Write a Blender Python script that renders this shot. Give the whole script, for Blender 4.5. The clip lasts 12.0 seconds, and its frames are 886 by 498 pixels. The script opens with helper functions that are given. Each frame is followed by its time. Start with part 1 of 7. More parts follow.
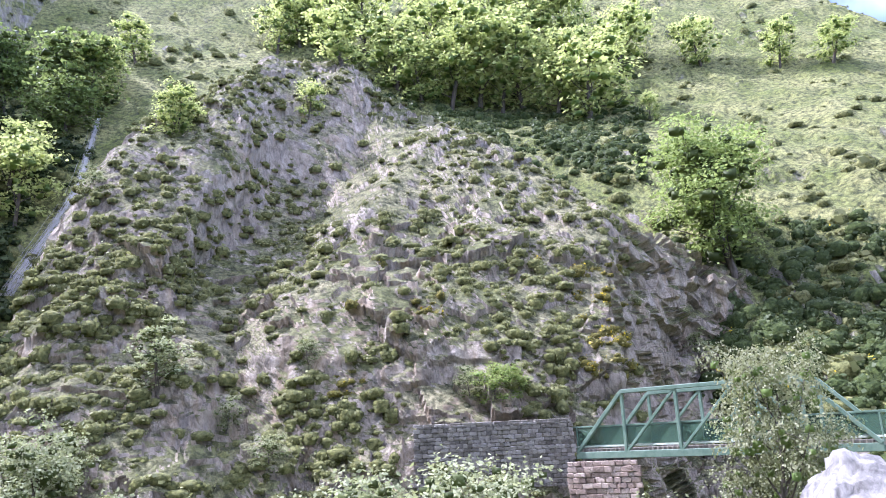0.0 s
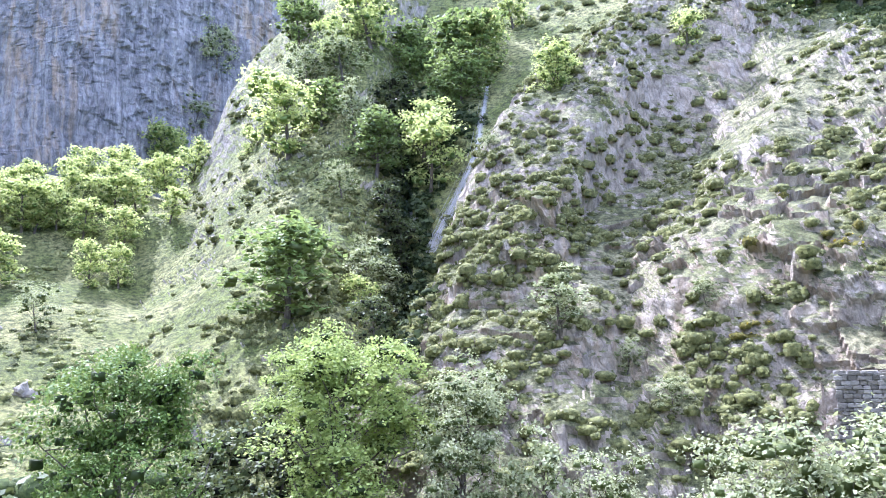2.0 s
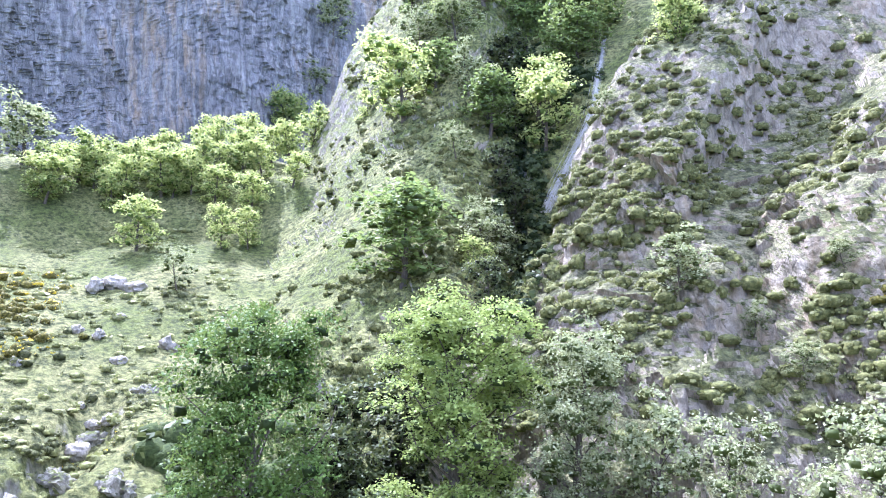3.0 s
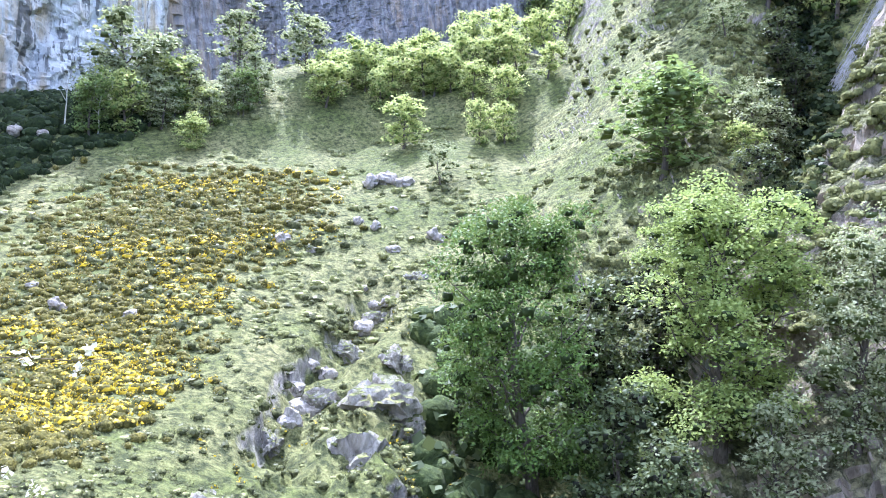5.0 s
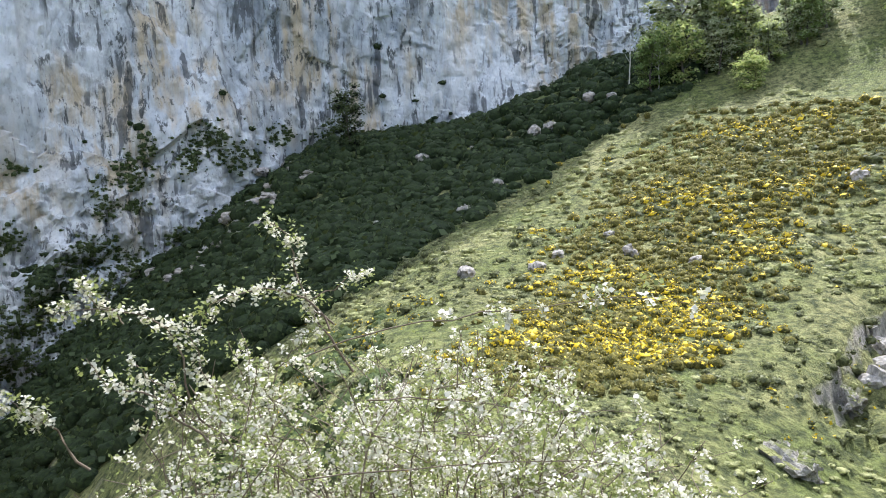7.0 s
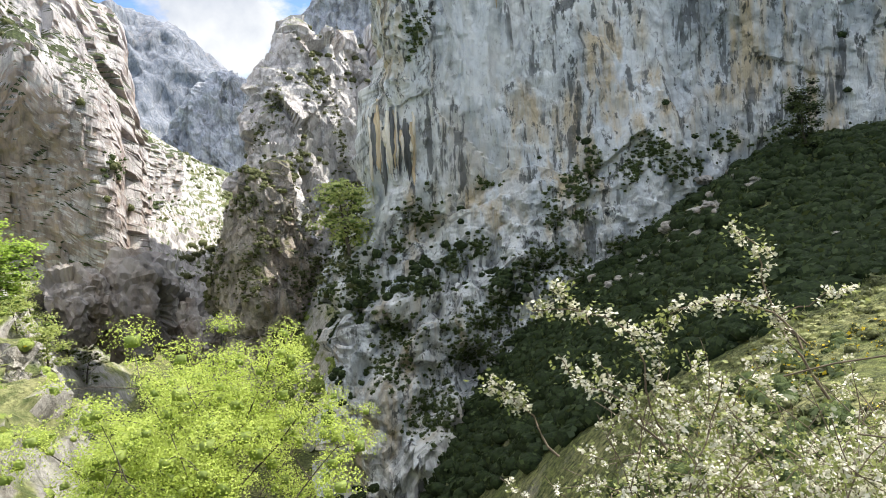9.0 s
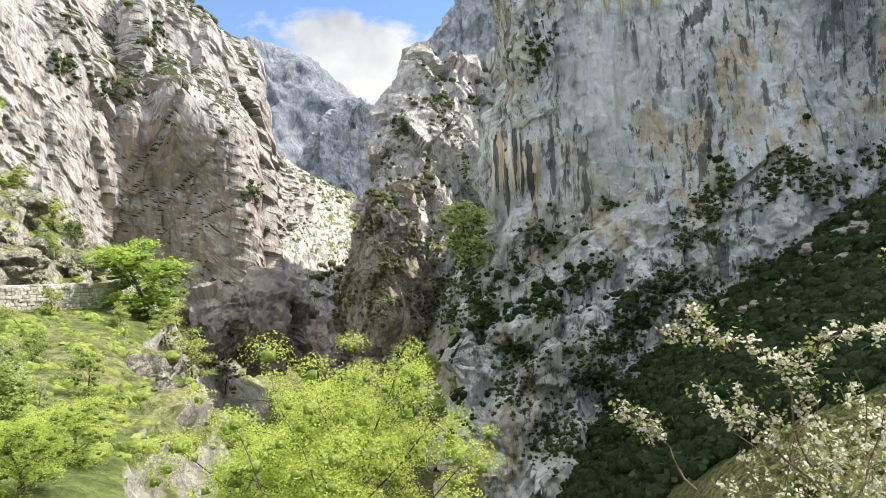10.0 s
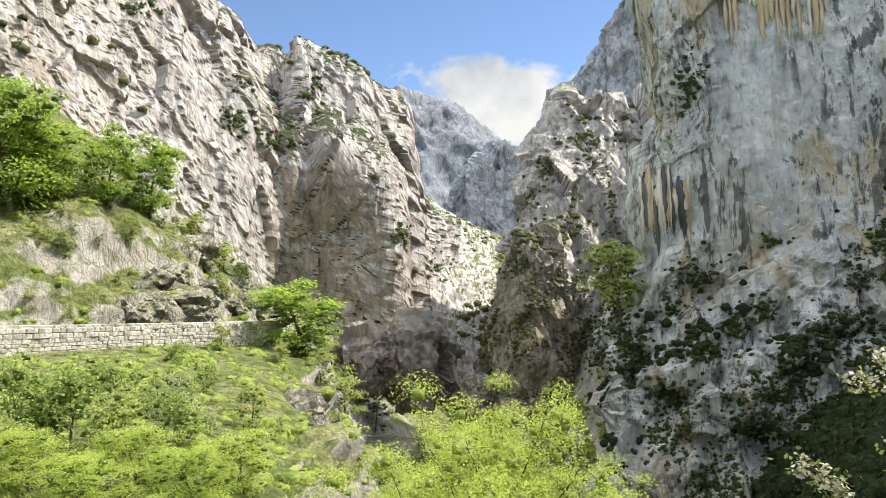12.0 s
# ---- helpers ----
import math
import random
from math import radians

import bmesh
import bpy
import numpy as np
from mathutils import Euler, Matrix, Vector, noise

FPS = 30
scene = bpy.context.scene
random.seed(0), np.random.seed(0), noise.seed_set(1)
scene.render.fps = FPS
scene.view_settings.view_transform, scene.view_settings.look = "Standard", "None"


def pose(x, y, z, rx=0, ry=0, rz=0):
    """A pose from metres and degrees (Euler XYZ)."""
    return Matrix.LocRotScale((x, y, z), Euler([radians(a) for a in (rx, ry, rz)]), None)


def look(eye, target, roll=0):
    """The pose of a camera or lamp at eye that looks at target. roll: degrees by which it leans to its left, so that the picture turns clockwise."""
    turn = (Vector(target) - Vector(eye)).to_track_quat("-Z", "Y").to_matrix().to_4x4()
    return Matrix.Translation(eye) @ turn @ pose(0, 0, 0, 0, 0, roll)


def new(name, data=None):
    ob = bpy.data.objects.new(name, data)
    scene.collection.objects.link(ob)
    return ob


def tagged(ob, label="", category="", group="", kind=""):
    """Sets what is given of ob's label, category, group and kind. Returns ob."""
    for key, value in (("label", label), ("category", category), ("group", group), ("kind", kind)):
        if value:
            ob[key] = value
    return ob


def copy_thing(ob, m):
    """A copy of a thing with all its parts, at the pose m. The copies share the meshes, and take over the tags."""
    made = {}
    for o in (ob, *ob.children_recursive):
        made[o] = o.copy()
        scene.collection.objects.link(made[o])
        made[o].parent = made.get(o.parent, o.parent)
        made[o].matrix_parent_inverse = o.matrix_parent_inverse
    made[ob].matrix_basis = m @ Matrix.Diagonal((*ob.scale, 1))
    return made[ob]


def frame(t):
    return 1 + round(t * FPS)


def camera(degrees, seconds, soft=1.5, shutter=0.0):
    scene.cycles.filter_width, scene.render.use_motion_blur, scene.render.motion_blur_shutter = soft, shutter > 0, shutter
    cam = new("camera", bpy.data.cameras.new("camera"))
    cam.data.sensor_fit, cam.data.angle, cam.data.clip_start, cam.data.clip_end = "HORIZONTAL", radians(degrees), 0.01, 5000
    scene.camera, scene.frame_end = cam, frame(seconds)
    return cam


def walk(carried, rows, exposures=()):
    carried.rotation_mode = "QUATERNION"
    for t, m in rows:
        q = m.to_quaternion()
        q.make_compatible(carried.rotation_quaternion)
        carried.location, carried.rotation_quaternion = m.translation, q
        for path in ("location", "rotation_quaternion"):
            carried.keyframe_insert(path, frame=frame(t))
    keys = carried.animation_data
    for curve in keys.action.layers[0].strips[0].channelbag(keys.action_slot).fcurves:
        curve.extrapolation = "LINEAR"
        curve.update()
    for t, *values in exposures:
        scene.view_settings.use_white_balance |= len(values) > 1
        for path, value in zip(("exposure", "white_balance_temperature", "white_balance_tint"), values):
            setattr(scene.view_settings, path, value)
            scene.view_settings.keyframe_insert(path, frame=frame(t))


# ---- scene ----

# ------------------------------------------------------------------ camera
cam = camera(62.5, 12.0, soft=1.0)
ROWS = [  # seconds, yaw, pitch, roll
    (0.0, 0.67, 15.01, 2.5), (0.5, 9.33, 14.55, 2.41), (1.0, 17.51, 13.77, 1.96), (1.5, 24.66, 12.64, 1.15),
    (2.0, 30.62, 11.29, 0.17), (2.5, 35.48, 9.79, -0.62), (2.7, 37.21, 9.15, -0.8), (4.3, 49.55, 2.66, -1.77),
    (4.5, 51.87, 1.66, -1.87), (5.0, 59.28, -0.76, -1.92), (5.5, 68.81, -2.96, -1.44), (6.0, 79.97, -4.4, -0.27),
    (6.5, 90.9, -4.97, 1.15), (7.0, 101.17, -4.87, 2.19), (7.5, 110.8, -4.46, 2.7), (7.7, 114.5, -4.29, 2.78),
    (9.3, 137.99, -2.1, 2.78), (9.5, 139.9, -1.7, 2.75), (10.0, 144.22, -0.5, 2.78), (10.5, 148.03, 0.7, 2.82),
    (11.0, 151.35, 1.75, 2.96), (11.5, 153.93, 2.58, 2.96), (12.0, 155.59, 3.21, 2.83)]
REACH = 0.14  # the phone is held a little ahead of the turning axis


def carried_pose(yaw, pitch, roll):
    return pose(-REACH * math.sin(radians(yaw)), REACH * math.cos(radians(yaw)), 0, 90 + pitch, roll, yaw)


walk(cam, [(t, carried_pose(y, p, r)) for t, y, p, r in ROWS],
     [(0.0, 1.88, 5400, 30), (1.0, 2.14, 5250, 27), (2.5, 2.38, 5200, 26), (4.5, 2.4, 5050, 26), (5.5, 1.98, 5350, 21), (6.5, 1.62, 5700, 17), (7.7, 1.45, 6100, 13), (9.3, 1.27, 6600, 11), (12.0, 1.15, 6850, 9)])

# ------------------------------------------------------------------ light
SUN_AZ, SUN_EL = 75.0, 55.5
world = bpy.data.worlds.new("world")
scene.world = world
world.use_nodes = True
wn = world.node_tree
wn.nodes.clear()
w_out = wn.nodes.new("ShaderNodeOutputWorld")
w_bg = wn.nodes.new("ShaderNodeBackground")
w_bg.inputs["Strength"].default_value = 0.11
sky = wn.nodes.new("ShaderNodeTexSky")
sky.sky_type = "NISHITA"
sky.sun_disc = False
sky.sun_elevation, sky.sun_rotation = radians(SUN_EL), radians(-SUN_AZ)
sky.altitude, sky.air_density, sky.dust_density, sky.ozone_density = 2500, 0.92, 0.03, 3.2
w_co = wn.nodes.new("ShaderNodeTexCoord")
w_map = wn.nodes.new("ShaderNodeMapping")
w_map.inputs["Scale"].default_value = (1, 1, 1.8)
w_noise = wn.nodes.new("ShaderNodeTexNoise")
w_noise.inputs["Scale"].default_value, w_noise.inputs["Detail"].default_value, w_noise.inputs["Roughness"].default_value = 6.5, 9, 0.6
w_dist = wn.nodes.new("ShaderNodeVectorMath")
w_dist.operation = "DISTANCE"
w_flat = wn.nodes.new("ShaderNodeMapping")
w_flat.inputs["Scale"].default_value = (1, 1, 1.7)
w_dist.inputs[1].default_value = (-0.468, -0.842, 0.265 * 1.7)  # the cloud standing over the gorge
w_sum = wn.nodes.new("ShaderNodeMath")
w_sum.operation = "MULTIPLY_ADD"
w_sum.inputs[1].default_value, w_sum.inputs[2].default_value = -2.7, 0.3
w_add = wn.nodes.new("ShaderNodeMath")
w_add.operation = "ADD"
w_ramp = wn.nodes.new("ShaderNodeValToRGB")
w_ramp.color_ramp.elements[0].position, w_ramp.color_ramp.elements[1].position = 0.49, 0.61
w_mix = wn.nodes.new("ShaderNodeMix")
w_mix.data_type = "RGBA"
w_body = wn.nodes.new("ShaderNodeTexNoise")
w_body.inputs["Scale"].default_value, w_body.inputs["Detail"].default_value = 9.0, 6
w_tone = wn.nodes.new("ShaderNodeValToRGB")
w_tone.color_ramp.elements[0].position, w_tone.color_ramp.elements[1].position = 0.36, 0.56
w_tone.color_ramp.elements[0].color, w_tone.color_ramp.elements[1].color = (0.6, 0.66, 0.76, 1), (0.95, 0.98, 1.0, 1)
w_white = wn.nodes.new("ShaderNodeVectorMath")
w_white.operation = "SCALE"
w_white.inputs["Scale"].default_value = 4.0
wn.links.new(w_co.outputs["Generated"], w_body.inputs["Vector"])
wn.links.new(w_body.outputs["Fac"], w_tone.inputs["Fac"])
wn.links.new(w_tone.outputs["Color"], w_white.inputs[0])
wn.links.new(w_white.outputs[0], w_mix.inputs[7])
wn.links.new(w_co.outputs["Generated"], w_map.inputs["Vector"])
wn.links.new(w_map.outputs[0], w_noise.inputs["Vector"])
wn.links.new(w_co.outputs["Generated"], w_flat.inputs["Vector"])
wn.links.new(w_flat.outputs[0], w_dist.inputs[0])
wn.links.new(w_dist.outputs["Value"], w_sum.inputs[0])
wn.links.new(w_sum.outputs[0], w_add.inputs[0])
wn.links.new(w_noise.outputs["Fac"], w_add.inputs[1])
wn.links.new(w_add.outputs[0], w_ramp.inputs["Fac"])
# bright broken cloud added high overhead to lift fill light on shaded rock
w_sep = wn.nodes.new("ShaderNodeSeparateXYZ")
w_high = wn.nodes.new("ShaderNodeMapRange")
w_high.interpolation_type = "SMOOTHSTEP"
w_high.inputs["From Min"].default_value, w_high.inputs["From Max"].default_value = 0.41, 0.54
w_noise2 = wn.nodes.new("ShaderNodeTexNoise")
w_noise2.inputs["Scale"].default_value, w_noise2.inputs["Detail"].default_value = 3.2, 8
w_ramp2 = wn.nodes.new("ShaderNodeValToRGB")
w_ramp2.color_ramp.elements[0].position, w_ramp2.color_ramp.elements[1].position = 0.38, 0.52
w_mul = wn.nodes.new("ShaderNodeMath")
w_mul.operation = "MULTIPLY"
wn.links.new(w_co.outputs["Generated"], w_sep.inputs[0])
wn.links.new(w_sep.outputs[2], w_high.inputs["Value"])
wn.links.new(w_co.outputs["Generated"], w_noise2.inputs["Vector"])
wn.links.new(w_noise2.outputs["Fac"], w_ramp2.inputs["Fac"])
wn.links.new(w_ramp2.outputs["Color"], w_mul.inputs[0])
wn.links.new(w_high.outputs[0], w_mul.inputs[1])
wn.links.new(w_ramp.outputs["Color"], w_mix.inputs[0])
w_top = wn.nodes.new("ShaderNodeMix")
w_top.data_type = "RGBA"
w_top.inputs[7].default_value = (9.6, 9.9, 10.6, 1)
wn.links.new(w_mul.outputs[0], w_top.inputs[0])
wn.links.new(w_mix.outputs[2], w_top.inputs[6])
wn.links.new(sky.outputs[0], w_mix.inputs[6])
wn.links.new(w_top.outputs[2], w_bg.inputs["Color"])
wn.links.new(w_bg.outputs[0], w_out.inputs["Surface"])


def bearing(az, el=0.0, r=1.0):
    """A point at horizontal range r, azimuth az (degrees left of +y) and elevation el."""
    a = radians(az)
    return Vector((-math.sin(a) * r, math.cos(a) * r, math.tan(radians(el)) * r))


sun_lamp = new("sun", bpy.data.lights.new("sun", "SUN"))
sun_lamp.data.energy, sun_lamp.data.angle, sun_lamp.data.color = 3.6, radians(0.5), (1.0, 0.95, 0.86)
sun_lamp.matrix_world = look(bearing(SUN_AZ, SUN_EL, 300), (0, 0, 0))


# ------------------------------------------------------------------ noise
def lattice(ix, iy, iz, seed):
    n = (ix * 374761393 + iy * 668265263 + iz * 1274126177 + seed * 974634777) & 0xFFFFFFFF
    n = ((n ^ (n >> 13)) * 1274126177) & 0xFFFFFFFF
    n = ((n ^ (n >> 16)) * 2246822519) & 0xFFFFFFFF
    return ((n ^ (n >> 15)) & 0xFFFFFF) / float(0xFFFFFF)


def vnoise(p, seed=0):
    """Value noise, -1 to 1, of an (n, 3) array."""
    i = np.floor(p).astype(np.int64)
    f = p - i
    f = f * f * f * (f * (f * 6 - 15) + 10)
    out = np.zeros(len(p))
    for dx in (0, 1):
        for dy in (0, 1):
            for dz in (0, 1):
                w = (f[:, 0] if dx else 1 - f[:, 0]) * (f[:, 1] if dy else 1 - f[:, 1]) * (f[:, 2] if dz else 1 - f[:, 2])
                out += w * lattice(i[:, 0] + dx, i[:, 1] + dy, i[:, 2] + dz, seed)
    return out * 2 - 1


def fbm(p, octaves=4, seed=0, gain=0.5):
    out, a, total = np.zeros(len(p)), 1.0, 0.0
    for k in range(octaves):
        out += a * vnoise(p * 2.03 ** k + 17.3 * k, seed + k)
        total += a
        a *= gain
    return out / total


def ridged(p, octaves=4, seed=0, gain=0.5):
    out, a, total = np.zeros(len(p)), 1.0, 0.0
    for k in range(octaves):
        out += a * (1 - 2 * np.abs(vnoise(p * 2.03 ** k + 9.1 * k, seed + k)))
        total += a
        a *= gain
    return out / total


def blocks(p, seed=0, tilt=0.8):
    """Broken, faceted relief: each cell is a plane of its own height and tilt."""
    i = np.floor(p).astype(np.int64)
    best, val = np.full(len(p), 1e9), np.zeros(len(p))
    for dx in (-1, 0, 1):
        for dy in (-1, 0, 1):
            for dz in (-1, 0, 1):
                c = (i[:, 0] + dx, i[:, 1] + dy, i[:, 2] + dz)
                q = np.stack([c[k] + lattice(*c, seed + k) for k in range(3)], 1)
                d = p - q
                dist = (d ** 2).sum(1)
                t = np.stack([lattice(*c, seed + 5 + k) - 0.5 for k in range(3)], 1)
                v = lattice(*c, seed + 9) - 0.5 + tilt * (d * t).sum(1)
                near = dist < best
                best, val = np.where(near, dist, best), np.where(near, v, val)
    return val


# ------------------------------------------------------------------ materials
def material(name, rough=0.9):
    m = bpy.data.materials.new(name)
    m.use_nodes = True
    nt = m.node_tree
    b = nt.nodes["Principled BSDF"]
    b.inputs["Roughness"].default_value = rough
    b.inputs["Specular IOR Level"].default_value = 0.25
    return m, nt, b


def n_noise(nt, scale, detail=4, stretch=(1, 1, 1), rough=0.6, offset=(0, 0, 0)):
    co = nt.nodes.new("ShaderNodeTexCoord")
    mp = nt.nodes.new("ShaderNodeMapping")
    mp.inputs["Scale"].default_value = stretch
    mp.inputs["Location"].default_value = offset
    tx = nt.nodes.new("ShaderNodeTexNoise")
    tx.inputs["Scale"].default_value, tx.inputs["Detail"].default_value, tx.inputs["Roughness"].default_value = scale, detail, rough
    nt.links.new(co.outputs["Object"], mp.inputs["Vector"])
    nt.links.new(mp.outputs[0], tx.inputs["Vector"])
    return tx.outputs["Fac"]


def n_ramp(nt, fac, stops):
    r = nt.nodes.new("ShaderNodeValToRGB")
    e = r.color_ramp.elements
    while len(e) < len(stops):
        e.new(0.5)
    for el, (pos, col) in zip(e, stops):
        el.position = pos
        el.color = (*col, 1) if len(col) == 3 else col
    nt.links.new(fac, r.inputs["Fac"])
    return r.outputs["Color"]


def n_mix(nt, fac, a, b, blend="MIX"):
    m = nt.nodes.new("ShaderNodeMix")
    m.data_type, m.blend_type = "RGBA", blend
    for sock, v in ((m.inputs[0], fac), (m.inputs[6], a), (m.inputs[7], b)):
        if isinstance(v, bpy.types.NodeSocket):
            nt.links.new(v, sock)
        elif isinstance(v, tuple):
            sock.default_value = (*v, 1)
        else:
            sock.default_value = v
    return m.outputs[2]


def n_math(nt, op, a, b=0.0, clamp=False):
    m = nt.nodes.new("ShaderNodeMath")
    m.operation, m.use_clamp = op, clamp
    for sock, v in zip(m.inputs, (a, b)):
        if isinstance(v, bpy.types.NodeSocket):
            nt.links.new(v, sock)
        else:
            sock.default_value = v
    return m.outputs[0]


def n_bump(nt, b, height, strength, distance):
    bp = nt.nodes.new("ShaderNodeBump")
    bp.inputs["Strength"].default_value, bp.inputs["Distance"].default_value = strength, distance
    nt.links.new(height, bp.inputs["Height"])
    nt.links.new(bp.outputs[0], b.inputs["Normal"])


G3 = lambda v: (v, v, v)


def n_cracks(nt, scale, stretch, offset=(0, 0, 0), warp=0.35):
    """Thin branching joints: 0 in the joint, 1 on the rock."""
    co = nt.nodes.new("ShaderNodeTexCoord")
    mp = nt.nodes.new("ShaderNodeMapping")
    mp.inputs["Scale"].default_value, mp.inputs["Location"].default_value = stretch, offset
    nt.links.new(co.outputs["Object"], mp.inputs["Vector"])
    tx = nt.nodes.new("ShaderNodeTexNoise")
    tx.inputs["Scale"].default_value, tx.inputs["Detail"].default_value = scale * 1.7, 4
    nt.links.new(mp.outputs[0], tx.inputs["Vector"])
    va = nt.nodes.new("ShaderNodeVectorMath")
    va.operation = "MULTIPLY_ADD"
    nt.links.new(tx.outputs["Color"], va.inputs[0])
    va.inputs[1].default_value = (warp / scale,) * 3
    nt.links.new(mp.outputs[0], va.inputs[2])
    vo = nt.nodes.new("ShaderNodeTexVoronoi")
    vo.feature = "DISTANCE_TO_EDGE"
    vo.inputs["Scale"].default_value = scale
    nt.links.new(va.outputs[0], vo.inputs["Vector"])
    return n_ramp(nt, vo.outputs["Distance"], [(0.0, G3(0)), (0.07, G3(1))])


def rock_color(nt, light=(0.42, 0.40, 0.38), mid=(0.27, 0.26, 0.25), dark=(0.09, 0.09, 0.095), ochre=0.3, streak=1.0, size=1.0):
    """Grey limestone: patches, fine grain, joints, dark water streaks and ochre stains. Returns colour and height."""
    big = n_noise(nt, 0.06 / size, 5)
    fine = n_noise(nt, 0.8 / size, 10, (1, 1, 0.55), 0.74)
    col = n_ramp(nt, fine, [(0.28, dark), (0.4, mid), (0.51, light), (0.68, tuple(min(0.74, c * 1.4) for c in light))])
    col = n_mix(nt, n_math(nt, "MULTIPLY", n_ramp(nt, big, [(0.42, G3(0)), (0.6, G3(1))]), 0.5), col, mid)
    band = n_noise(nt, 0.11 / size, 4, (1, 1, 0.1), 0.6, (55, 21, 8))
    col = n_mix(nt, n_math(nt, "MULTIPLY", n_ramp(nt, band, [(0.46, G3(0)), (0.6, G3(1))]), 0.4 * min(1.0, streak)), col, tuple(c * f for c, f in zip(mid, (0.76, 0.79, 0.8))))
    stain = n_noise(nt, 0.22 / size, 7, (1, 1, 0.45), 0.72, (31, 12, 5))
    col = n_mix(nt, n_math(nt, "MULTIPLY", n_ramp(nt, stain, [(0.58, G3(0)), (0.66, G3(1))]), 0.5), col, tuple(c * 0.75 for c in dark))
    grit = n_noise(nt, 3.5 / size, 6, (1, 1, 0.6), 0.75, (4, 4, 66))
    col = n_mix(nt, 0.35, col, n_ramp(nt, grit, [(0.32, G3(0.35)), (0.5, G3(1)), (0.7, G3(1.0))]), "MULTIPLY")
    k1 = n_cracks(nt, 0.16 / size, (1, 1, 0.5))
    k2 = n_cracks(nt, 0.55 / size, (1, 1, 0.45), (7, 3, 1), 0.5)
    joints = n_math(nt, "MULTIPLY", n_math(nt, "ADD", n_math(nt, "MULTIPLY", k1, 0.34), 0.66), n_math(nt, "ADD", n_math(nt, "MULTIPLY", k2, 0.24), 0.76))
    col = n_mix(nt, 1.0, col, joints, "MULTIPLY")
    pale = n_noise(nt, 0.7 / size, 5, (1, 1, 0.05), 0.62, (13, 29, 5))
    col = n_mix(nt, n_math(nt, "MULTIPLY", n_ramp(nt, pale, [(0.5, G3(0)), (0.62, G3(1))]), 0.6 * streak), col, (0.6, 0.59, 0.56))
    och = n_noise(nt, 0.4 / size, 5, (1, 1, 0.1), 0.65, (71, 3, 11))
    ochm = n_noise(nt, 0.03 / size, 2, (1, 1, 1), 0.5, (5, 62, 3))
    k = n_math(nt, "MULTIPLY", n_ramp(nt, och, [(0.47, G3(0)), (0.62, G3(1))]), n_ramp(nt, ochm, [(0.46, G3(0)), (0.58, G3(1))]))
    col = n_mix(nt, n_math(nt, "MULTIPLY", k, ochre), col, (0.46, 0.32, 0.17))
    runs = n_noise(nt, 0.8 / size, 6, (1, 1, 0.055), 0.68, (3, 9, 1))
    runmask = n_noise(nt, 0.05 / size, 4, (1, 1, 0.8), 0.6, (40, 2, 7))
    k = n_math(nt, "MULTIPLY", n_ramp(nt, runs, [(0.52, G3(0)), (0.56, G3(1))]), n_ramp(nt, runmask, [(0.42, G3(0)), (0.54, G3(1))]))
    col = n_mix(nt, n_math(nt, "MULTIPLY", k, 0.8 * streak), col, (0.06, 0.062, 0.062))
    return col, n_math(nt, "ADD", n_math(nt, "MULTIPLY", joints, 0.5), n_math(nt, "ADD", fine, n_math(nt, "MULTIPLY", grit, 0.25)))


def n_bands(nt, scale, upright, lo, hi, offset, detail=5, rough=0.62):
    """A mask of soft-edged patches or upright bands."""
    f = n_noise(nt, scale, detail, (1, 1, upright), rough, offset)
    return n_ramp(nt, f, [(lo, G3(0)), (hi, G3(1))])


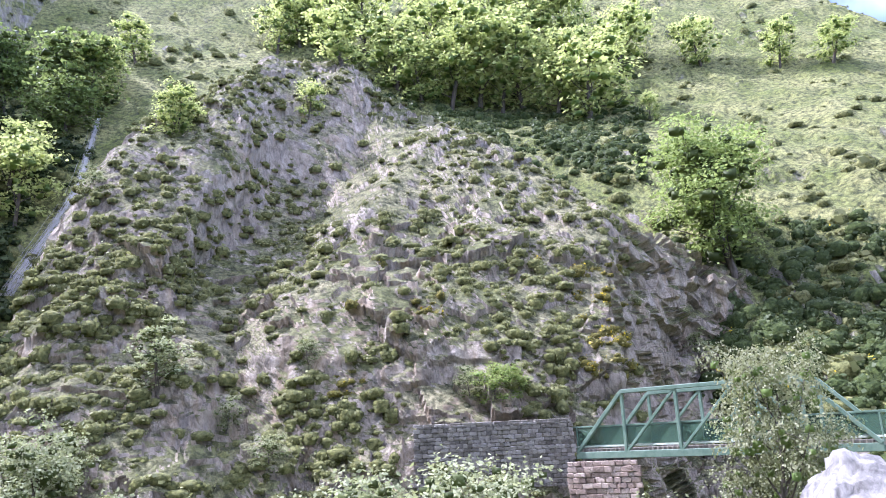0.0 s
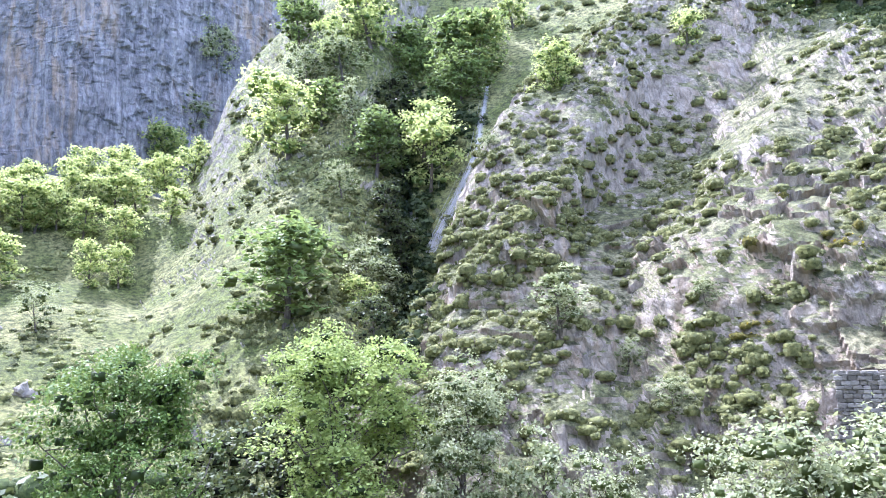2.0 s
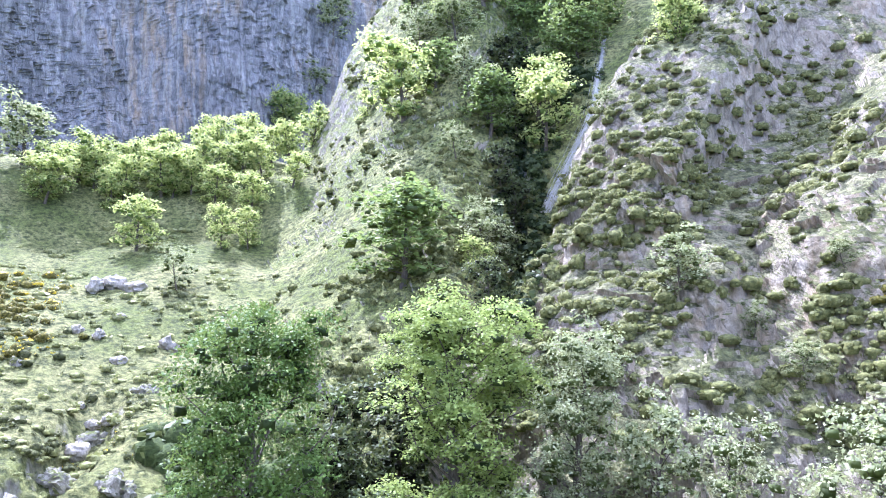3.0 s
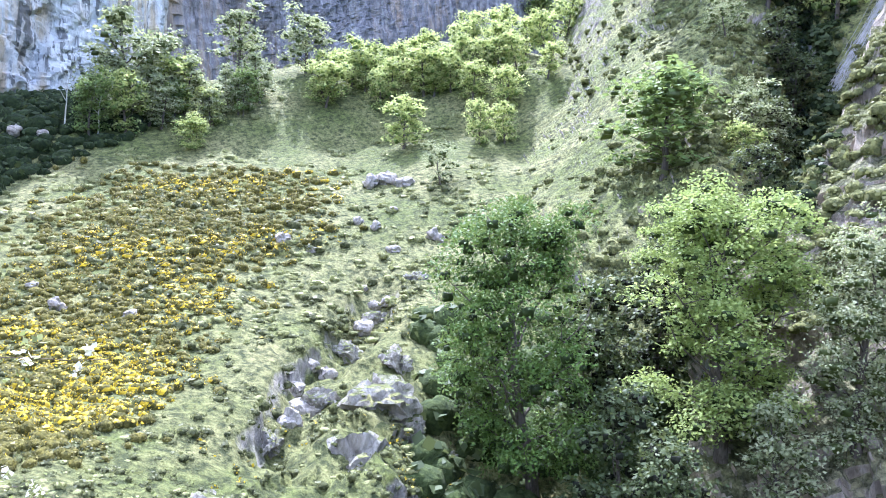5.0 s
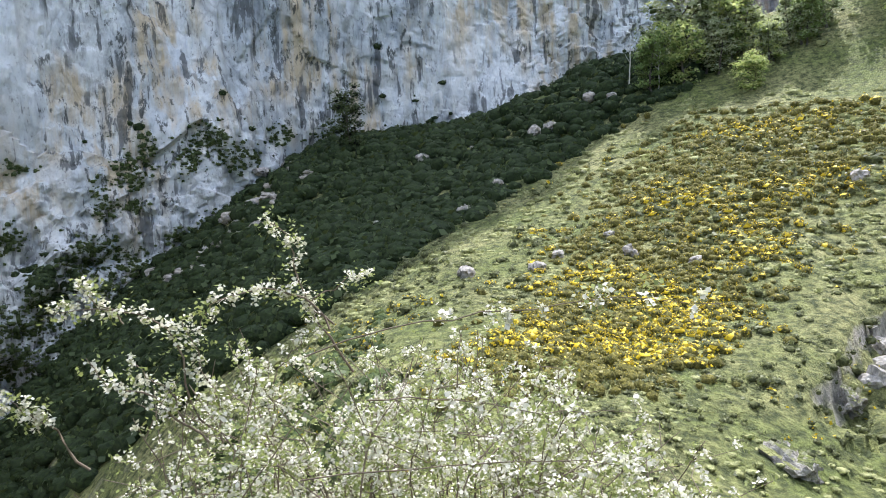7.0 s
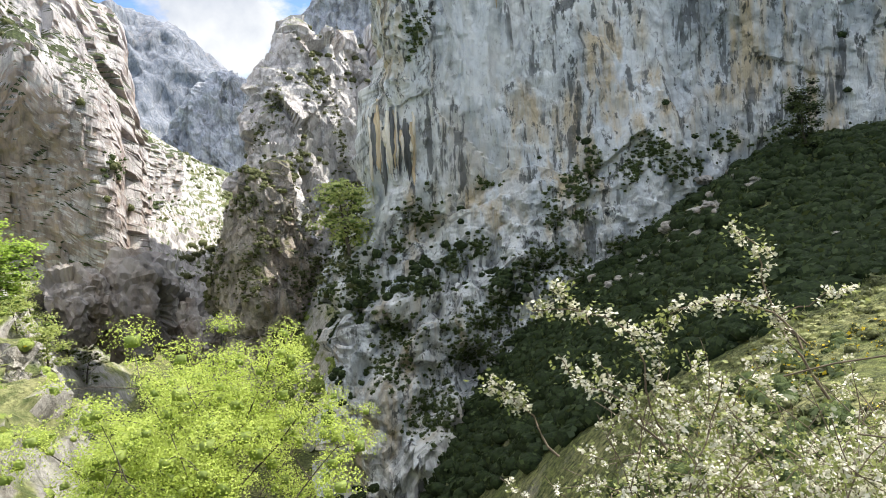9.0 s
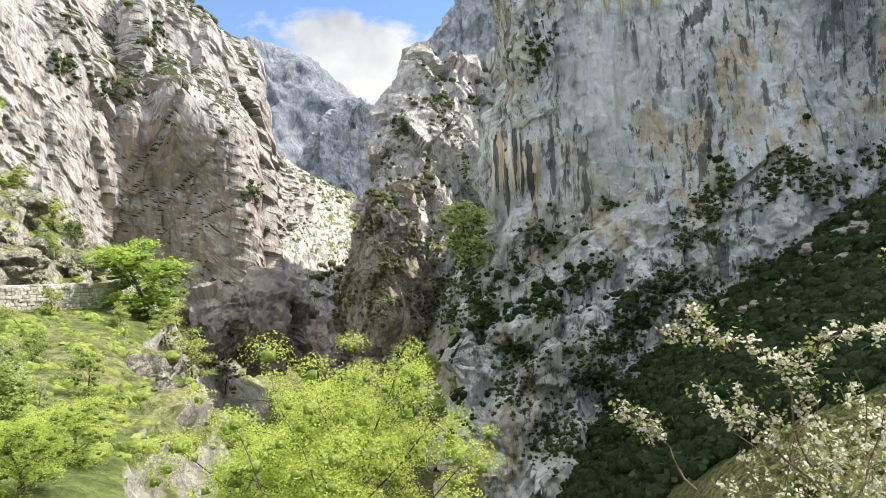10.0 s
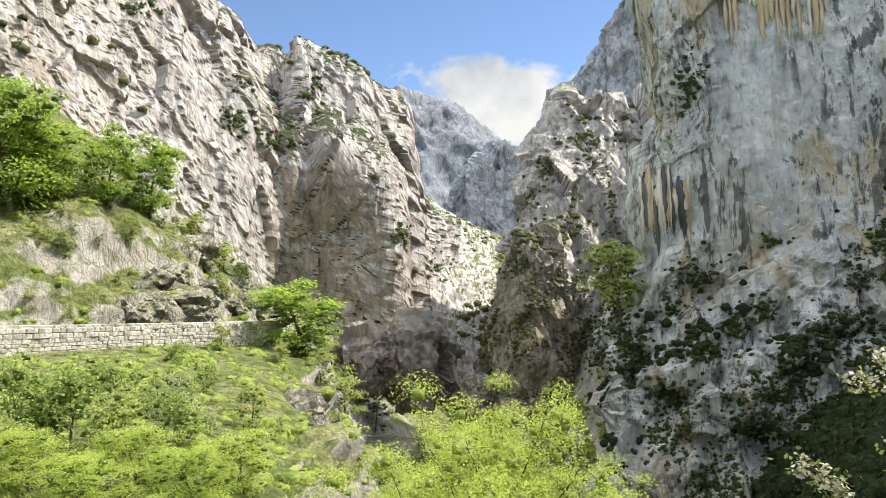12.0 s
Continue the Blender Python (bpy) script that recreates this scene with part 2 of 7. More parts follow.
def make_face(name):
    """The great limestone face: blue-grey and bone-white rock, flowstone curtains, ochre seeps, black water marks and broken joints."""
    m, nt, b = material(name, 0.9)
    mul = lambda x, y: n_math(nt, "MULTIPLY", x, y)
    body = n_noise(nt, 0.11, 9, (1, 1, 0.5), 0.68)
    col = n_ramp(nt, body, [(0.3, (0.26, 0.28, 0.295)), (0.4, (0.52, 0.545, 0.555)), (0.49, (0.7, 0.71, 0.7)), (0.62, (0.8, 0.79, 0.76))])
    slate = n_bands(nt, 0.028, 0.8, 0.47, 0.58, (12, 40, 3), 4)
    col = n_mix(nt, mul(slate, 0.25), col, (0.34, 0.375, 0.395))
    curtain = mul(n_bands(nt, 0.42, 0.07, 0.46, 0.6, (13, 29, 5)), n_bands(nt, 0.035, 0.7, 0.45, 0.55, (3, 8, 60), 3))
    col = n_mix(nt, mul(curtain, 0.75), col, (0.74, 0.73, 0.68))
    grey = mul(n_bands(nt, 0.34, 0.06, 0.5, 0.6, (2, 77, 15)), n_bands(nt, 0.04, 0.7, 0.48, 0.56, (31, 18, 6), 3))
    col = n_mix(nt, mul(grey, 0.55), col, (0.27, 0.3, 0.31))
    seep = mul(n_bands(nt, 0.36, 0.09, 0.44, 0.6, (71, 3, 11)), n_bands(nt, 0.045, 0.8, 0.46, 0.55, (5, 62, 3), 3))
    col = n_mix(nt, mul(seep, 0.8), col, (0.53, 0.41, 0.24))
    fine = n_noise(nt, 1.1, 9, (1, 1, 0.6), 0.75, (8, 8, 1))
    col = n_mix(nt, 0.9, col, n_ramp(nt, fine, [(0.31, G3(0.25)), (0.4, G3(0.88)), (0.47, G3(1.02)), (0.75, G3(1.14))]), "MULTIPLY")
    joints = mul(n_math(nt, "ADD", mul(n_cracks(nt, 0.13, (1, 1, 0.6)), 0.3), 0.7), n_math(nt, "ADD", mul(n_cracks(nt, 0.42, (1, 1, 0.55), (7, 3, 1), 0.6), 0.2), 0.8))
    broken = n_bands(nt, 0.05, 0.8, 0.38, 0.5, (50, 5, 9), 3)
    col = n_mix(nt, broken, col, n_mix(nt, 1.0, col, joints, "MULTIPLY"))
    runs = mul(n_bands(nt, 0.55, 0.12, 0.55, 0.58, (3, 9, 1), 6, 0.66), n_bands(nt, 0.06, 0.7, 0.44, 0.52, (40, 2, 7), 4))
    col = n_mix(nt, mul(runs, 0.75), col, (0.06, 0.065, 0.065))
    pits = mul(n_bands(nt, 0.8, 0.4, 0.55, 0.59, (61, 7, 5), 8, 0.74), n_bands(nt, 0.07, 0.8, 0.44, 0.54, (4, 52, 17), 3))
    col = n_mix(nt, mul(pits, 0.85), col, (0.055, 0.06, 0.055))
    col = n_mix(nt, 1.0, col, (0.955, 0.985, 1.0), "MULTIPLY")
    nt.links.new(col, b.inputs["Base Color"])
    n_bump(nt, b, n_math(nt, "ADD", body, n_math(nt, "ADD", mul(fine, 0.7), mul(joints, 0.3))), 0.9, 1.1)
    return m


def grass_color(nt, lush=(0.15, 0.18, 0.05), dry=(0.29, 0.285, 0.12), deep=(0.045, 0.058, 0.02)):
    a = n_noise(nt, 0.12, 4)
    b = n_noise(nt, 1.6, 6, (1, 1, 1), 0.7, (8, 1, 4))
    col = n_ramp(nt, a, [(0.38, lush), (0.62, dry)])
    tufts = n_noise(nt, 4.5, 5, (1, 1, 1), 0.7, (3, 7, 2))
    col = n_mix(nt, 0.8, col, n_ramp(nt, tufts, [(0.34, G3(0.35)), (0.5, G3(0.95)), (0.68, G3(1.25))]), "MULTIPLY")
    return n_mix(nt, n_ramp(nt, b, [(0.38, G3(1)), (0.58, G3(0))]), col, deep), n_math(nt, "ADD", b, n_math(nt, "MULTIPLY", tufts, 0.5))


def make_rock(name, **kw):
    m, nt, b = material(name, 0.92)
    bump, moss, overhang_tint = kw.pop("bump", 0.35), kw.pop("moss", 0.0), kw.pop("overhang_tint", 0.0)
    col, fine = rock_color(nt, **kw)
    if overhang_tint:  # iron stain and alcove shade, both coloured onto overhanging faces
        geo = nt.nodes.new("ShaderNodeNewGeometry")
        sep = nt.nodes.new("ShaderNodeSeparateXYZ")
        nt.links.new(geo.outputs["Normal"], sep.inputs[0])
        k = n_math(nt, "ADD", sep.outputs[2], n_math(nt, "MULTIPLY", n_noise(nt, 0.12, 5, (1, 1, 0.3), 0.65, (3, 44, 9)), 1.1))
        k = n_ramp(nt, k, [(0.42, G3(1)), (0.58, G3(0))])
        col = n_mix(nt, n_math(nt, "MULTIPLY", k, overhang_tint), col, n_ramp(nt, n_noise(nt, 0.5, 6, (1, 1, 0.12), 0.65, (9, 1, 5)), [(0.36, (0.2, 0.16, 0.152)), (0.5, (0.4, 0.32, 0.295)), (0.66, (0.54, 0.41, 0.32))]))
    if moss:  # ivy and grass on the ledges
        geo = nt.nodes.new("ShaderNodeNewGeometry")
        sep = nt.nodes.new("ShaderNodeSeparateXYZ")
        nt.links.new(geo.outputs["Normal"], sep.inputs[0])
        k = n_math(nt, "ADD", sep.outputs[2], n_math(nt, "MULTIPLY", n_noise(nt, 0.5, 9, (1, 1, 1), 0.8, (6, 6, 6)), 1.0))
        k = n_ramp(nt, k, [(0.0, G3(0)), (1.0 - moss, G3(0)), (min(1.0, 1.06 - moss), G3(1))])
        col = n_mix(nt, k, col, n_ramp(nt, n_noise(nt, 1.8, 5), [(0.35, (0.025, 0.035, 0.015)), (0.65, (0.075, 0.095, 0.035))]))
    nt.links.new(col, b.inputs["Base Color"])
    n_bump(nt, b, fine, 0.8, bump)
    return m


def make_land(name, lo=0.45, hi=0.7, wobble=0.5, grass=None, rock=None, cover=0.0):
    """Turf on the gentler faces, bare rock on the steeper ones, with ragged borders."""
    m, nt, b = material(name, 0.95)
    gc, gb = grass_color(nt, **(grass or {}))
    rc, rb = rock_color(nt, **(rock or dict(streak=0.3, ochre=0.25, size=0.5)))
    geo = nt.nodes.new("ShaderNodeNewGeometry")
    sep = nt.nodes.new("ShaderNodeSeparateXYZ")
    nt.links.new(geo.outputs["Normal"], sep.inputs[0])
    wob = n_math(nt, "MULTIPLY", n_math(nt, "SUBTRACT", n_noise(nt, 0.35, 6, (1, 1, 1), 0.7, (2, 2, 90)), 0.5 - cover), wobble)
    z = n_math(nt, "ADD", sep.outputs[2], wob)
    mr = nt.nodes.new("ShaderNodeMapRange")
    mr.inputs["From Min"].default_value, mr.inputs["From Max"].default_value = lo, hi
    nt.links.new(z, mr.inputs["Value"])
    nt.links.new(n_mix(nt, mr.outputs[0], rc, gc), b.inputs["Base Color"])
    n_bump(nt, b, n_mix(nt, mr.outputs[0], rb, gb), 1.0, 0.5)
    return m


def make_leaf(name, a, b_, glow=0.45, rough=0.6, grey=True):
    """Leaves: two greens varied leaf by leaf and plant by plant, with light let through."""
    if grey and a[2] > 0.0125:  # leaves keep some grey; petals stay pure
        a, b_ = (tuple(0.86 * v + 0.14 * (0.3 * c[0] + 0.6 * c[1] + 0.1 * c[2]) for v in c) for c in (a, b_))
    m, nt, b = material(name, rough)
    geo = nt.nodes.new("ShaderNodeNewGeometry")
    info = nt.nodes.new("ShaderNodeObjectInfo")
    f = n_math(nt, "ADD", n_math(nt, "MULTIPLY", geo.outputs["Random Per Island"], 0.7), n_math(nt, "MULTIPLY", info.outputs["Random"], 0.3))
    col = n_ramp(nt, f, [(0.0, a), (1.0, b_)])
    nt.links.new(col, b.inputs["Base Color"])
    tr = nt.nodes.new("ShaderNodeBsdfTranslucent")
    nt.links.new(n_mix(nt, 0.35, col, (0.48, 0.55, 0.18)), tr.inputs["Color"])
    mx = nt.nodes.new("ShaderNodeMixShader")
    mx.inputs[0].default_value = glow
    nt.links.new(b.outputs[0], mx.inputs[1])
    nt.links.new(tr.outputs[0], mx.inputs[2])
    nt.links.new(mx.outputs[0], nt.nodes["Material Output"].inputs["Surface"])
    return m


def make_plain(name, a, b_, scale=3.0, rough=0.8, metal=0.0, bump=0.0, stretch=(1, 1, 1)):
    m, nt, b = material(name, rough)
    b.inputs["Metallic"].default_value = metal
    f = n_noise(nt, scale, 6, stretch, 0.65)
    nt.links.new(n_ramp(nt, f, [(0.35, a), (0.65, b_)]), b.inputs["Base Color"])
    if bump:
        n_bump(nt, b, f, 0.7, bump)
    return m


M_CLIFF = make_face("cliff_limestone")
# same rock as the main face, darkened for the far wing's shade
M_SHADED_WING = make_rock("shaded_wing_limestone", light=(0.25, 0.245, 0.25), mid=(0.155, 0.152, 0.157), dark=(0.05, 0.05, 0.053), ochre=0.4, streak=0.4, size=1.6, bump=1.3)
M_PALE = make_rock("pale_limestone", light=(0.62, 0.585, 0.57), mid=(0.48, 0.445, 0.435), dark=(0.19, 0.175, 0.17), ochre=0.4, streak=0.35, size=1.6, bump=1.0, moss=0.06, overhang_tint=0.8)
# aerial haze is put into the bluish colour of these two rocks
M_FAR = make_rock("haze_tinted_limestone", light=(0.2, 0.22, 0.255), mid=(0.14, 0.157, 0.19), dark=(0.07, 0.08, 0.105), ochre=0.1, streak=0.25, size=5.0, bump=3.0)
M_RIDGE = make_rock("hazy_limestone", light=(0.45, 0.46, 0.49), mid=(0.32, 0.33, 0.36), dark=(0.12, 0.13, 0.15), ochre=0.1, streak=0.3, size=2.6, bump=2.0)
M_BOULDER = make_rock("boulder_stone", light=(0.38, 0.36, 0.32), mid=(0.25, 0.235, 0.21), dark=(0.1, 0.095, 0.085), ochre=0.15, streak=0.2, size=0.3, bump=0.08)
M_GREYROCK = make_rock("grey_boulder_stone", light=(0.24, 0.235, 0.225), mid=(0.14, 0.137, 0.13), dark=(0.045, 0.045, 0.042), ochre=0.1, streak=0.2, size=0.2, bump=0.1)
# shadow below cliff and parapet is put into this dark stone
M_GORGE = make_rock("shadow_dark_stone", light=(0.22, 0.205, 0.195), mid=(0.13, 0.12, 0.115), dark=(0.045, 0.042, 0.04), ochre=0.2, streak=0.5, size=0.7, bump=0.5)
M_MEADOW = make_land("meadow_turf", 0.45, 0.7, 0.5, cover=0.12, rock=dict(light=(0.4, 0.375, 0.33), mid=(0.26, 0.245, 0.21), dark=(0.09, 0.085, 0.075), streak=0.3, ochre=0.2, size=0.4))
M_BLUFF = make_land("bluff_turf_and_rock", 0.34, 0.55, 1.3, grass=dict(lush=(0.18, 0.195, 0.08), dry=(0.33, 0.31, 0.185), deep=(0.06, 0.066, 0.034)), rock=dict(light=(0.48, 0.42, 0.35), mid=(0.3, 0.26, 0.215), dark=(0.08, 0.07, 0.06), streak=0.25, ochre=0.35, size=0.5))
M_HILL = make_land("hill_turf_and_rock", 0.08, 0.36, 1.0, grass=dict(lush=(0.18, 0.215, 0.06), dry=(0.34, 0.34, 0.14), deep=(0.06, 0.07, 0.032)), rock=dict(light=(0.42, 0.385, 0.35), mid=(0.28, 0.255, 0.23), dark=(0.09, 0.08, 0.075), streak=0.25, ochre=0.3, size=0.5))
M_NEAR = make_land("roadside_turf", 0.5, 0.7, 0.8, grass=dict(lush=(0.17, 0.21, 0.06), dry=(0.31, 0.31, 0.14), deep=(0.075, 0.1, 0.03)), rock=dict(light=(0.54, 0.52, 0.47), mid=(0.4, 0.38, 0.34), dark=(0.13, 0.12, 0.105), streak=0.2, ochre=0.2, size=0.4))
M_SPIRE = make_land("spire_rock_and_scrub", 0.72, 0.9, 0.7, grass=dict(lush=(0.10, 0.15, 0.03), dry=(0.18, 0.18, 0.07)), rock=dict(light=(0.56, 0.535, 0.52), mid=(0.41, 0.385, 0.37), dark=(0.15, 0.14, 0.135), streak=0.3, ochre=0.25, size=1.4))
M_PILLAR = make_land("pillar_rock_and_scrub", 0.5, 0.8, 0.9, grass=dict(lush=(0.085, 0.095, 0.035), dry=(0.17, 0.155, 0.075)), rock=dict(light=(0.42, 0.375, 0.33), mid=(0.29, 0.255, 0.22), dark=(0.1, 0.09, 0.08), streak=0.3, ochre=0.3, size=1.0))
M_OUTCROP = make_land("outcrop_rock", 0.55, 0.8, 0.9, rock=dict(light=(0.5, 0.475, 0.42), mid=(0.34, 0.32, 0.28), dark=(0.12, 0.115, 0.1), streak=0.3, ochre=0.2, size=0.35))
M_HEATH = make_leaf("heath_leaf", (0.05, 0.06, 0.022), (0.2, 0.21, 0.085), 0.2)
M_LIME = make_leaf("lime_leaf", (0.27, 0.345, 0.065), (0.55, 0.6, 0.19), 0.58)
M_GREEN = make_leaf("green_leaf", (0.075, 0.145, 0.026), (0.2, 0.3, 0.06), 0.4)
M_GREY = make_leaf("grey_leaf", (0.22, 0.26, 0.12), (0.44, 0.47, 0.27), 0.4)
M_SILVER = make_leaf("silver_leaf", (0.13, 0.15, 0.07), (0.33, 0.34, 0.19), 0.35)
# near-black green; also stands in for shade on slope and ravine
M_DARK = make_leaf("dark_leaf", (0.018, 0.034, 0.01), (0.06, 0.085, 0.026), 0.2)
M_SCRUB = make_leaf("scrub_leaf", (0.075, 0.09, 0.026), (0.32, 0.325, 0.125), 0.25)
M_YELLOW = make_leaf("gorse_flower", (0.42, 0.31, 0.008), (0.66, 0.5, 0.014), 0.12)
M_WHITE = make_leaf("blossom", (0.5, 0.47, 0.37), (0.77, 0.74, 0.64), 0.3)
M_FRESH = make_leaf("fresh_leaf", (0.2, 0.33, 0.04), (0.43, 0.57, 0.1), 0.5, grey=False)
M_LEAFY = make_leaf("leafy_green", (0.15, 0.24, 0.035), (0.37, 0.46, 0.1), 0.45)
M_SPRING = make_leaf("spring_leaf", (0.3, 0.41, 0.05), (0.57, 0.65, 0.17), 0.52, grey=False)
M_GORSE = make_leaf("gorse_green", (0.085, 0.085, 0.018), (0.29, 0.25, 0.045), 0.15)
M_TUSSOCK = make_leaf("tussock_grass", (0.15, 0.175, 0.055), (0.36, 0.36, 0.145), 0.25)
M_VERGE = make_leaf("verge_grass", (0.13, 0.2, 0.035), (0.36, 0.4, 0.11), 0.3, grey=False)
M_MIDGREEN = make_leaf("midgreen_leaf", (0.045, 0.1, 0.018), (0.16, 0.25, 0.05), 0.25, grey=False)
# dark green; also carries the shade of ravine, gully and side valley
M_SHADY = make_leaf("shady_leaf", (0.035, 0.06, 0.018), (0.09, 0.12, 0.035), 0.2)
M_BUSHLEAF = make_leaf("bush_leaf", (0.11, 0.14, 0.028), (0.36, 0.4, 0.1), 0.35)
# dark cores: woody interior and shade between leaves in one colour
M_INNER = make_leaf("crown_shade", (0.05, 0.075, 0.018), (0.12, 0.16, 0.04), 0.3)
M_DEEP = make_leaf("deep_crown_shade", (0.015, 0.028, 0.008), (0.045, 0.07, 0.018), 0.1)
M_HEART = make_plain("woody_shade_core", (0.045, 0.05, 0.02), (0.105, 0.105, 0.045), 4.0, 0.95)
M_GLOOM = make_plain("dark_shade_core", (0.008, 0.011, 0.006), (0.022, 0.024, 0.014), 4.0, 0.95)
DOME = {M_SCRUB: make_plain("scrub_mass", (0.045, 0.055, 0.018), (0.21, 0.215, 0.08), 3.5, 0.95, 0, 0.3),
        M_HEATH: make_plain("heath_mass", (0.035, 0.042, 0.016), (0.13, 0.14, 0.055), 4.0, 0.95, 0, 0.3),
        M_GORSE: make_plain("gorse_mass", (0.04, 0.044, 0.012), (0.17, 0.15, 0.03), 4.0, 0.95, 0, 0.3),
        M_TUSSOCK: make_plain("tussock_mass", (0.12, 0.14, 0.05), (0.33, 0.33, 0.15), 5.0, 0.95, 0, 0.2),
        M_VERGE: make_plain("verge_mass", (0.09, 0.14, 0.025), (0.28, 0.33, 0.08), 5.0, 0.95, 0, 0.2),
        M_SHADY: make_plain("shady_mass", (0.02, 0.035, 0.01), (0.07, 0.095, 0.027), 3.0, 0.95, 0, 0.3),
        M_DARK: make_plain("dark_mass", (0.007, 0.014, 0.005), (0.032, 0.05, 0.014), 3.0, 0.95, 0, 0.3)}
M_TWIG = make_plain("twig", (0.1, 0.075, 0.055), (0.2, 0.16, 0.12), 20, 0.85)
M_STEEL = make_plain("green_steel", (0.1, 0.165, 0.12), (0.17, 0.24, 0.185), 2.5, 0.5)
M_RAIL = make_plain("pale_rail", (0.4, 0.45, 0.38), (0.52, 0.56, 0.48), 2.5, 0.55)
M_MESH = make_plain("green_mesh", (0.05, 0.11, 0.075), (0.08, 0.15, 0.1), 4, 0.6)
mesh_nt = M_MESH.node_tree
clear = mesh_nt.nodes.new("ShaderNodeBsdfTransparent")
weave = mesh_nt.nodes.new("ShaderNodeMixShader")
weave.inputs[0].default_value = 0.55
mesh_nt.links.new(clear.outputs[0], weave.inputs[1])
mesh_nt.links.new(mesh_nt.nodes["Principled BSDF"].outputs[0], weave.inputs[2])
mesh_nt.links.new(weave.outputs[0], mesh_nt.nodes["Material Output"].inputs["Surface"])
M_PLANK = make_plain("deck_wood", (0.16, 0.14, 0.11), (0.3, 0.27, 0.22), 3, 0.85, 0, 0.01)


def make_stone(name, low, mid, high):
    """Wall stone, its tone varied from stone to stone."""
    m, nt, b = material(name, 0.93)
    info = nt.nodes.new("ShaderNodeObjectInfo")
    grain = n_noise(nt, 6.0, 6)
    mixed = n_math(nt, "ADD", n_math(nt, "MULTIPLY", info.outputs["Random"], 0.65), n_math(nt, "MULTIPLY", grain, 0.35))
    nt.links.new(n_ramp(nt, mixed, [(0.1, low), (0.5, mid), (0.9, high)]), b.inputs["Base Color"])
    n_bump(nt, b, grain, 0.8, 0.1)
    return m


M_STONE = make_stone("wall_stone", (0.12, 0.11, 0.095), (0.25, 0.235, 0.205), (0.38, 0.36, 0.33))
M_BROWNSTONE = make_stone("brown_wall_stone", (0.16, 0.12, 0.095), (0.36, 0.28, 0.23), (0.52, 0.43, 0.36))
M_PALESTONE = make_stone("pale_wall_stone", (0.36, 0.34, 0.31), (0.56, 0.54, 0.5), (0.7, 0.68, 0.64))
M_MORTAR = make_plain("mortar", (0.09, 0.085, 0.075), (0.2, 0.185, 0.16), 5, 0.95, 0, 0.02)
M_WATER = make_plain("white_water", (0.47, 0.48, 0.47), (0.7, 0.7, 0.69), 1.5, 0.35)
water_nt = M_WATER.node_tree
spray_gap = water_nt.nodes.new("ShaderNodeBsdfTransparent")
spray_mix = water_nt.nodes.new("ShaderNodeMixShader")
spray_mix.inputs[0].default_value = 0.55
water_nt.links.new(spray_gap.outputs[0], spray_mix.inputs[1])
water_nt.links.new(water_nt.nodes["Principled BSDF"].outputs[0], spray_mix.inputs[2])
water_nt.links.new(spray_mix.outputs[0], water_nt.nodes["Material Output"].inputs["Surface"])
M_BARK = make_plain("bark", (0.06, 0.05, 0.042), (0.16, 0.14, 0.12), 6, 0.95, 0, 0.03, (1, 1, 0.25))


# ------------------------------------------------------------------ land
def pchip(x, y, xq):
    """Smooth, non-overshooting interpolation along axis 0 of y."""
    x = np.asarray(x, float)
    y = np.asarray(y, float)
    h = np.diff(x)
    hh = h.reshape(-1, *([1] * (y.ndim - 1)))
    d = np.diff(y, axis=0) / hh
    m = np.zeros_like(y)
    if len(x) > 2:
        a, b = d[:-1], d[1:]
        ok = a * b > 0
        m[1:-1] = np.where(ok, 2 * a * b / np.where(ok, a + b, 1), 0)
    m[0], m[-1] = d[0], d[-1]
    k = np.clip(np.searchsorted(x, xq, side="right") - 1, 0, len(h) - 1)
    t = ((xq - x[k]) / h[k]).reshape(-1, *([1] * (y.ndim - 1)))
    hk = hh[k]
    return ((1 + 2 * t) * (1 - t) ** 2 * y[k] + t * (1 - t) ** 2 * hk * m[k] + t * t * (3 - 2 * t) * y[k + 1] + t * t * (t - 1) * hk * m[k + 1])


LAND = {}  # places and normals of each landform, to plant on


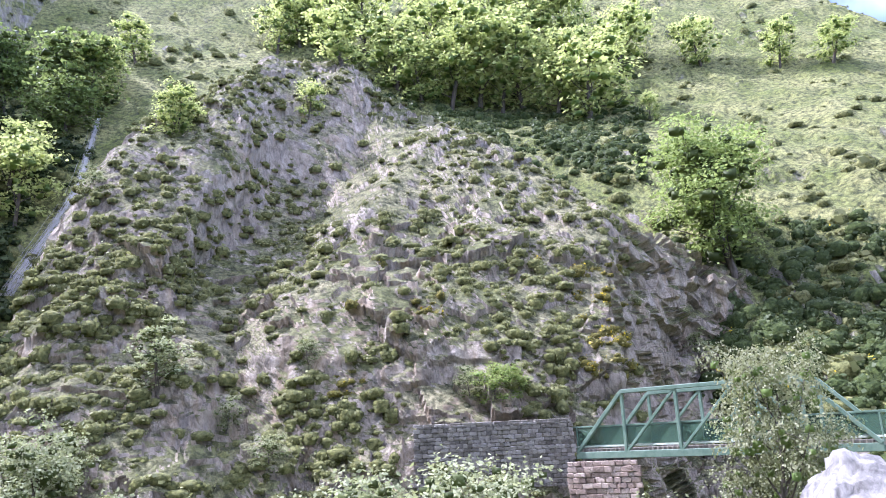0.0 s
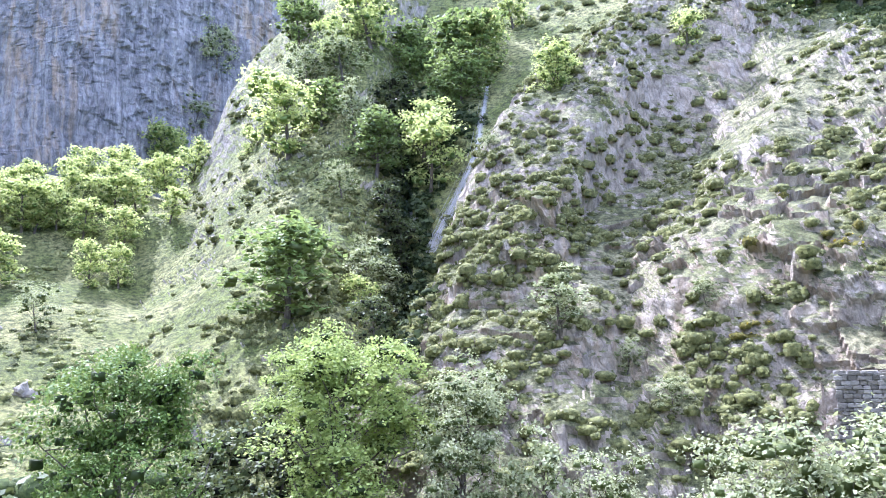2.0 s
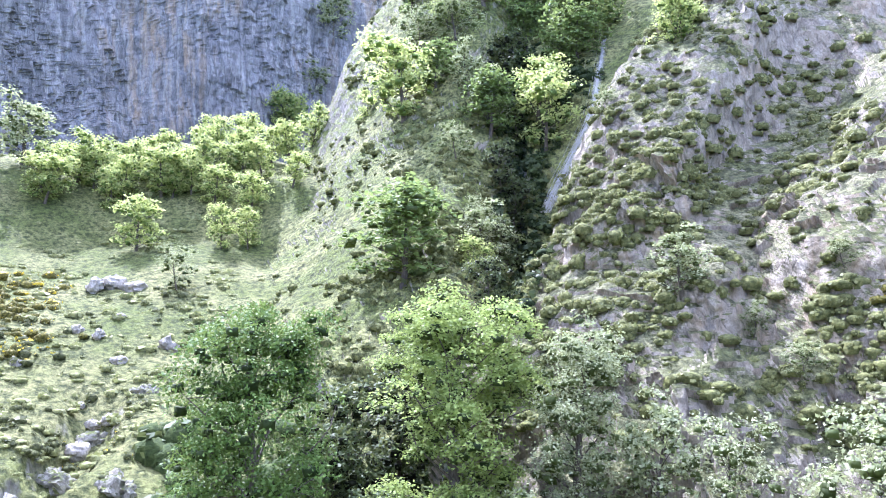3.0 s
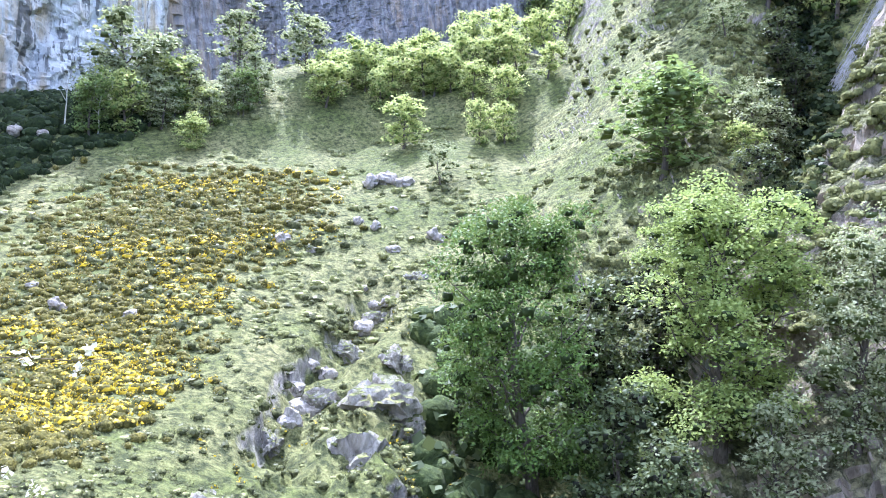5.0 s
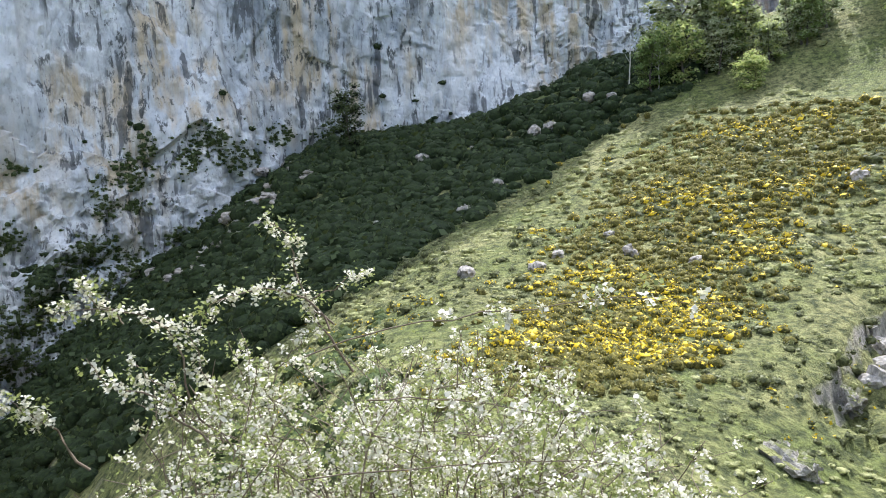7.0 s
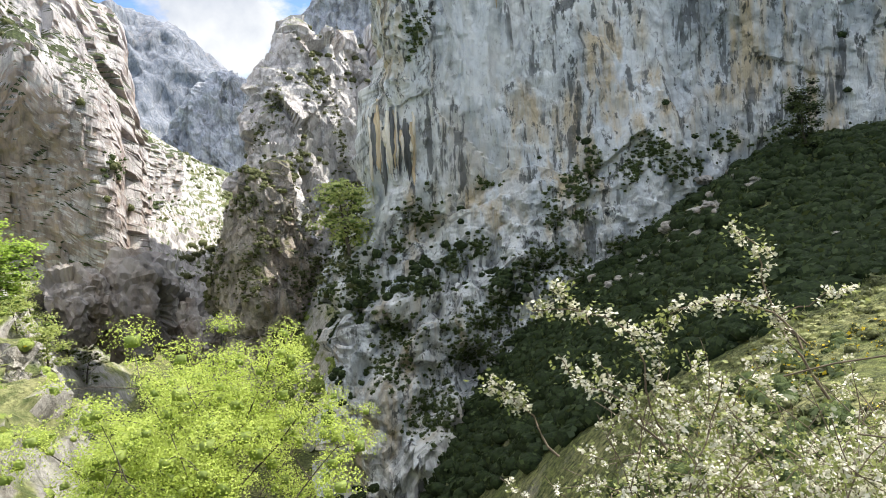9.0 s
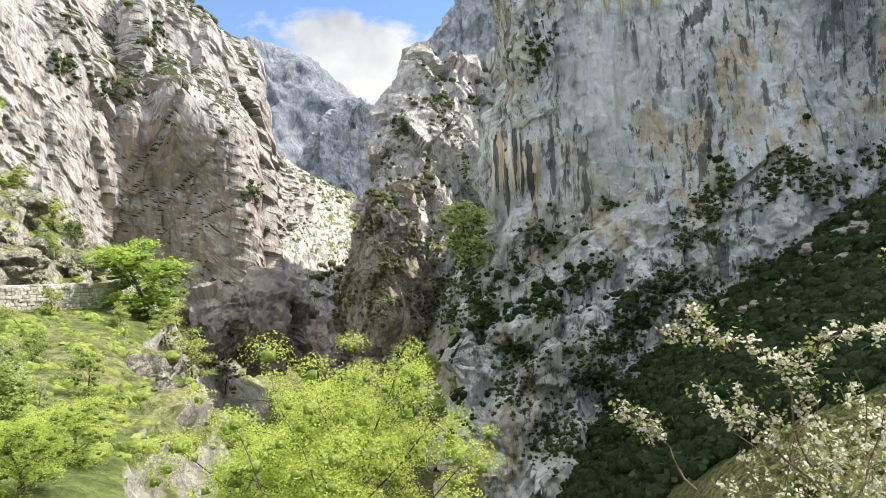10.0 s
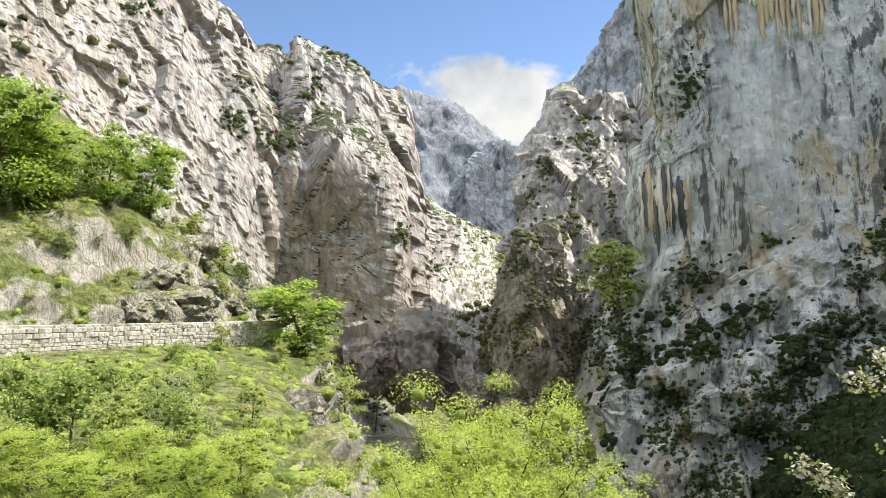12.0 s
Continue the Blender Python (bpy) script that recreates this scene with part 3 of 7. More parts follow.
def sheet(name, columns, nu, nv, relief, mat, label, category, kind="structure", s_pow=None, split=None, lean=None, smooth=False):
    """A landform: profiles (range, elevation) at several bearings, joined smoothly and given relief along its normals."""
    if columns[-1][0] < columns[0][0]:
        columns = columns[::-1]
    az = np.array([c[0] for c in columns], float)
    prof = np.array([[(r, r * math.tan(radians(e))) for r, e in c[1]] for c in columns], float)
    u = np.concatenate([[0], np.cumsum(np.maximum(np.abs(np.diff(az)), 0.3))])
    uq = np.linspace(0, u[-1], nu)
    P = pchip(u, prof, uq)
    A = pchip(u, az, uq)
    seg = np.linalg.norm(np.diff(P, axis=1), axis=2).mean(0)
    s = np.concatenate([[0], np.cumsum(s_pow or np.sqrt(seg))])
    Q = pchip(s, P.transpose(1, 0, 2), np.linspace(0, s[-1], nv)).transpose(1, 0, 2)
    a = np.radians(A)[:, None]
    if lean:  # the sideways leaning of an edge, in degrees, by bearing and elevation
        a = np.radians(A[:, None] + lean(A[:, None], np.degrees(np.arctan2(Q[..., 1], Q[..., 0]))))
    V = np.stack([-np.sin(a) * Q[..., 0], np.cos(a) * Q[..., 0], Q[..., 1]], -1)
    du, dv = np.gradient(V, axis=0), np.gradient(V, axis=1)
    n = np.cross(dv, du)
    n /= np.linalg.norm(n, axis=2, keepdims=True) + 1e-9
    V = V + n * relief(V.reshape(-1, 3), n.reshape(-1, 3)).reshape(nu, nv, 1)
    du, dv = np.gradient(V, axis=0), np.gradient(V, axis=1)
    n = np.cross(dv, du)
    n /= np.linalg.norm(n, axis=2, keepdims=True) + 1e-9
    LAND[name] = (V.reshape(-1, 3), n.reshape(-1, 3))
    idx = np.arange(nu * nv).reshape(nu, nv)
    F = np.stack([idx[:-1, :-1], idx[:-1, 1:], idx[1:, 1:], idx[1:, :-1]], -1).reshape(-1, 4)
    mats = mat if isinstance(mat, list) else [mat]
    mi = None
    if split:
        mi = np.repeat(split(A[:-1]), nv - 1)
    return mesh_object(name, V.reshape(-1, 3), F, mats, mi, label, category, kind, None, smooth)


def mesh_object(name, V, F, mats, mat_index=None, label="", category="", kind="", parent=None, smooth=True):
    me = bpy.data.meshes.new(name)
    V, F = np.asarray(V, np.float32), np.asarray(F, np.int32)
    me.vertices.add(len(V))
    me.vertices.foreach_set("co", V.ravel())
    k = F.shape[1]
    me.loops.add(F.size)
    me.loops.foreach_set("vertex_index", F.ravel())
    me.polygons.add(len(F))
    me.polygons.foreach_set("loop_start", np.arange(0, F.size, k, dtype=np.int32))
    me.polygons.foreach_set("loop_total", np.full(len(F), k, np.int32))
    for m in mats:
        me.materials.append(m)
    if mat_index is not None:
        me.polygons.foreach_set("material_index", np.asarray(mat_index, np.int32))
    me.polygons.foreach_set("use_smooth", np.full(len(F), smooth))
    me.update(calc_edges=True)
    me.validate()
    ob = new(name, me)
    if parent:
        ob.parent = parent
    return tagged(ob, label, category, "", kind)


def relief_turf(p, n):
    return 0.7 * fbm(p / 9, 4, 3) + 0.18 * fbm(p / 1.6, 3, 8)


def relief_back(p, n):
    return 0.4 * relief_bluff(p, n) + relief_turf(p, n)


def relief_spur(p, n):
    """The bluff's own relief: a slanting gully parts its left spur from the grassy rib."""
    az = np.degrees(np.arctan2(-p[:, 0], p[:, 1]))
    el = np.degrees(np.arctan2(p[:, 2], np.hypot(p[:, 0], p[:, 1])))
    line = 6.4 + (25.7 - el) * 0.98 + 1.5 * fbm(p / 9, 2, 17)
    gully = np.clip(1 - np.where(az > line, (az - line) / 5.5, (line - az) / 7.5), 0, 1) * np.clip((el - 4) / 6, 0, 1) * np.clip((30 - el) / 5, 0, 1)
    return relief_bluff(p, n) - 2.8 * gully


def relief_bluff(p, n):
    q = p / np.array([7, 7, 6.0])
    rough = 0.3 + np.clip(1.4 * fbm(p / 11, 3, 19) + 0.1, 0, 1) + 0.7 * np.clip((6 - p[:, 2]) / 8, 0, 1) + 0.9 * np.clip((p[:, 0] / np.maximum(p[:, 1], 1) - 0.2) * 12, 0, 1)
    return 1.0 * fbm(q * 0.8, 4, 11) + rough * (1.1 * blocks(p / np.array([4.2, 4.2, 3.4]), 4) + 0.5 * blocks(p / 1.5, 14)) + 0.28 * fbm(p / 1.1, 3, 5)


def relief_cliff(p, n):
    q = p * np.array([1 / 16, 1 / 16, 1 / 45])
    flute = p * np.array([1 / 3.6, 1 / 3.6, 1 / 22])
    where = np.clip(0.4 + 2.2 * fbm(p / 24, 2, 26), 0, 1.4)  # fluted curtains here and there, smooth rock between
    low = np.clip((6 - p[:, 2]) / 16, 0, 1) * np.clip((4 - p[:, 1]) / 20, 0, 1)  # broken ground at the cliff's foot
    bare = np.clip(fbm(p / 30, 2, 36) * 2 + 0.35, 0.1, 1) + 0.8 * low
    # slanting shelves that climb to the right
    slant = (p[:, 2] + 0.8 * (0.69 * p[:, 0] - 0.72 * p[:, 1]) + 6 * fbm(p / 18, 3, 29)) / 11
    step = slant - np.floor(slant)
    step = np.minimum(step / 0.62, (1 - step) / 0.38)
    shelf = np.clip((16 - p[:, 2]) / 14, 0, 1) * np.clip((8 - p[:, 1]) / 20, 0, 1) * np.clip(0.7 + 1.5 * fbm(p / 22, 2, 39), 0, 1.3)
    return (2.6 * shelf * (step - 0.5) + low * (2.2 * blocks(p / np.array([8, 8, 9.0]), 38, 1.4) + 1.6 * ridged(p / np.array([5, 5, 7.0]), 3, 43)) + 3.2 * fbm(q, 4, 21) + 1.4 * blocks(p / np.array([17, 17, 26.0]), 24, 1.0)
            + 1.1 * where * ridged(flute, 3, 27) + bare * (1.4 * blocks(p / np.array([4.5, 4.5, 5.0]), 31, 1.2) + 0.7 * blocks(p / np.array([1.9, 1.9, 2.3]), 35)) + 0.35 * fbm(p / 1.5, 2, 33))


def relief_wall(p, n):
    q = p * np.array([1 / 40, 1 / 40, 1 / 90])
    return (3.4 * ridged(q, 3, 121) + 2.4 * blocks(p / np.array([20, 20, 44.0]), 124, 1.2) + 1.7 * blocks(p / np.array([7, 7, 17.0]), 126, 1.2) + 0.7 * blocks(p / np.array([3.2, 3.2, 6.5]), 129, 1.2)
            + 0.3 * blocks(p / np.array([1.6, 1.6, 2.6]), 131) + 0.4 * fbm(p / 1.8, 2, 133))


def relief_crag(p, n):
    q = p * np.array([1 / 26, 1 / 26, 1 / 40])
    return 5.0 * ridged(q, 4, 41) + 4.6 * blocks(p / np.array([15, 15, 28.0]), 44, 1.5) + 2.6 * blocks(p / np.array([6, 6, 11.0]), 47, 1.3) + 1.2 * blocks(p / np.array([2.6, 2.6, 4.0]), 49) + 0.6 * fbm(p / 2.5, 2, 50)


def relief_pillar(p, n):
    return 0.55 * relief_crag(p * 1.6, n) + 0.5 * blocks(p / np.array([2.2, 2.2, 3.0]), 53, 1.2)


def relief_far(p, n):
    return 45 * ridged(p / np.array([170, 170, 260.0]), 5, 61) + 14 * blocks(p / 70, 64) + 4 * fbm(p / 20, 3, 66)


def relief_roadside(p, n):
    steep = np.clip((0.85 - n[:, 2]) * 4, 0, 1)
    return 0.5 * fbm(p / 6, 4, 71) + steep * (1.8 * blocks(p / np.array([3, 3, 2.4]), 74) + 0.8 * blocks(p / 1.1, 77)) + 0.12 * fbm(p / 1.1, 3, 79)


# valley ground: from under the viewpoint out to the cliffs and on to the horizon
GROUND_RIGHT = [
    (-60, [(0.05, -88.2), (1.2, -54), (8, -26), (20, -18), (30, -14), (40, -10), (55, -4), (75, 2), (100, 6), (140, 8), (3500, -1.5)]),
    (-30, [(0.05, -88.2), (1.2, -54), (8, -28), (18, -24), (28, -19), (38, -13), (52, -6), (66, 0), (90, 4), (140, 8), (3500, -1.5)]),
    (-10, [(0.05, -88.2), (1.2, -54), (8, -28), (18, -23), (28, -18), (36, -15), (50, -10), (62, -6), (90, 0), (140, 6), (3500, -1.5)]),
    (15, [(0.05, -88.2), (1.2, -54), (8, -29), (18, -23), (27, -20), (36, -16), (50, -10), (62, -5), (90, 2), (140, 8), (3500, -1.5)]),
    (35, [(0.05, -88.2), (1.2, -54), (8, -31), (17, -27), (26, -25), (36, -20), (46, -14), (58, -4), (80, 3), (130, 8), (3500, -1.5)]),
    (46, [(0.05, -88.2), (1.2, -54), (8, -33), (16, -30), (26, -26), (37, -20), (48, -9), (60, 0), (80, 5), (130, 12), (3500, -1.5)]),
    (54, [(0.05, -88.2), (1.2, -54), (8, -33), (16, -30), (26, -27), (37, -20), (50, -7), (66, 1.5), (90, 7), (140, 13.5), (3500, -1.5)])]
GROUND_MEADOW = [
    (60, [(0.05, -88.2), (1.2, -54), (8, -33), (17, -29), (28, -25), (38, -17), (50, -6.5), (68, 1), (96, 8), (150, 14), (3500, -1.5)]),
    (66, [(0.05, -88.2), (1.2, -54), (8, -33), (18, -28), (28, -22), (38, -14.4), (50, -7), (66, 0), (95, 6.5), (150, 13), (3500, -1.5)]),
    (76, [(0.05, -88.2), (1.2, -54), (8, -33), (17, -28), (26, -21), (35, -14), (48, -7), (66, 0), (92, 5.5), (145, 10.5), (3500, -1.5)]),
    (89, [(0.05, -88.2), (1.2, -54), (8, -33), (16, -27), (24, -20), (33, -14), (45, -8), (62, -2.5), (88, 3), (130, 8.2), (3500, -1.5)]),
    (100, [(0.05, -88.2), (1.2, -54), (8, -32), (16, -25), (24, -18), (34, -12), (48, -7), (64, -3.4), (88, 0.8), (122, 4.4), (3500, -1.5)]),
    (108, [(0.05, -88.2), (1.2, -54), (8, -32), (16, -26), (24, -20), (36, -13), (52, -8), (70, -4), (92, 0), (120, 4), (3500, -1.5)]),
    (114, [(0.05, -88.2), (1.2, -54), (8, -33), (16, -28), (24, -24), (36, -17), (50, -12.2), (66, -8), (88, -3), (114, 1.3), (3500, -1.5)])]
GROUND_GORGE = [
    (121, [(0.05, -88.2), (1.2, -54), (8, -35), (16, -33), (24, -30), (36, -24), (50, -18), (70, -12), (90, -7), (110, -3.6), (3500, -1.5)]),
    (128, [(0.05, -88.2), (1.2, -54), (8, -37), (16, -37), (24, -35), (36, -30), (52, -24), (72, -17), (90, -12), (106, -8.5), (3500, -1.5)]),
    (134, [(0.05, -88.2), (1.2, -54), (8, -38), (16, -40), (24, -40), (36, -36), (52, -30), (72, -23), (88, -18), (102, -14.3), (3500, -1.5)]),
    (141, [(0.05, -88.2), (1.2, -54), (8, -38), (16, -41), (24, -43), (38, -42), (54, -36), (72, -29), (100, -22), (160, -14), (3500, -1.5)]),
    (150, [(0.05, -88.2), (1.2, -54), (8, -36), (16, -38), (24, -38), (38, -36), (54, -32), (72, -27), (110, -20), (170, -13), (3500, -1.5)]),
    (158, [(0.05, -88.2), (1.2, -54), (6, -36), (12, -28), (22, -24), (34, -22), (50, -25), (72, -24), (110, -14), (170, -7), (3500, -1.5)])]
GROUND_ROAD = [
    (163, [(0.05, -88.2), (1.2, -54), (5, -32), (12, -22), (22, -17), (33, -14), (43, -12.5), (52, -16), (70, -18), (120, -6), (3500, -1.5)]),
    (166, [(0.05, -88.2), (1.2, -54), (5, -30), (12, -19), (22, -12.5), (33, -8.5), (44, -5.5), (49, -5), (60, -9), (110, -2), (3500, -1.5)]),
    (169, [(0.05, -88.2), (1.2, -54), (5, -29), (12, -17), (22, -10.5), (33, -6), (45.3, -3.2), (48.5, -3.1), (56, -2), (95, 0), (3500, -1.5)]),
    (173, [(0.05, -88.2), (1.2, -54), (5, -28), (12, -16), (22, -9.5), (33, -5.2), (43, -3.0), (46.5, -2.9), (53, 1.8), (90, 3), (3500, -1.5)]),
    (177, [(0.05, -88.2), (1.2, -54), (5, -28), (12, -15.5), (22, -9), (32, -5), (40.3, -2.9), (44, -2.8), (52, 5.5), (90, 7), (3500, -1.5)]),
    (182, [(0.05, -88.2), (1.2, -54), (5, -28), (12, -15), (22, -8.5), (30, -5), (38, -2.8), (41.5, -2.7), (52, 8), (90, 11), (3500, -1.5)]),
    (187, [(0.05, -88.2), (1.2, -54), (5, -28), (12, -15), (20, -8.5), (28, -5), (36, -2.7), (39.5, -2.6), (52, 8), (90, 14), (3500, -1.5)]),
    (200, [(0.05, -88.2), (1.2, -54), (5, -26), (12, -13), (18, -8), (25, -4.8), (32, -2.8), (35.5, -2.7), (50, 9), (90, 17), (3500, -1.5)]),
    (240, [(0.05, -88.2), (1.2, -54), (5, -22), (10, -10), (16, -4), (24, 0), (32, 4), (42, 8), (60, 12), (100, 16), (3500, -1.5)]),
    (285, [(0.05, -88.2), (1.2, -54), (5, -22), (10, -10), (16, -4), (24, 0), (32, 4), (42, 8), (60, 10), (100, 12), (3500, -1.5)]),
    (300, [(0.05, -88.2), (1.2, -54), (8, -26), (20, -18), (30, -14), (40, -10), (55, -4), (75, 2), (100, 6), (140, 8), (3500, -1.5)])]


def relief_ground(p, n):
    r = np.hypot(p[:, 0], p[:, 1])
    az = np.degrees(np.arctan2(-p[:, 0], p[:, 1])) % 360
    near = np.clip((r - 3) / 12, 0.05, 1) * np.clip((600 - r) / 300, 0, 1)
    road = np.clip((az - 158) / 6, 0, 1) * np.clip((230 - az) / 10, 0, 1)
    track = np.exp(-((n[:, 2] - 1) / 0.02) ** 2)
    # a dry rocky channel runs down the meadow's edge
    rill = np.interp(r, [30, 36, 41, 46, 52, 58], [73.0, 71.0, 69.6, 67.6, 65.3, 64.2]) + 1.2 * fbm(p / 5, 2, 86)
    cut = np.exp(-((az - rill) * r / 57.3 / 1.5) ** 4) * np.clip((r - 30) / 4, 0, 1) * np.clip((60 - r) / 5, 0, 1)
    gully = np.exp(-((az - 66) / 6) ** 2) * np.clip((52 - r) / 8, 0, 1) * np.clip((r - 24) / 6, 0, 1)
    return near * ((1 - road) * (relief_turf(p, n) + gully * (1.7 * blocks(p / np.array([3.4, 3.4, 2.6]), 81) + 0.6 * blocks(p / 1.3, 83)) - cut * (1.5 + 0.8 * blocks(p / 1.4, 89))) + road * relief_roadside(p, n) * (1 - 0.7 * track))


ground = sheet("ground", GROUND_RIGHT + GROUND_MEADOW + GROUND_GORGE + GROUND_ROAD, 760, 176, relief_ground, [M_MEADOW, M_NEAR],
               "grassy valley floor and hillsides dotted with stones", "ground", s_pow=[0.3, 3, 3, 4, 4, 4, 4, 4, 4, 3],
               split=lambda a: (a > 158).astype(int), smooth=True)

BLUFF = [
    (40, [(33, -22), (40, -12), (44, -8), (48, -5), (51, -3), (56, -4), (64, -8)]),
    (34, [(34, -19), (42, -8), (45, -3), (48, 1), (52, 4), (57, 3), (66, -2)]),
    (31.5, [(34, -18), (42, -5), (46, 1), (50, 5), (54, 8.5), (60, 7), (70, 0)]),
    (29, [(34, -17), (42, -3), (47, 5), (53, 11), (60, 15.5), (68, 13), (78, 6)]),
    (24.6, [(34, -16), (41, -2), (47, 8), (55, 16), (66, 22.5), (76, 20), (88, 12)]),
    (20, [(34, -16), (41, -2), (47, 9), (56, 18), (72, 25.8), (82, 24), (94, 16)]),
    (16.3, [(34, -15), (42, -2), (51, 9), (59, 18.5), (76, 28.0), (86, 26), (98, 18)]),
    (13, [(34, -15), (41, -2), (48, 9), (63, 19.5), (82, 29.4), (91, 27), (104, 20)]),
    (9, [(34, -15), (41, -1), (47, 9.5), (60, 19.5), (86, 29.2), (94, 27.5), (104, 20)]),
    (5, [(34, -15), (41, -1), (46, 9.5), (58, 19), (84, 27.7), (93, 25.5), (104, 20)]),
    (1.6, [(34, -15), (41, -1), (46, 9), (57, 17.5), (80, 25.6), (90, 23.5), (104, 18)]),
    (-3.5, [(34, -15), (41, -1), (45.5, 8), (54, 15.5), (74, 22.8), (84, 20.5), (98, 15)]),
    (-9, [(35, -14), (42, -1.5), (45.5, 7), (52, 13.2), (68, 19.6), (78, 17), (92, 12)]),
    (-13, [(37, -14), (43.5, -2), (46, 6), (50, 10.5), (62, 16.5), (71, 13.5), (86, 9)]),
    (-15, [(46, -10), (52, -2), (54, 4), (57, 9), (63, 14.8), (71, 11.5), (84, 7)]),
    (-18, [(54, -7), (59, -1), (61, 4), (63, 8), (67, 13), (74, 10), (84, 6)]),
    (-24, [(58, -7), (62, -2), (65, 2), (67, 6), (71, 10), (77, 8), (86, 4)])]
bluff = sheet("rocky_bluff", BLUFF, 370, 250, relief_spur, M_BLUFF, "steep limestone bluff covered with grass, scrub and gorse cushions", "hill",
              s_pow=[1.2, 1.6, 1.8, 1.6, 0.7, 0.7])

BACKSLOPE = [
    (-62, [(50, -8), (58, 2), (68, 8), (90, 13), (125, 17), (165, 18), (230, 12)]),
    (-42, [(50, -8), (57, 1), (66, 8), (84, 15), (115, 20), (160, 22), (230, 14)]),
    (-34.6, [(50, -8), (57, 1), (66, 8), (82, 16), (112, 22), (160, 25.2), (230, 16)]),
    (-30, [(51, -8), (57, 1), (66, 8), (82, 17), (112, 23.5), (165, 28.5), (240, 20)]),
    (-24, [(54, -8), (59, 1), (66, 8), (80, 17), (110, 24), (165, 31), (240, 24)]),
    (-18, [(58, -8), (63, 1), (70, 10), (82, 19), (108, 24.5), (165, 33), (240, 26)]),
    (-8, [(66, -8), (72, 2), (78, 14), (88, 21.5), (108, 25), (165, 35), (240, 28)]),
    (4, [(76, -6), (82, 6), (88, 17), (96, 24), (110, 27), (165, 36), (240, 30)]),
    (16, [(78, -6), (84, 8), (92, 20), (100, 26), (115, 30), (165, 37), (240, 31)]),
    (26, [(68, -8), (74, 6), (80, 14), (92, 22), (112, 28), (165, 36), (240, 30)]),
    (33, [(66, -8), (72, 3), (80, 12), (94, 20), (114, 27), (165, 35), (240, 29)])]
backslope = sheet("wooded_hillside", BACKSLOPE, 240, 160, relief_back, M_HILL, "high hillside of rough grass and grey rock", "hill")

SECOND = [
    (28, [(84, -6), (92, 6), (102, 13), (112, 19.5), (121, 26), (142, 37), (172, 35)]),
    (31, [(76, -6), (85, 5), (97, 12), (108, 18), (118, 25), (140, 37), (168, 35)]),
    (33.0, [(66, -8), (75, 3), (86, 10.5), (97, 17), (110, 24.5), (138, 37), (166, 35)]),
    (36.8, [(53, -8), (61, 3), (70, 9.5), (80, 15), (96, 22.5), (132, 36), (164, 34)]),
    (39.5, [(50, -8), (58, 3), (66, 9), (76, 14), (92, 20.5), (132, 34.5), (164, 32)]),
    (43, [(50, -7), (58, 2), (66, 7), (78, 13), (94, 19), (130, 28.5), (165, 26)]),
    (47, [(51, -6), (60, 2), (68, 6), (82, 11.5), (102, 17), (132, 23.4), (165, 20)]),
    (50, [(53, -5), (62, 2), (72, 5), (88, 9), (110, 13.5), (138, 16.4), (165, 12)]),
    (53.5, [(56, -4), (66, 1), (76, 4), (94, 7.5), (118, 11), (146, 12.6), (170, 8)]),
    (57, [(60, -3), (70, 0), (82, 3), (100, 6.5), (124, 10), (150, 11), (175, 7)])]
second = sheet("second_hill", SECOND, 230, 170, relief_back, M_HILL, "sunlit grassy hill with rock ribs", "hill")

# the great cliff, its far wing first
def cliff_lean(a, e):
    """The cliff's outer edge: an overhang high up, a bay under it, a fluted belly and a spreading foot."""
    edge = np.interp(e, [-20, -12.6, -9.8, -6, -1.8, 2, 5, 8.8, 12.4, 16.6, 20.7, 26], [3.0, 3.6, 2.0, 3.0, 1.8, 0.2, 0.5, -0.3, -1.9, -1.2, -0.3, 0.8])
    return edge * np.clip((a - 131) / 8, 0, 1) ** 1.5


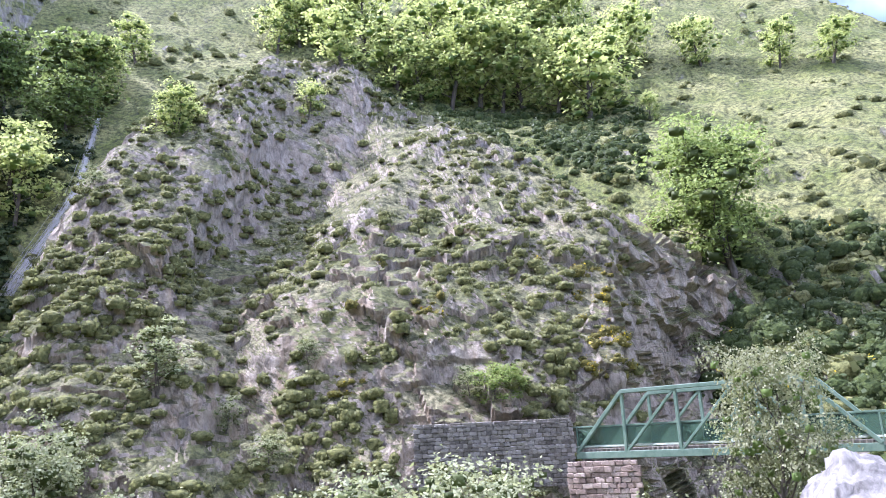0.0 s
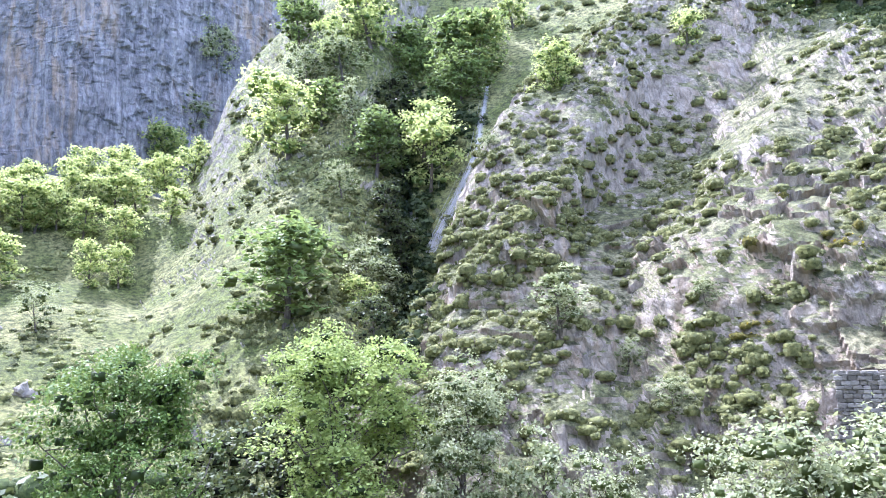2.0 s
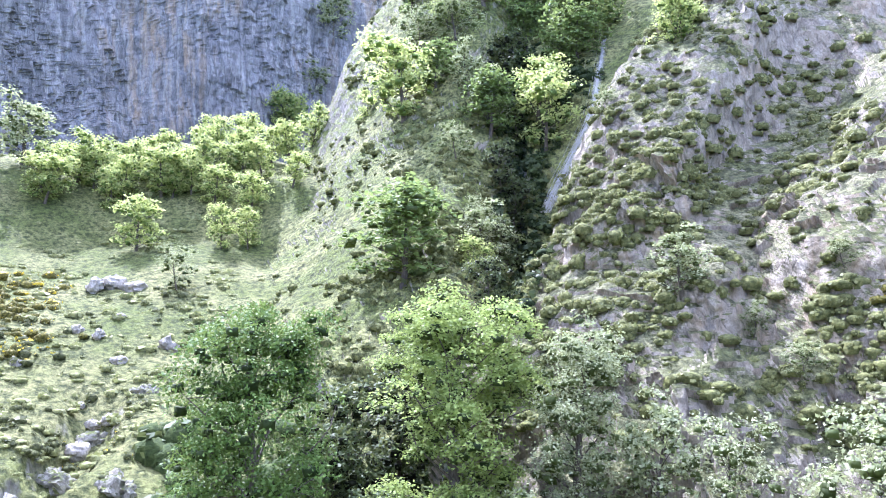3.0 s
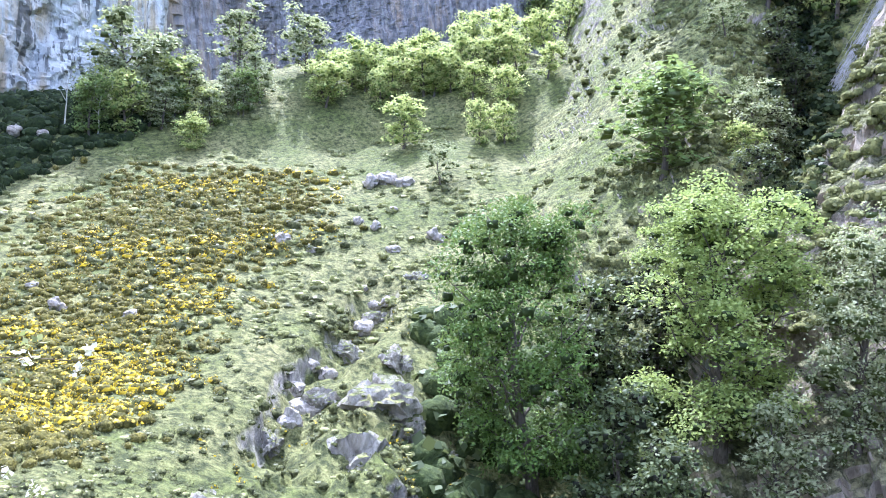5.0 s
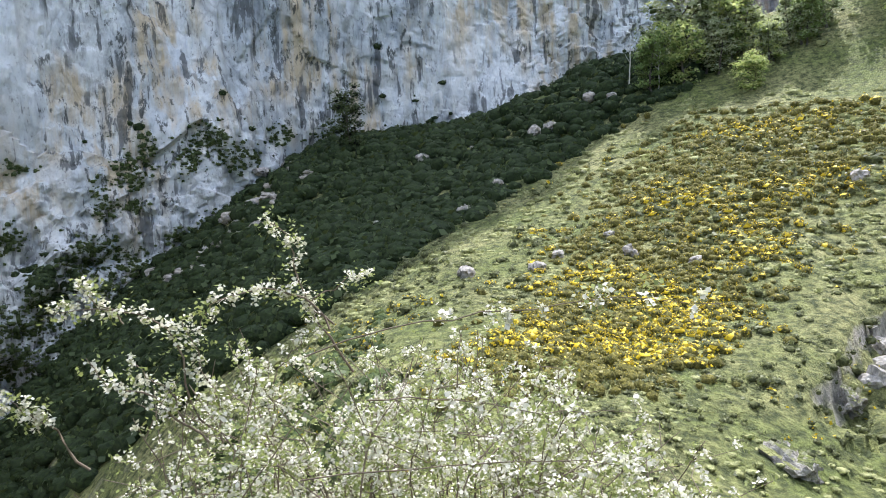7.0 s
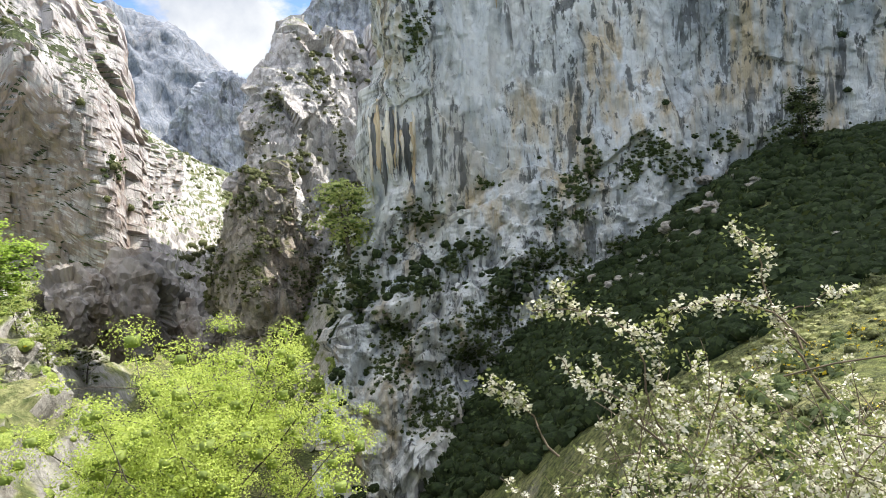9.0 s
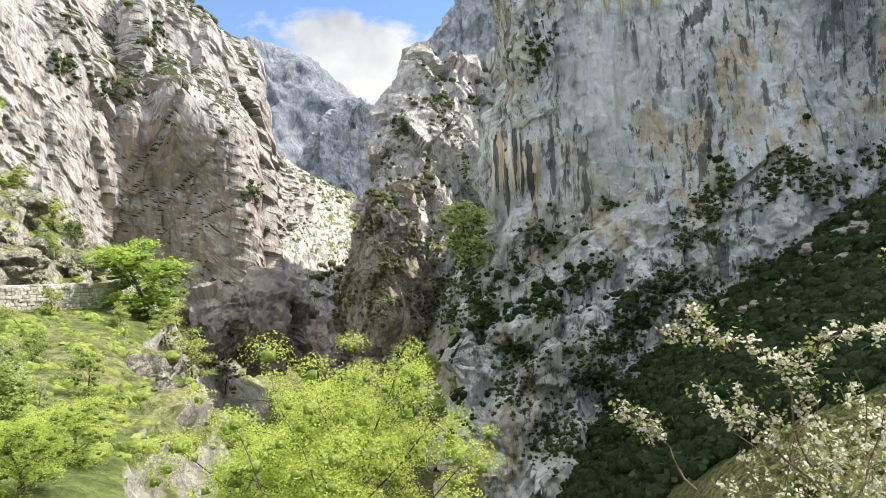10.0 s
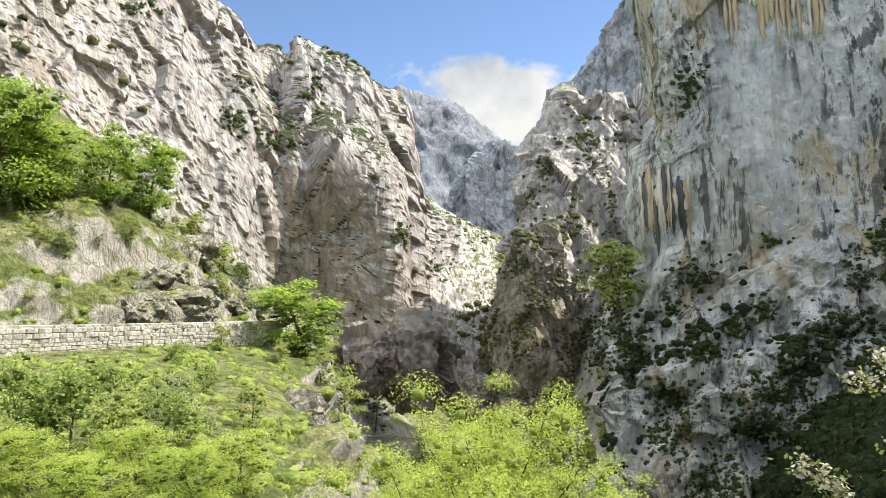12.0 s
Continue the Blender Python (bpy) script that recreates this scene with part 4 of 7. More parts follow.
CLIFF_FAR = [
    (30, [(336, 4), (328, 14), (334, 20), (340, 28), (352, 37), (380, 36), (470, 12)]),
    (46, [(312, 4), (305, 14), (310, 20), (316, 28), (326, 37), (350, 36), (450, 12)]),
    (56, [(288, 4), (278, 14), (283, 20), (288, 27), (297, 35), (322, 34), (430, 12)]),
    (64, [(250, 4), (242, 13.5), (247, 18), (251, 23), (259, 30), (285, 29), (400, 12)]),
    (72, [(212, 3), (202, 11), (206, 16), (209, 21), (215, 25.5), (240, 24), (350, 12)]),
    (79, [(178, 2), (168, 10), (171, 16), (174, 22), (180, 27), (205, 25), (300, 14)])]
CLIFF_NEAR = [
    (85, [(155, 0), (144, 8), (146, 17), (149, 29), (154, 44), (180, 38), (280, 16)]),
    (90, [(146, -2), (134, 6.5), (137, 19), (140, 33), (145, 45), (170, 39), (270, 18)]),
    (96, [(138, -4), (126, 4), (130, 17), (133, 31), (138, 43), (165, 40), (260, 18)]),
    (102, [(134, -5), (124, 4), (126, 17), (129, 31), (134, 43), (160, 40), (255, 18)]),
    (108, [(128, -6), (119, 3), (121, 16), (124, 30), (129, 44), (155, 41), (250, 18)]),
    (115, [(120, -10), (112, 0), (115, 14), (118, 28), (122, 43), (148, 40), (240, 18)]),
    (122, [(100, -18), (104, -5), (111, 10), (114, 24), (118, 39), (142, 36), (225, 16)]),
    (129, [(91, -27), (99, -10), (107, 6), (110, 21), (113, 36), (135, 33), (210, 12)]),
    (135, [(86, -37), (95, -15), (104, 2), (106, 17), (109, 33), (128, 29), (200, 8)]),
    (138, [(84, -44), (94, -19), (102, -1), (103.5, 13), (106, 28), (122, 23), (190, 5)]),
    (140, [(84, -46), (94, -19), (103, -2), (105, 12), (108, 23), (121, 18), (185, 4)]),
    (140.3, [(98, -40), (101, -17), (110, -3), (117, 10), (119, 19), (127, 17), (185, 3)]),
    (139.5, [(120, -32), (122, -14), (126, -3), (136, 9), (140, 15), (146, 14), (185, 3)]),
    (136, [(160, -22), (160, -10), (160, 0), (163, 9), (166, 13), (172, 12), (190, 2)])]
great_cliff = sheet("great_cliff", CLIFF_FAR + CLIFF_NEAR, 500, 280, relief_cliff, [M_SHADED_WING, M_CLIFF], "towering grey limestone cliff with dark and ochre water streaks", "cliff",
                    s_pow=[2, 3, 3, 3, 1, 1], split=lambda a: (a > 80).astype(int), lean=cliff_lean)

SPIRE = [
    (136, [(212, -16), (204, -9), (206, -2), (209, 5), (213, 11), (218, 13.2), (234, 8)]),
    (140, [(200, -16), (192, -9), (196, -2), (201, 5), (207, 10.5), (213, 13.4), (230, 8)]),
    (142, [(190, -16), (182, -9), (187, -2), (194, 5), (202, 10.8), (208, 14.2), (226, 8)]),
    (143.4, [(183, -16), (175, -9), (181, -2), (189, 5), (198, 10.8), (205, 13.4), (224, 8)]),
    (145.1, [(176, -16), (168, -9), (174, -2), (183, 5), (193, 10.6), (203, 14.0), (222, 7)]),
    (146.2, [(172, -16), (164, -9), (170, -2), (179, 4), (189, 9.2), (200, 12.0), (220, 6)]),
    (147.3, [(170, -16), (161, -9.5), (166, -3), (175, 2.5), (186, 7), (197, 10.2), (218, 5)]),
    (148.4, [(176, -16), (170, -10), (174, -4), (180, 1), (187, 4.6), (196, 7.8), (216, 3)]),
    (149.0, [(192, -16), (188, -10), (190, -5), (193, -1), (197, 2), (203, 4.6), (218, 1)]),
    (150.2, [(206, -16), (202, -11), (204, -7), (206, -3), (209, 0), (212, 2), (222, -2)]),
    (152.3, [(214, -16), (212, -13), (214, -10.5), (216, -8), (218, -6), (222, -4), (230, -8)])]
spire = sheet("gorge_spire", SPIRE, 190, 230, relief_crag, M_SPIRE, "jagged limestone spire with scrub on its ledges", "crag", s_pow=[2, 3, 3, 3, 2, 1])

PILLAR = [
    (144.8, [(172, -17), (169, -13), (172, -10), (174, -8), (176, -6), (185, -8)]),
    (145.8, [(166, -17), (163, -11), (165, -6), (168, -1.5), (173, 1.8), (185, -4)]),
    (146.8, [(163, -17), (158, -11), (160, -5), (164, 0), (169, 4.0), (185, -2)]),
    (148.2, [(160, -17), (156, -11), (158, -5), (160, 0), (166, 3.6), (185, -2)]),
    (149.4, [(159, -17), (155, -11), (156, -5), (159, 0), (165, 4.6), (185, -2)]),
    (150.5, [(160, -17), (157, -11), (158, -5.5), (162, -0.5), (166, 3.8), (185, -3)]),
    (151.2, [(165, -17), (162, -12), (163, -8), (165, -4), (168, -0.5), (185, -5)]),
    (152.2, [(169, -17), (167, -13.5), (168, -10), (169, -7), (172, -4.5), (185, -8)]),
    (153.4, [(176, -18), (175, -15), (176, -13), (177, -11), (179, -9), (188, -11)])]
pillar = sheet("gorge_pillar", PILLAR, 150, 190, relief_pillar, M_PILLAR, "brownish limestone pillar overgrown with scrub", "crag", s_pow=[2, 3, 3, 3, 1])
SLOPE = [
    (138.5, [(122, -15), (138, -8.5), (154, -4.0), (172, -1.0), (190, 0.5)]),
    (141.5, [(124, -15), (138, -9), (154, -4.6), (172, -1.4), (190, 0)]),
    (143.4, [(126, -15.5), (138, -10), (154, -5.6), (170, -2.8), (188, -2)]),
    (145.6, [(128, -17), (140, -12.5), (154, -8.6), (168, -6), (184, -5)]),
    (148.5, [(130, -20), (142, -16), (154, -13), (166, -11), (180, -10)])]
gorge_slope = sheet("gorge_slope", SLOPE, 90, 90, relief_turf, M_NEAR, "steep green slope between the cliff and the spire", "hill", smooth=True)

PINNACLE = [
    (134, [(430, 0), (425, 10), (432, 20), (440, 30), (450, 34), (480, 30)]),
    (138, [(430, 0), (425, 8), (432, 16), (440, 25), (450, 30), (480, 26)]),
    (140.9, [(430, 0), (425, 6), (432, 12), (440, 17), (450, 21), (480, 16)]),
    (143, [(430, 0), (425, 5), (432, 10), (440, 14), (450, 17), (480, 13)]),
    (145, [(430, 0), (425, 4), (432, 8), (440, 11), (450, 13.4), (480, 10)]),
    (147.5, [(430, -2), (425, 1), (432, 3), (440, 5), (450, 7), (480, 4)])]
pinnacle = sheet("far_pinnacle", PINNACLE, 120, 120, relief_crag, M_RIDGE, "pale limestone pinnacle rising behind the gorge, tinted bluish for haze", "mountain")

RIDGE = [
    (144, [(420, -4), (410, 0), (420, 4), (430, 7), (440, 9), (470, 6)]),
    (147.7, [(420, -4), (410, 0), (420, 4), (430, 7.5), (440, 9.8), (470, 6)]),
    (150.8, [(420, -4), (410, 0), (420, 4), (430, 8), (440, 10.8), (470, 7)]),
    (152.4, [(420, -4), (410, 0), (420, 3.5), (430, 7), (440, 9.6), (470, 6)]),
    (154.5, [(420, -4), (410, 0), (420, 3), (430, 5.5), (440, 7.7), (470, 4)]),
    (157, [(420, -4), (410, -1), (420, 2), (430, 4), (440, 5.5), (470, 3)])]
ridge = sheet("gorge_ridge", RIDGE, 120, 120, relief_crag, M_RIDGE, "jagged rock ridge closing the gorge, tinted bluish for haze", "mountain")

MOUNTAIN = [
    (140, [(1500, -1), (1480, 3), (1560, 7), (1650, 10), (1750, 12), (2000, 8)]),
    (147.4, [(1500, -1), (1480, 3), (1560, 6), (1650, 8.5), (1750, 10.2), (2000, 7)]),
    (152, [(1500, -1), (1480, 4), (1560, 7.5), (1650, 10.5), (1750, 12.5), (2000, 9)]),
    (155, [(1500, -1), (1480, 4), (1560, 8), (1650, 11.5), (1750, 14), (2000, 10)]),
    (159.1, [(1500, -1), (1480, 4), (1560, 8), (1650, 12), (1750, 14.6), (2000, 10)]),
    (164, [(1500, -1), (1480, 4), (1560, 8), (1650, 12), (1750, 14), (2000, 10)]),
    (172, [(1500, -1), (1480, 3), (1560, 6), (1650, 9), (1750, 11), (2000, 8)])]
mountain = sheet("distant_mountain", MOUNTAIN, 170, 110, relief_far, M_FAR, "distant mountain with grassy shoulder, tinted grey-blue for haze", "mountain", smooth=True)

RAMP = [
    (147, [(190, -12), (205, -6), (240, -1), (290, 2), (340, 3.2), (380, 0)]),
    (150.2, [(185, -12), (205, -5), (240, -1), (290, 2), (340, 3.8), (380, 1)]),
    (153, [(180, -12), (200, -4), (235, 0), (285, 3), (340, 5), (380, 2)]),
    (156, [(175, -10), (195, -2), (230, 2), (280, 5), (335, 6.8), (380, 4)]),
    (158.5, [(170, -10), (190, -1), (225, 3), (275, 6), (330, 8.2), (380, 5)]),
    (162, [(170, -10), (190, -1), (225, 4), (275, 7), (330, 9), (380, 6)])]
ramp = sheet("grassy_ramp", RAMP, 150, 130, relief_bluff, M_SPIRE, "steep grassy ramp with bare rock ribs in the gorge", "hill")

LEFT_WALL = [
    (154.5, [(240, -6), (240, -3), (245, 0), (250, 2), (255, 4), (262, 5), (280, 3)]),
    (156.6, [(206, -8), (204, -4), (208, 0), (214, 3), (219, 5), (228, 6.4), (254, 3)]),
    (157.8, [(190, -9), (184, -4), (187, 1), (192, 5), (198, 8), (208, 11.0), (250, 6)]),
    (158.9, [(180, -9), (174, -3), (176, 3), (180, 8), (190, 11), (202, 14.0), (250, 9)]),
    (160.2, [(175, -9), (171, -2), (170, 4), (169, 9), (182, 12), (196, 15.4), (250, 10)]),
    (162.4, [(174, -9), (172, -1), (170, 5), (165, 10), (178, 13.6), (190, 17.6), (250, 12)]),
    (164.2, [(174, -9), (172, -1), (170, 5), (164, 11.6), (176, 14.5), (186, 18.2), (250, 13)]),
    (166.0, [(174, -9), (171, -1), (168, 5), (165, 9.4), (177, 15), (184, 19.8), (250, 14)]),
    (167.0, [(174, -8), (171, 0), (167, 5), (163, 10), (184, 14), (196, 18.0), (250, 14)]),
    (168.2, [(172, -8), (168, 0), (163, 5.5), (167, 10), (188, 14.5), (197, 19.0), (250, 14)]),
    (169.4, [(166, -8), (158, 0.5), (158, 6), (166, 12), (184, 15.5), (194, 18.8), (250, 14)]),
    (171.0, [(160, -8), (152, 2), (155, 8), (161, 14), (171, 18), (186, 20.4), (250, 15)]),
    (173.4, [(154, -6), (147, 4), (151, 10), (157, 16), (164, 19.5), (178, 22.2), (250, 17)]),
    (179, [(146, -4), (138, 7), (143, 14), (149, 20), (156, 25), (170, 27), (240, 19)]),
    (186, [(136, -2), (128, 10), (133, 17), (138, 23), (145, 28), (160, 30), (230, 20)]),
    (197, [(126, -2), (118, 12), (123, 19), (128, 25), (135, 30), (150, 32), (220, 22)]),
    (215, [(120, -2), (114, 12), (119, 17), (124, 22), (132, 26), (145, 26), (215, 18)])]
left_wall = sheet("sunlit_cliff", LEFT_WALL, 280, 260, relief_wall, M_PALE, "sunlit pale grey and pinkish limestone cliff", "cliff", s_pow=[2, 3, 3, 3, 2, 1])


# ------------------------------------------------------------------ building kit
ORIGIN = Vector((0, 0, 0))
LAND_OBJECTS = [ground, bluff, backslope, second, great_cliff, spire, pillar, gorge_slope, pinnacle, ridge, mountain, ramp, left_wall]
bpy.context.view_layer.update()


def meet(start, way, reach=2000.0):
    """The first place where a line meets the land."""
    best, place = reach, None
    for ob in LAND_OBJECTS:
        hit, p, _, _ = ob.ray_cast(start, way, distance=best)
        if hit and (p - start).length < best:
            best, place = (p - start).length, p
    return place


def spot(az, el):
    """The place on the land that lies at this bearing and elevation from the viewpoint."""
    p = meet(ORIGIN, bearing(az, el).normalized())
    return p if p else bearing(az, el, 60)


def drop(x, y, top=200):
    p = meet(Vector((x, y, top)), Vector((0, 0, -1)))
    return p if p else Vector((x, y, -10))


def part(name, V, F, mat, parent, label="", smooth=True):
    return mesh_object(name, V, F, [mat], None, label, "", "", parent, smooth)


def bm_part(name, bm, mat, parent, label="", smooth=False):
    me = bpy.data.meshes.new(name)
    bm.to_mesh(me)
    bm.free()
    me.materials.append(mat)
    if smooth:
        for p in me.polygons:
            p.use_smooth = True
    ob = new(name, me)
    if parent:
        ob.parent = parent
    return tagged(ob, label)


def join(chunks):
    V, F, k = [], [], 0
    for v, f in chunks:
        V.append(v)
        F.append(f + k)
        k += len(v)
    return np.concatenate(V), np.concatenate(F)


def tube(points, radii, sides=6):
    P = np.asarray(points, float)
    n = len(P)
    T = np.gradient(P, axis=0)
    T /= np.linalg.norm(T, axis=1, keepdims=True) + 1e-9
    ref = np.where(np.abs(T[:, 2:3]) > 0.9, [[1.0, 0, 0]], [[0, 0, 1.0]])
    a = np.cross(T, ref)
    a /= np.linalg.norm(a, axis=1, keepdims=True) + 1e-9
    b = np.cross(T, a)
    ang = np.linspace(0, 2 * np.pi, sides, endpoint=False)
    V = P[:, None] + (a[:, None] * np.cos(ang)[None, :, None] + b[:, None] * np.sin(ang)[None, :, None]) * np.asarray(radii)[:, None, None]
    i = np.arange(n * sides).reshape(n, sides)
    j = np.roll(i, -1, 1)
    F = np.stack([i[:-1], j[:-1], j[1:], i[1:]], -1).reshape(-1, 4)
    return V.reshape(-1, 3), F


def leaf_cards(c, size, rng, up=0.6, aspect=0.55):
    """Pointed leaves at the places c, each turned its own way."""
    n = len(c)
    nrm = rng.normal(size=(n, 3))
    nrm[:, 2] = np.abs(nrm[:, 2]) + up
    nrm /= np.linalg.norm(nrm, axis=1, keepdims=True)
    t = np.cross(nrm, rng.normal(size=(n, 3)))
    t /= np.linalg.norm(t, axis=1, keepdims=True) + 1e-9
    b = np.cross(nrm, t)
    L = (np.broadcast_to(size, n) * rng.uniform(0.6, 1.3, n))[:, None]
    V = np.stack([c - t * L * 0.5, c + b * L * aspect * 0.5 - nrm * L * 0.08, c + t * L * 0.5, c - b * L * aspect * 0.5 - nrm * L * 0.08], 1)
    return V.reshape(-1, 3), np.arange(4 * n).reshape(n, 4)


def limb(start, way, length, rng, lift=0.25, bend=0.15, n=6):
    pts, p, d = [np.array(start, float)], np.array(start, float), np.array(way, float)
    for _ in range(n - 1):
        d = d + rng.normal(scale=bend, size=3) + np.array([0, 0, lift / n])
        d /= np.linalg.norm(d)
        p = p + d * length / (n - 1)
        pts.append(p)
    return np.array(pts)


CORE = np.array([(x, y, z) for x in (-1, 1) for y in (-1, 1) for z in (-1, 1)], float) / 1.732
CORE_FACES = np.array([(0, 1, 3, 2), (4, 6, 7, 5), (0, 4, 5, 1), (2, 3, 7, 6), (0, 2, 6, 4), (1, 5, 7, 3)])


def leafy_clumps(centers, radii, leaves, size, rng, core=0.32, flat=0.8, up=0.5):
    """Clumps of foliage: leaves facing outwards on the upper shell of each, round a dark core that paints the shade
    inside.
    """
    cnt = np.maximum(6, leaves * (radii / radii.mean()) ** 2).astype(int)
    idx = np.repeat(np.arange(len(centers)), cnt)
    n = len(idx)
    d = rng.normal(size=(n, 3))
    d[:, 2] = np.where(d[:, 2] < -0.35, -d[:, 2], d[:, 2])
    d /= np.linalg.norm(d, axis=1, keepdims=True)
    lump = 1 + 0.3 * vnoise(d * 1.7 + centers[idx] * 3.1, 5)
    c = centers[idx] + d * np.array([1, 1, flat]) * (radii[idx] * lump * rng.uniform(0.3, 1.15, n) ** 0.6)[:, None]
    nrm = 0.45 * d + np.array([0, 0, up]) + rng.normal(scale=0.5, size=(n, 3))
    nrm /= np.linalg.norm(nrm, axis=1, keepdims=True)
    t = np.cross(nrm, rng.normal(size=(n, 3)))
    t /= np.linalg.norm(t, axis=1, keepdims=True) + 1e-9
    b = np.cross(nrm, t)
    L = (size * rng.uniform(0.6, 1.35, n))[:, None]
    V = np.stack([c - t * L * 0.5, c + b * L * 0.3 - nrm * L * 0.08, c + t * L * 0.5, c - b * L * 0.3 - nrm * L * 0.08], 1).reshape(-1, 3)
    F = np.arange(4 * n).reshape(n, 4)
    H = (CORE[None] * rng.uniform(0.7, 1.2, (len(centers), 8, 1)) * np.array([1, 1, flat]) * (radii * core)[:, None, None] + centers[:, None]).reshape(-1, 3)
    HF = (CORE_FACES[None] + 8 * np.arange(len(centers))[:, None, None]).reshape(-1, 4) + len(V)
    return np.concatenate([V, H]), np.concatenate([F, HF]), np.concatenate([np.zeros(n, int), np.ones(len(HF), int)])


def tree_template(name, seed, leaf, height=10.0, spread=4.2, clear=0.22, limbs=16, clumps=5, leaves=60, size=0.34, puff=0.55, top=0.5, label="", category="tree", heart=None, core=0.32):
    """A broadleaf tree, one unit of it built at its full height: trunk with limbs, and a crown of leafy clumps with gaps."""
    rng = np.random.default_rng(seed)
    root = new(name)
    trunk = limb((0, 0, -0.5), (rng.normal() * 0.06, rng.normal() * 0.06, 1), height * 0.9 + 0.5, rng, 0.1, 0.07, 9)
    r0 = 0.022 * height
    wood = [tube(trunk, np.linspace(r0 * 1.25, r0 * 0.15, 9), 7)]
    centers = []
    for i in range(limbs):
        h = clear + (0.92 - clear) * ((i + 0.5) / limbs) ** 0.9
        k = h * 8
        base = trunk[int(k)] * (1 - k % 1) + trunk[min(8, int(k) + 1)] * (k % 1)
        a = i * 2.4 + rng.normal() * 0.35
        q = (h - clear) / (1 - clear)
        reach = spread * (0.12 + 0.88 * math.sin(math.pi * min(1.0, 0.1 + 0.84 * q)) ** 0.85) * rng.uniform(0.62, 1.15)
        rise = 0.35 + 1.2 * q ** 1.5 * (0.5 + top)
        way = np.array([math.cos(a), math.sin(a), rise])
        L = limb(base, way / np.linalg.norm(way), reach * math.hypot(1, rise * 0.5), rng, 0.4, 0.13, 6)
        rad = max(0.012 * height * 0.35, r0 * 0.42 * (1 - 0.6 * q))
        wood.append(tube(L, np.linspace(rad, rad * 0.2, 6), 3))
        for j in range(clumps):
            kk = rng.uniform(0.35, 1.0) ** 0.6 * 5
            m = int(min(4, kk))
            c = L[m] + (L[m + 1] - L[m]) * min(1, kk - m)
            off = rng.normal(size=3) * np.array([1, 1, 0.85]) * spread * 0.15
            tip = c + off
            if j % 3 == 0:
                wood.append(tube(np.array([c, c + off * 0.5 + [0, 0, 0.05], tip]), [rad * 0.35, rad * 0.25, rad * 0.1], 3))
            centers.append(tip)
    centers = np.array(centers)
    radii = 2.5 * puff * spread / 4.2 * rng.uniform(0.5, 1.3, len(centers))
    part("trunk", *join(wood), M_BARK, root, "grey-brown trunk and limbs")
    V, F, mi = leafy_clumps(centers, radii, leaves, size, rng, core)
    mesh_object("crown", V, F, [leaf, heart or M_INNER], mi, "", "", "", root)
    root["full"] = float(V[:, 2].max())
    return tagged(root, label, category)


USED = {}


def stand(template, place, height, turn, group, label="", squash=1.0):
    """Stand a tree on the land; the first one uses the template itself."""
    k = height / template["full"]
    m = Matrix.Translation(place) @ Matrix.Rotation(turn, 4, "Z")
    if template.name not in USED:
        USED[template.name] = 1
        ob = template
        ob.matrix_basis = m
    else:
        ob = copy_thing(template, m)
        ob.scale = (1, 1, 1)
    ob.scale = (k * squash, k * squash, k)
    return tagged(ob, label, "", group)


# ------------------------------------------------------------------ trees
LIME_A = tree_template("tree", 1, M_LIME, 10, 4.2, 0.05, 16, 5, 24, 0.5, 0.55, label="young lime-green broadleaf tree on rough grass", heart=M_GREEN)
LIME_B = tree_template("tree", 2, M_LIME, 10, 3.7, 0.08, 15, 5, 24, 0.5, 0.55, label="slender lime-green broadleaf tree on rough grass", heart=M_GREEN)
LIME_S = tree_template("small_tree", 3, M_LIME, 6, 3.0, 0.12, 12, 5, 28, 0.33, 0.55, label="small round lime-green tree on the slope", heart=M_GREEN)
GREEN_A = tree_template("tree", 4, M_GREEN, 10, 4.2, 0.12, 16, 6, 24, 0.48, 0.55, label="dense dark green broadleaf tree")
GREEN_S = tree_template("shrub", 5, M_LEAFY, 5, 3.2, 0.05, 13, 5, 36, 0.28, 0.55, label="thick green bush on the slope", category="bush", heart=M_GREEN)
GREY_A = tree_template("tree", 6, M_GREY, 10, 3.6, 0.15, 15, 6, 24, 0.4, 0.5, label="pale grey-green tree just coming into leaf")
GREY_S = tree_template("shrub", 8, M_GREY, 5, 2.8, 0.05, 13, 5, 44, 0.17, 0.55, label="pale grey-green bush on the rocks", category="bush")
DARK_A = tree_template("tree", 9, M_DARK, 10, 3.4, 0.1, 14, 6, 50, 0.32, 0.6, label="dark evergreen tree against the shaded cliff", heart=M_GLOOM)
# this tree's leaf colour carries the shade of ravine and gully
SHADE_A = tree_template("tree", 12, M_SHADY, 10, 3.9, 0.1, 15, 5, 28, 0.44, 0.6, label="tree with leaves darkened for the shade of ravine and gully", heart=M_GLOOM)
ROAD_A = tree_template("tree", 10, M_FRESH, 10, 4.4, 0.12, 18, 6, 55, 0.34, 0.5, label="bright green broadleaf tree above the track", heart=M_GREEN)
LONE_A = tree_template("tree", 13, M_LEAFY, 10, 4.7, 0.1, 24, 6, 70, 0.3, 0.55, label="full-crowned broadleaf tree standing alone on the slope")
KINDS = {"L": (LIME_A, LIME_B), "l": (LIME_S,), "G": (GREEN_A,), "g": (GREEN_S,), "Y": (GREY_A,), "y": (GREY_S,), "D": (DARK_A,), "R": (ROAD_A,), "S": (SHADE_A,), "B": (LONE_A,)}


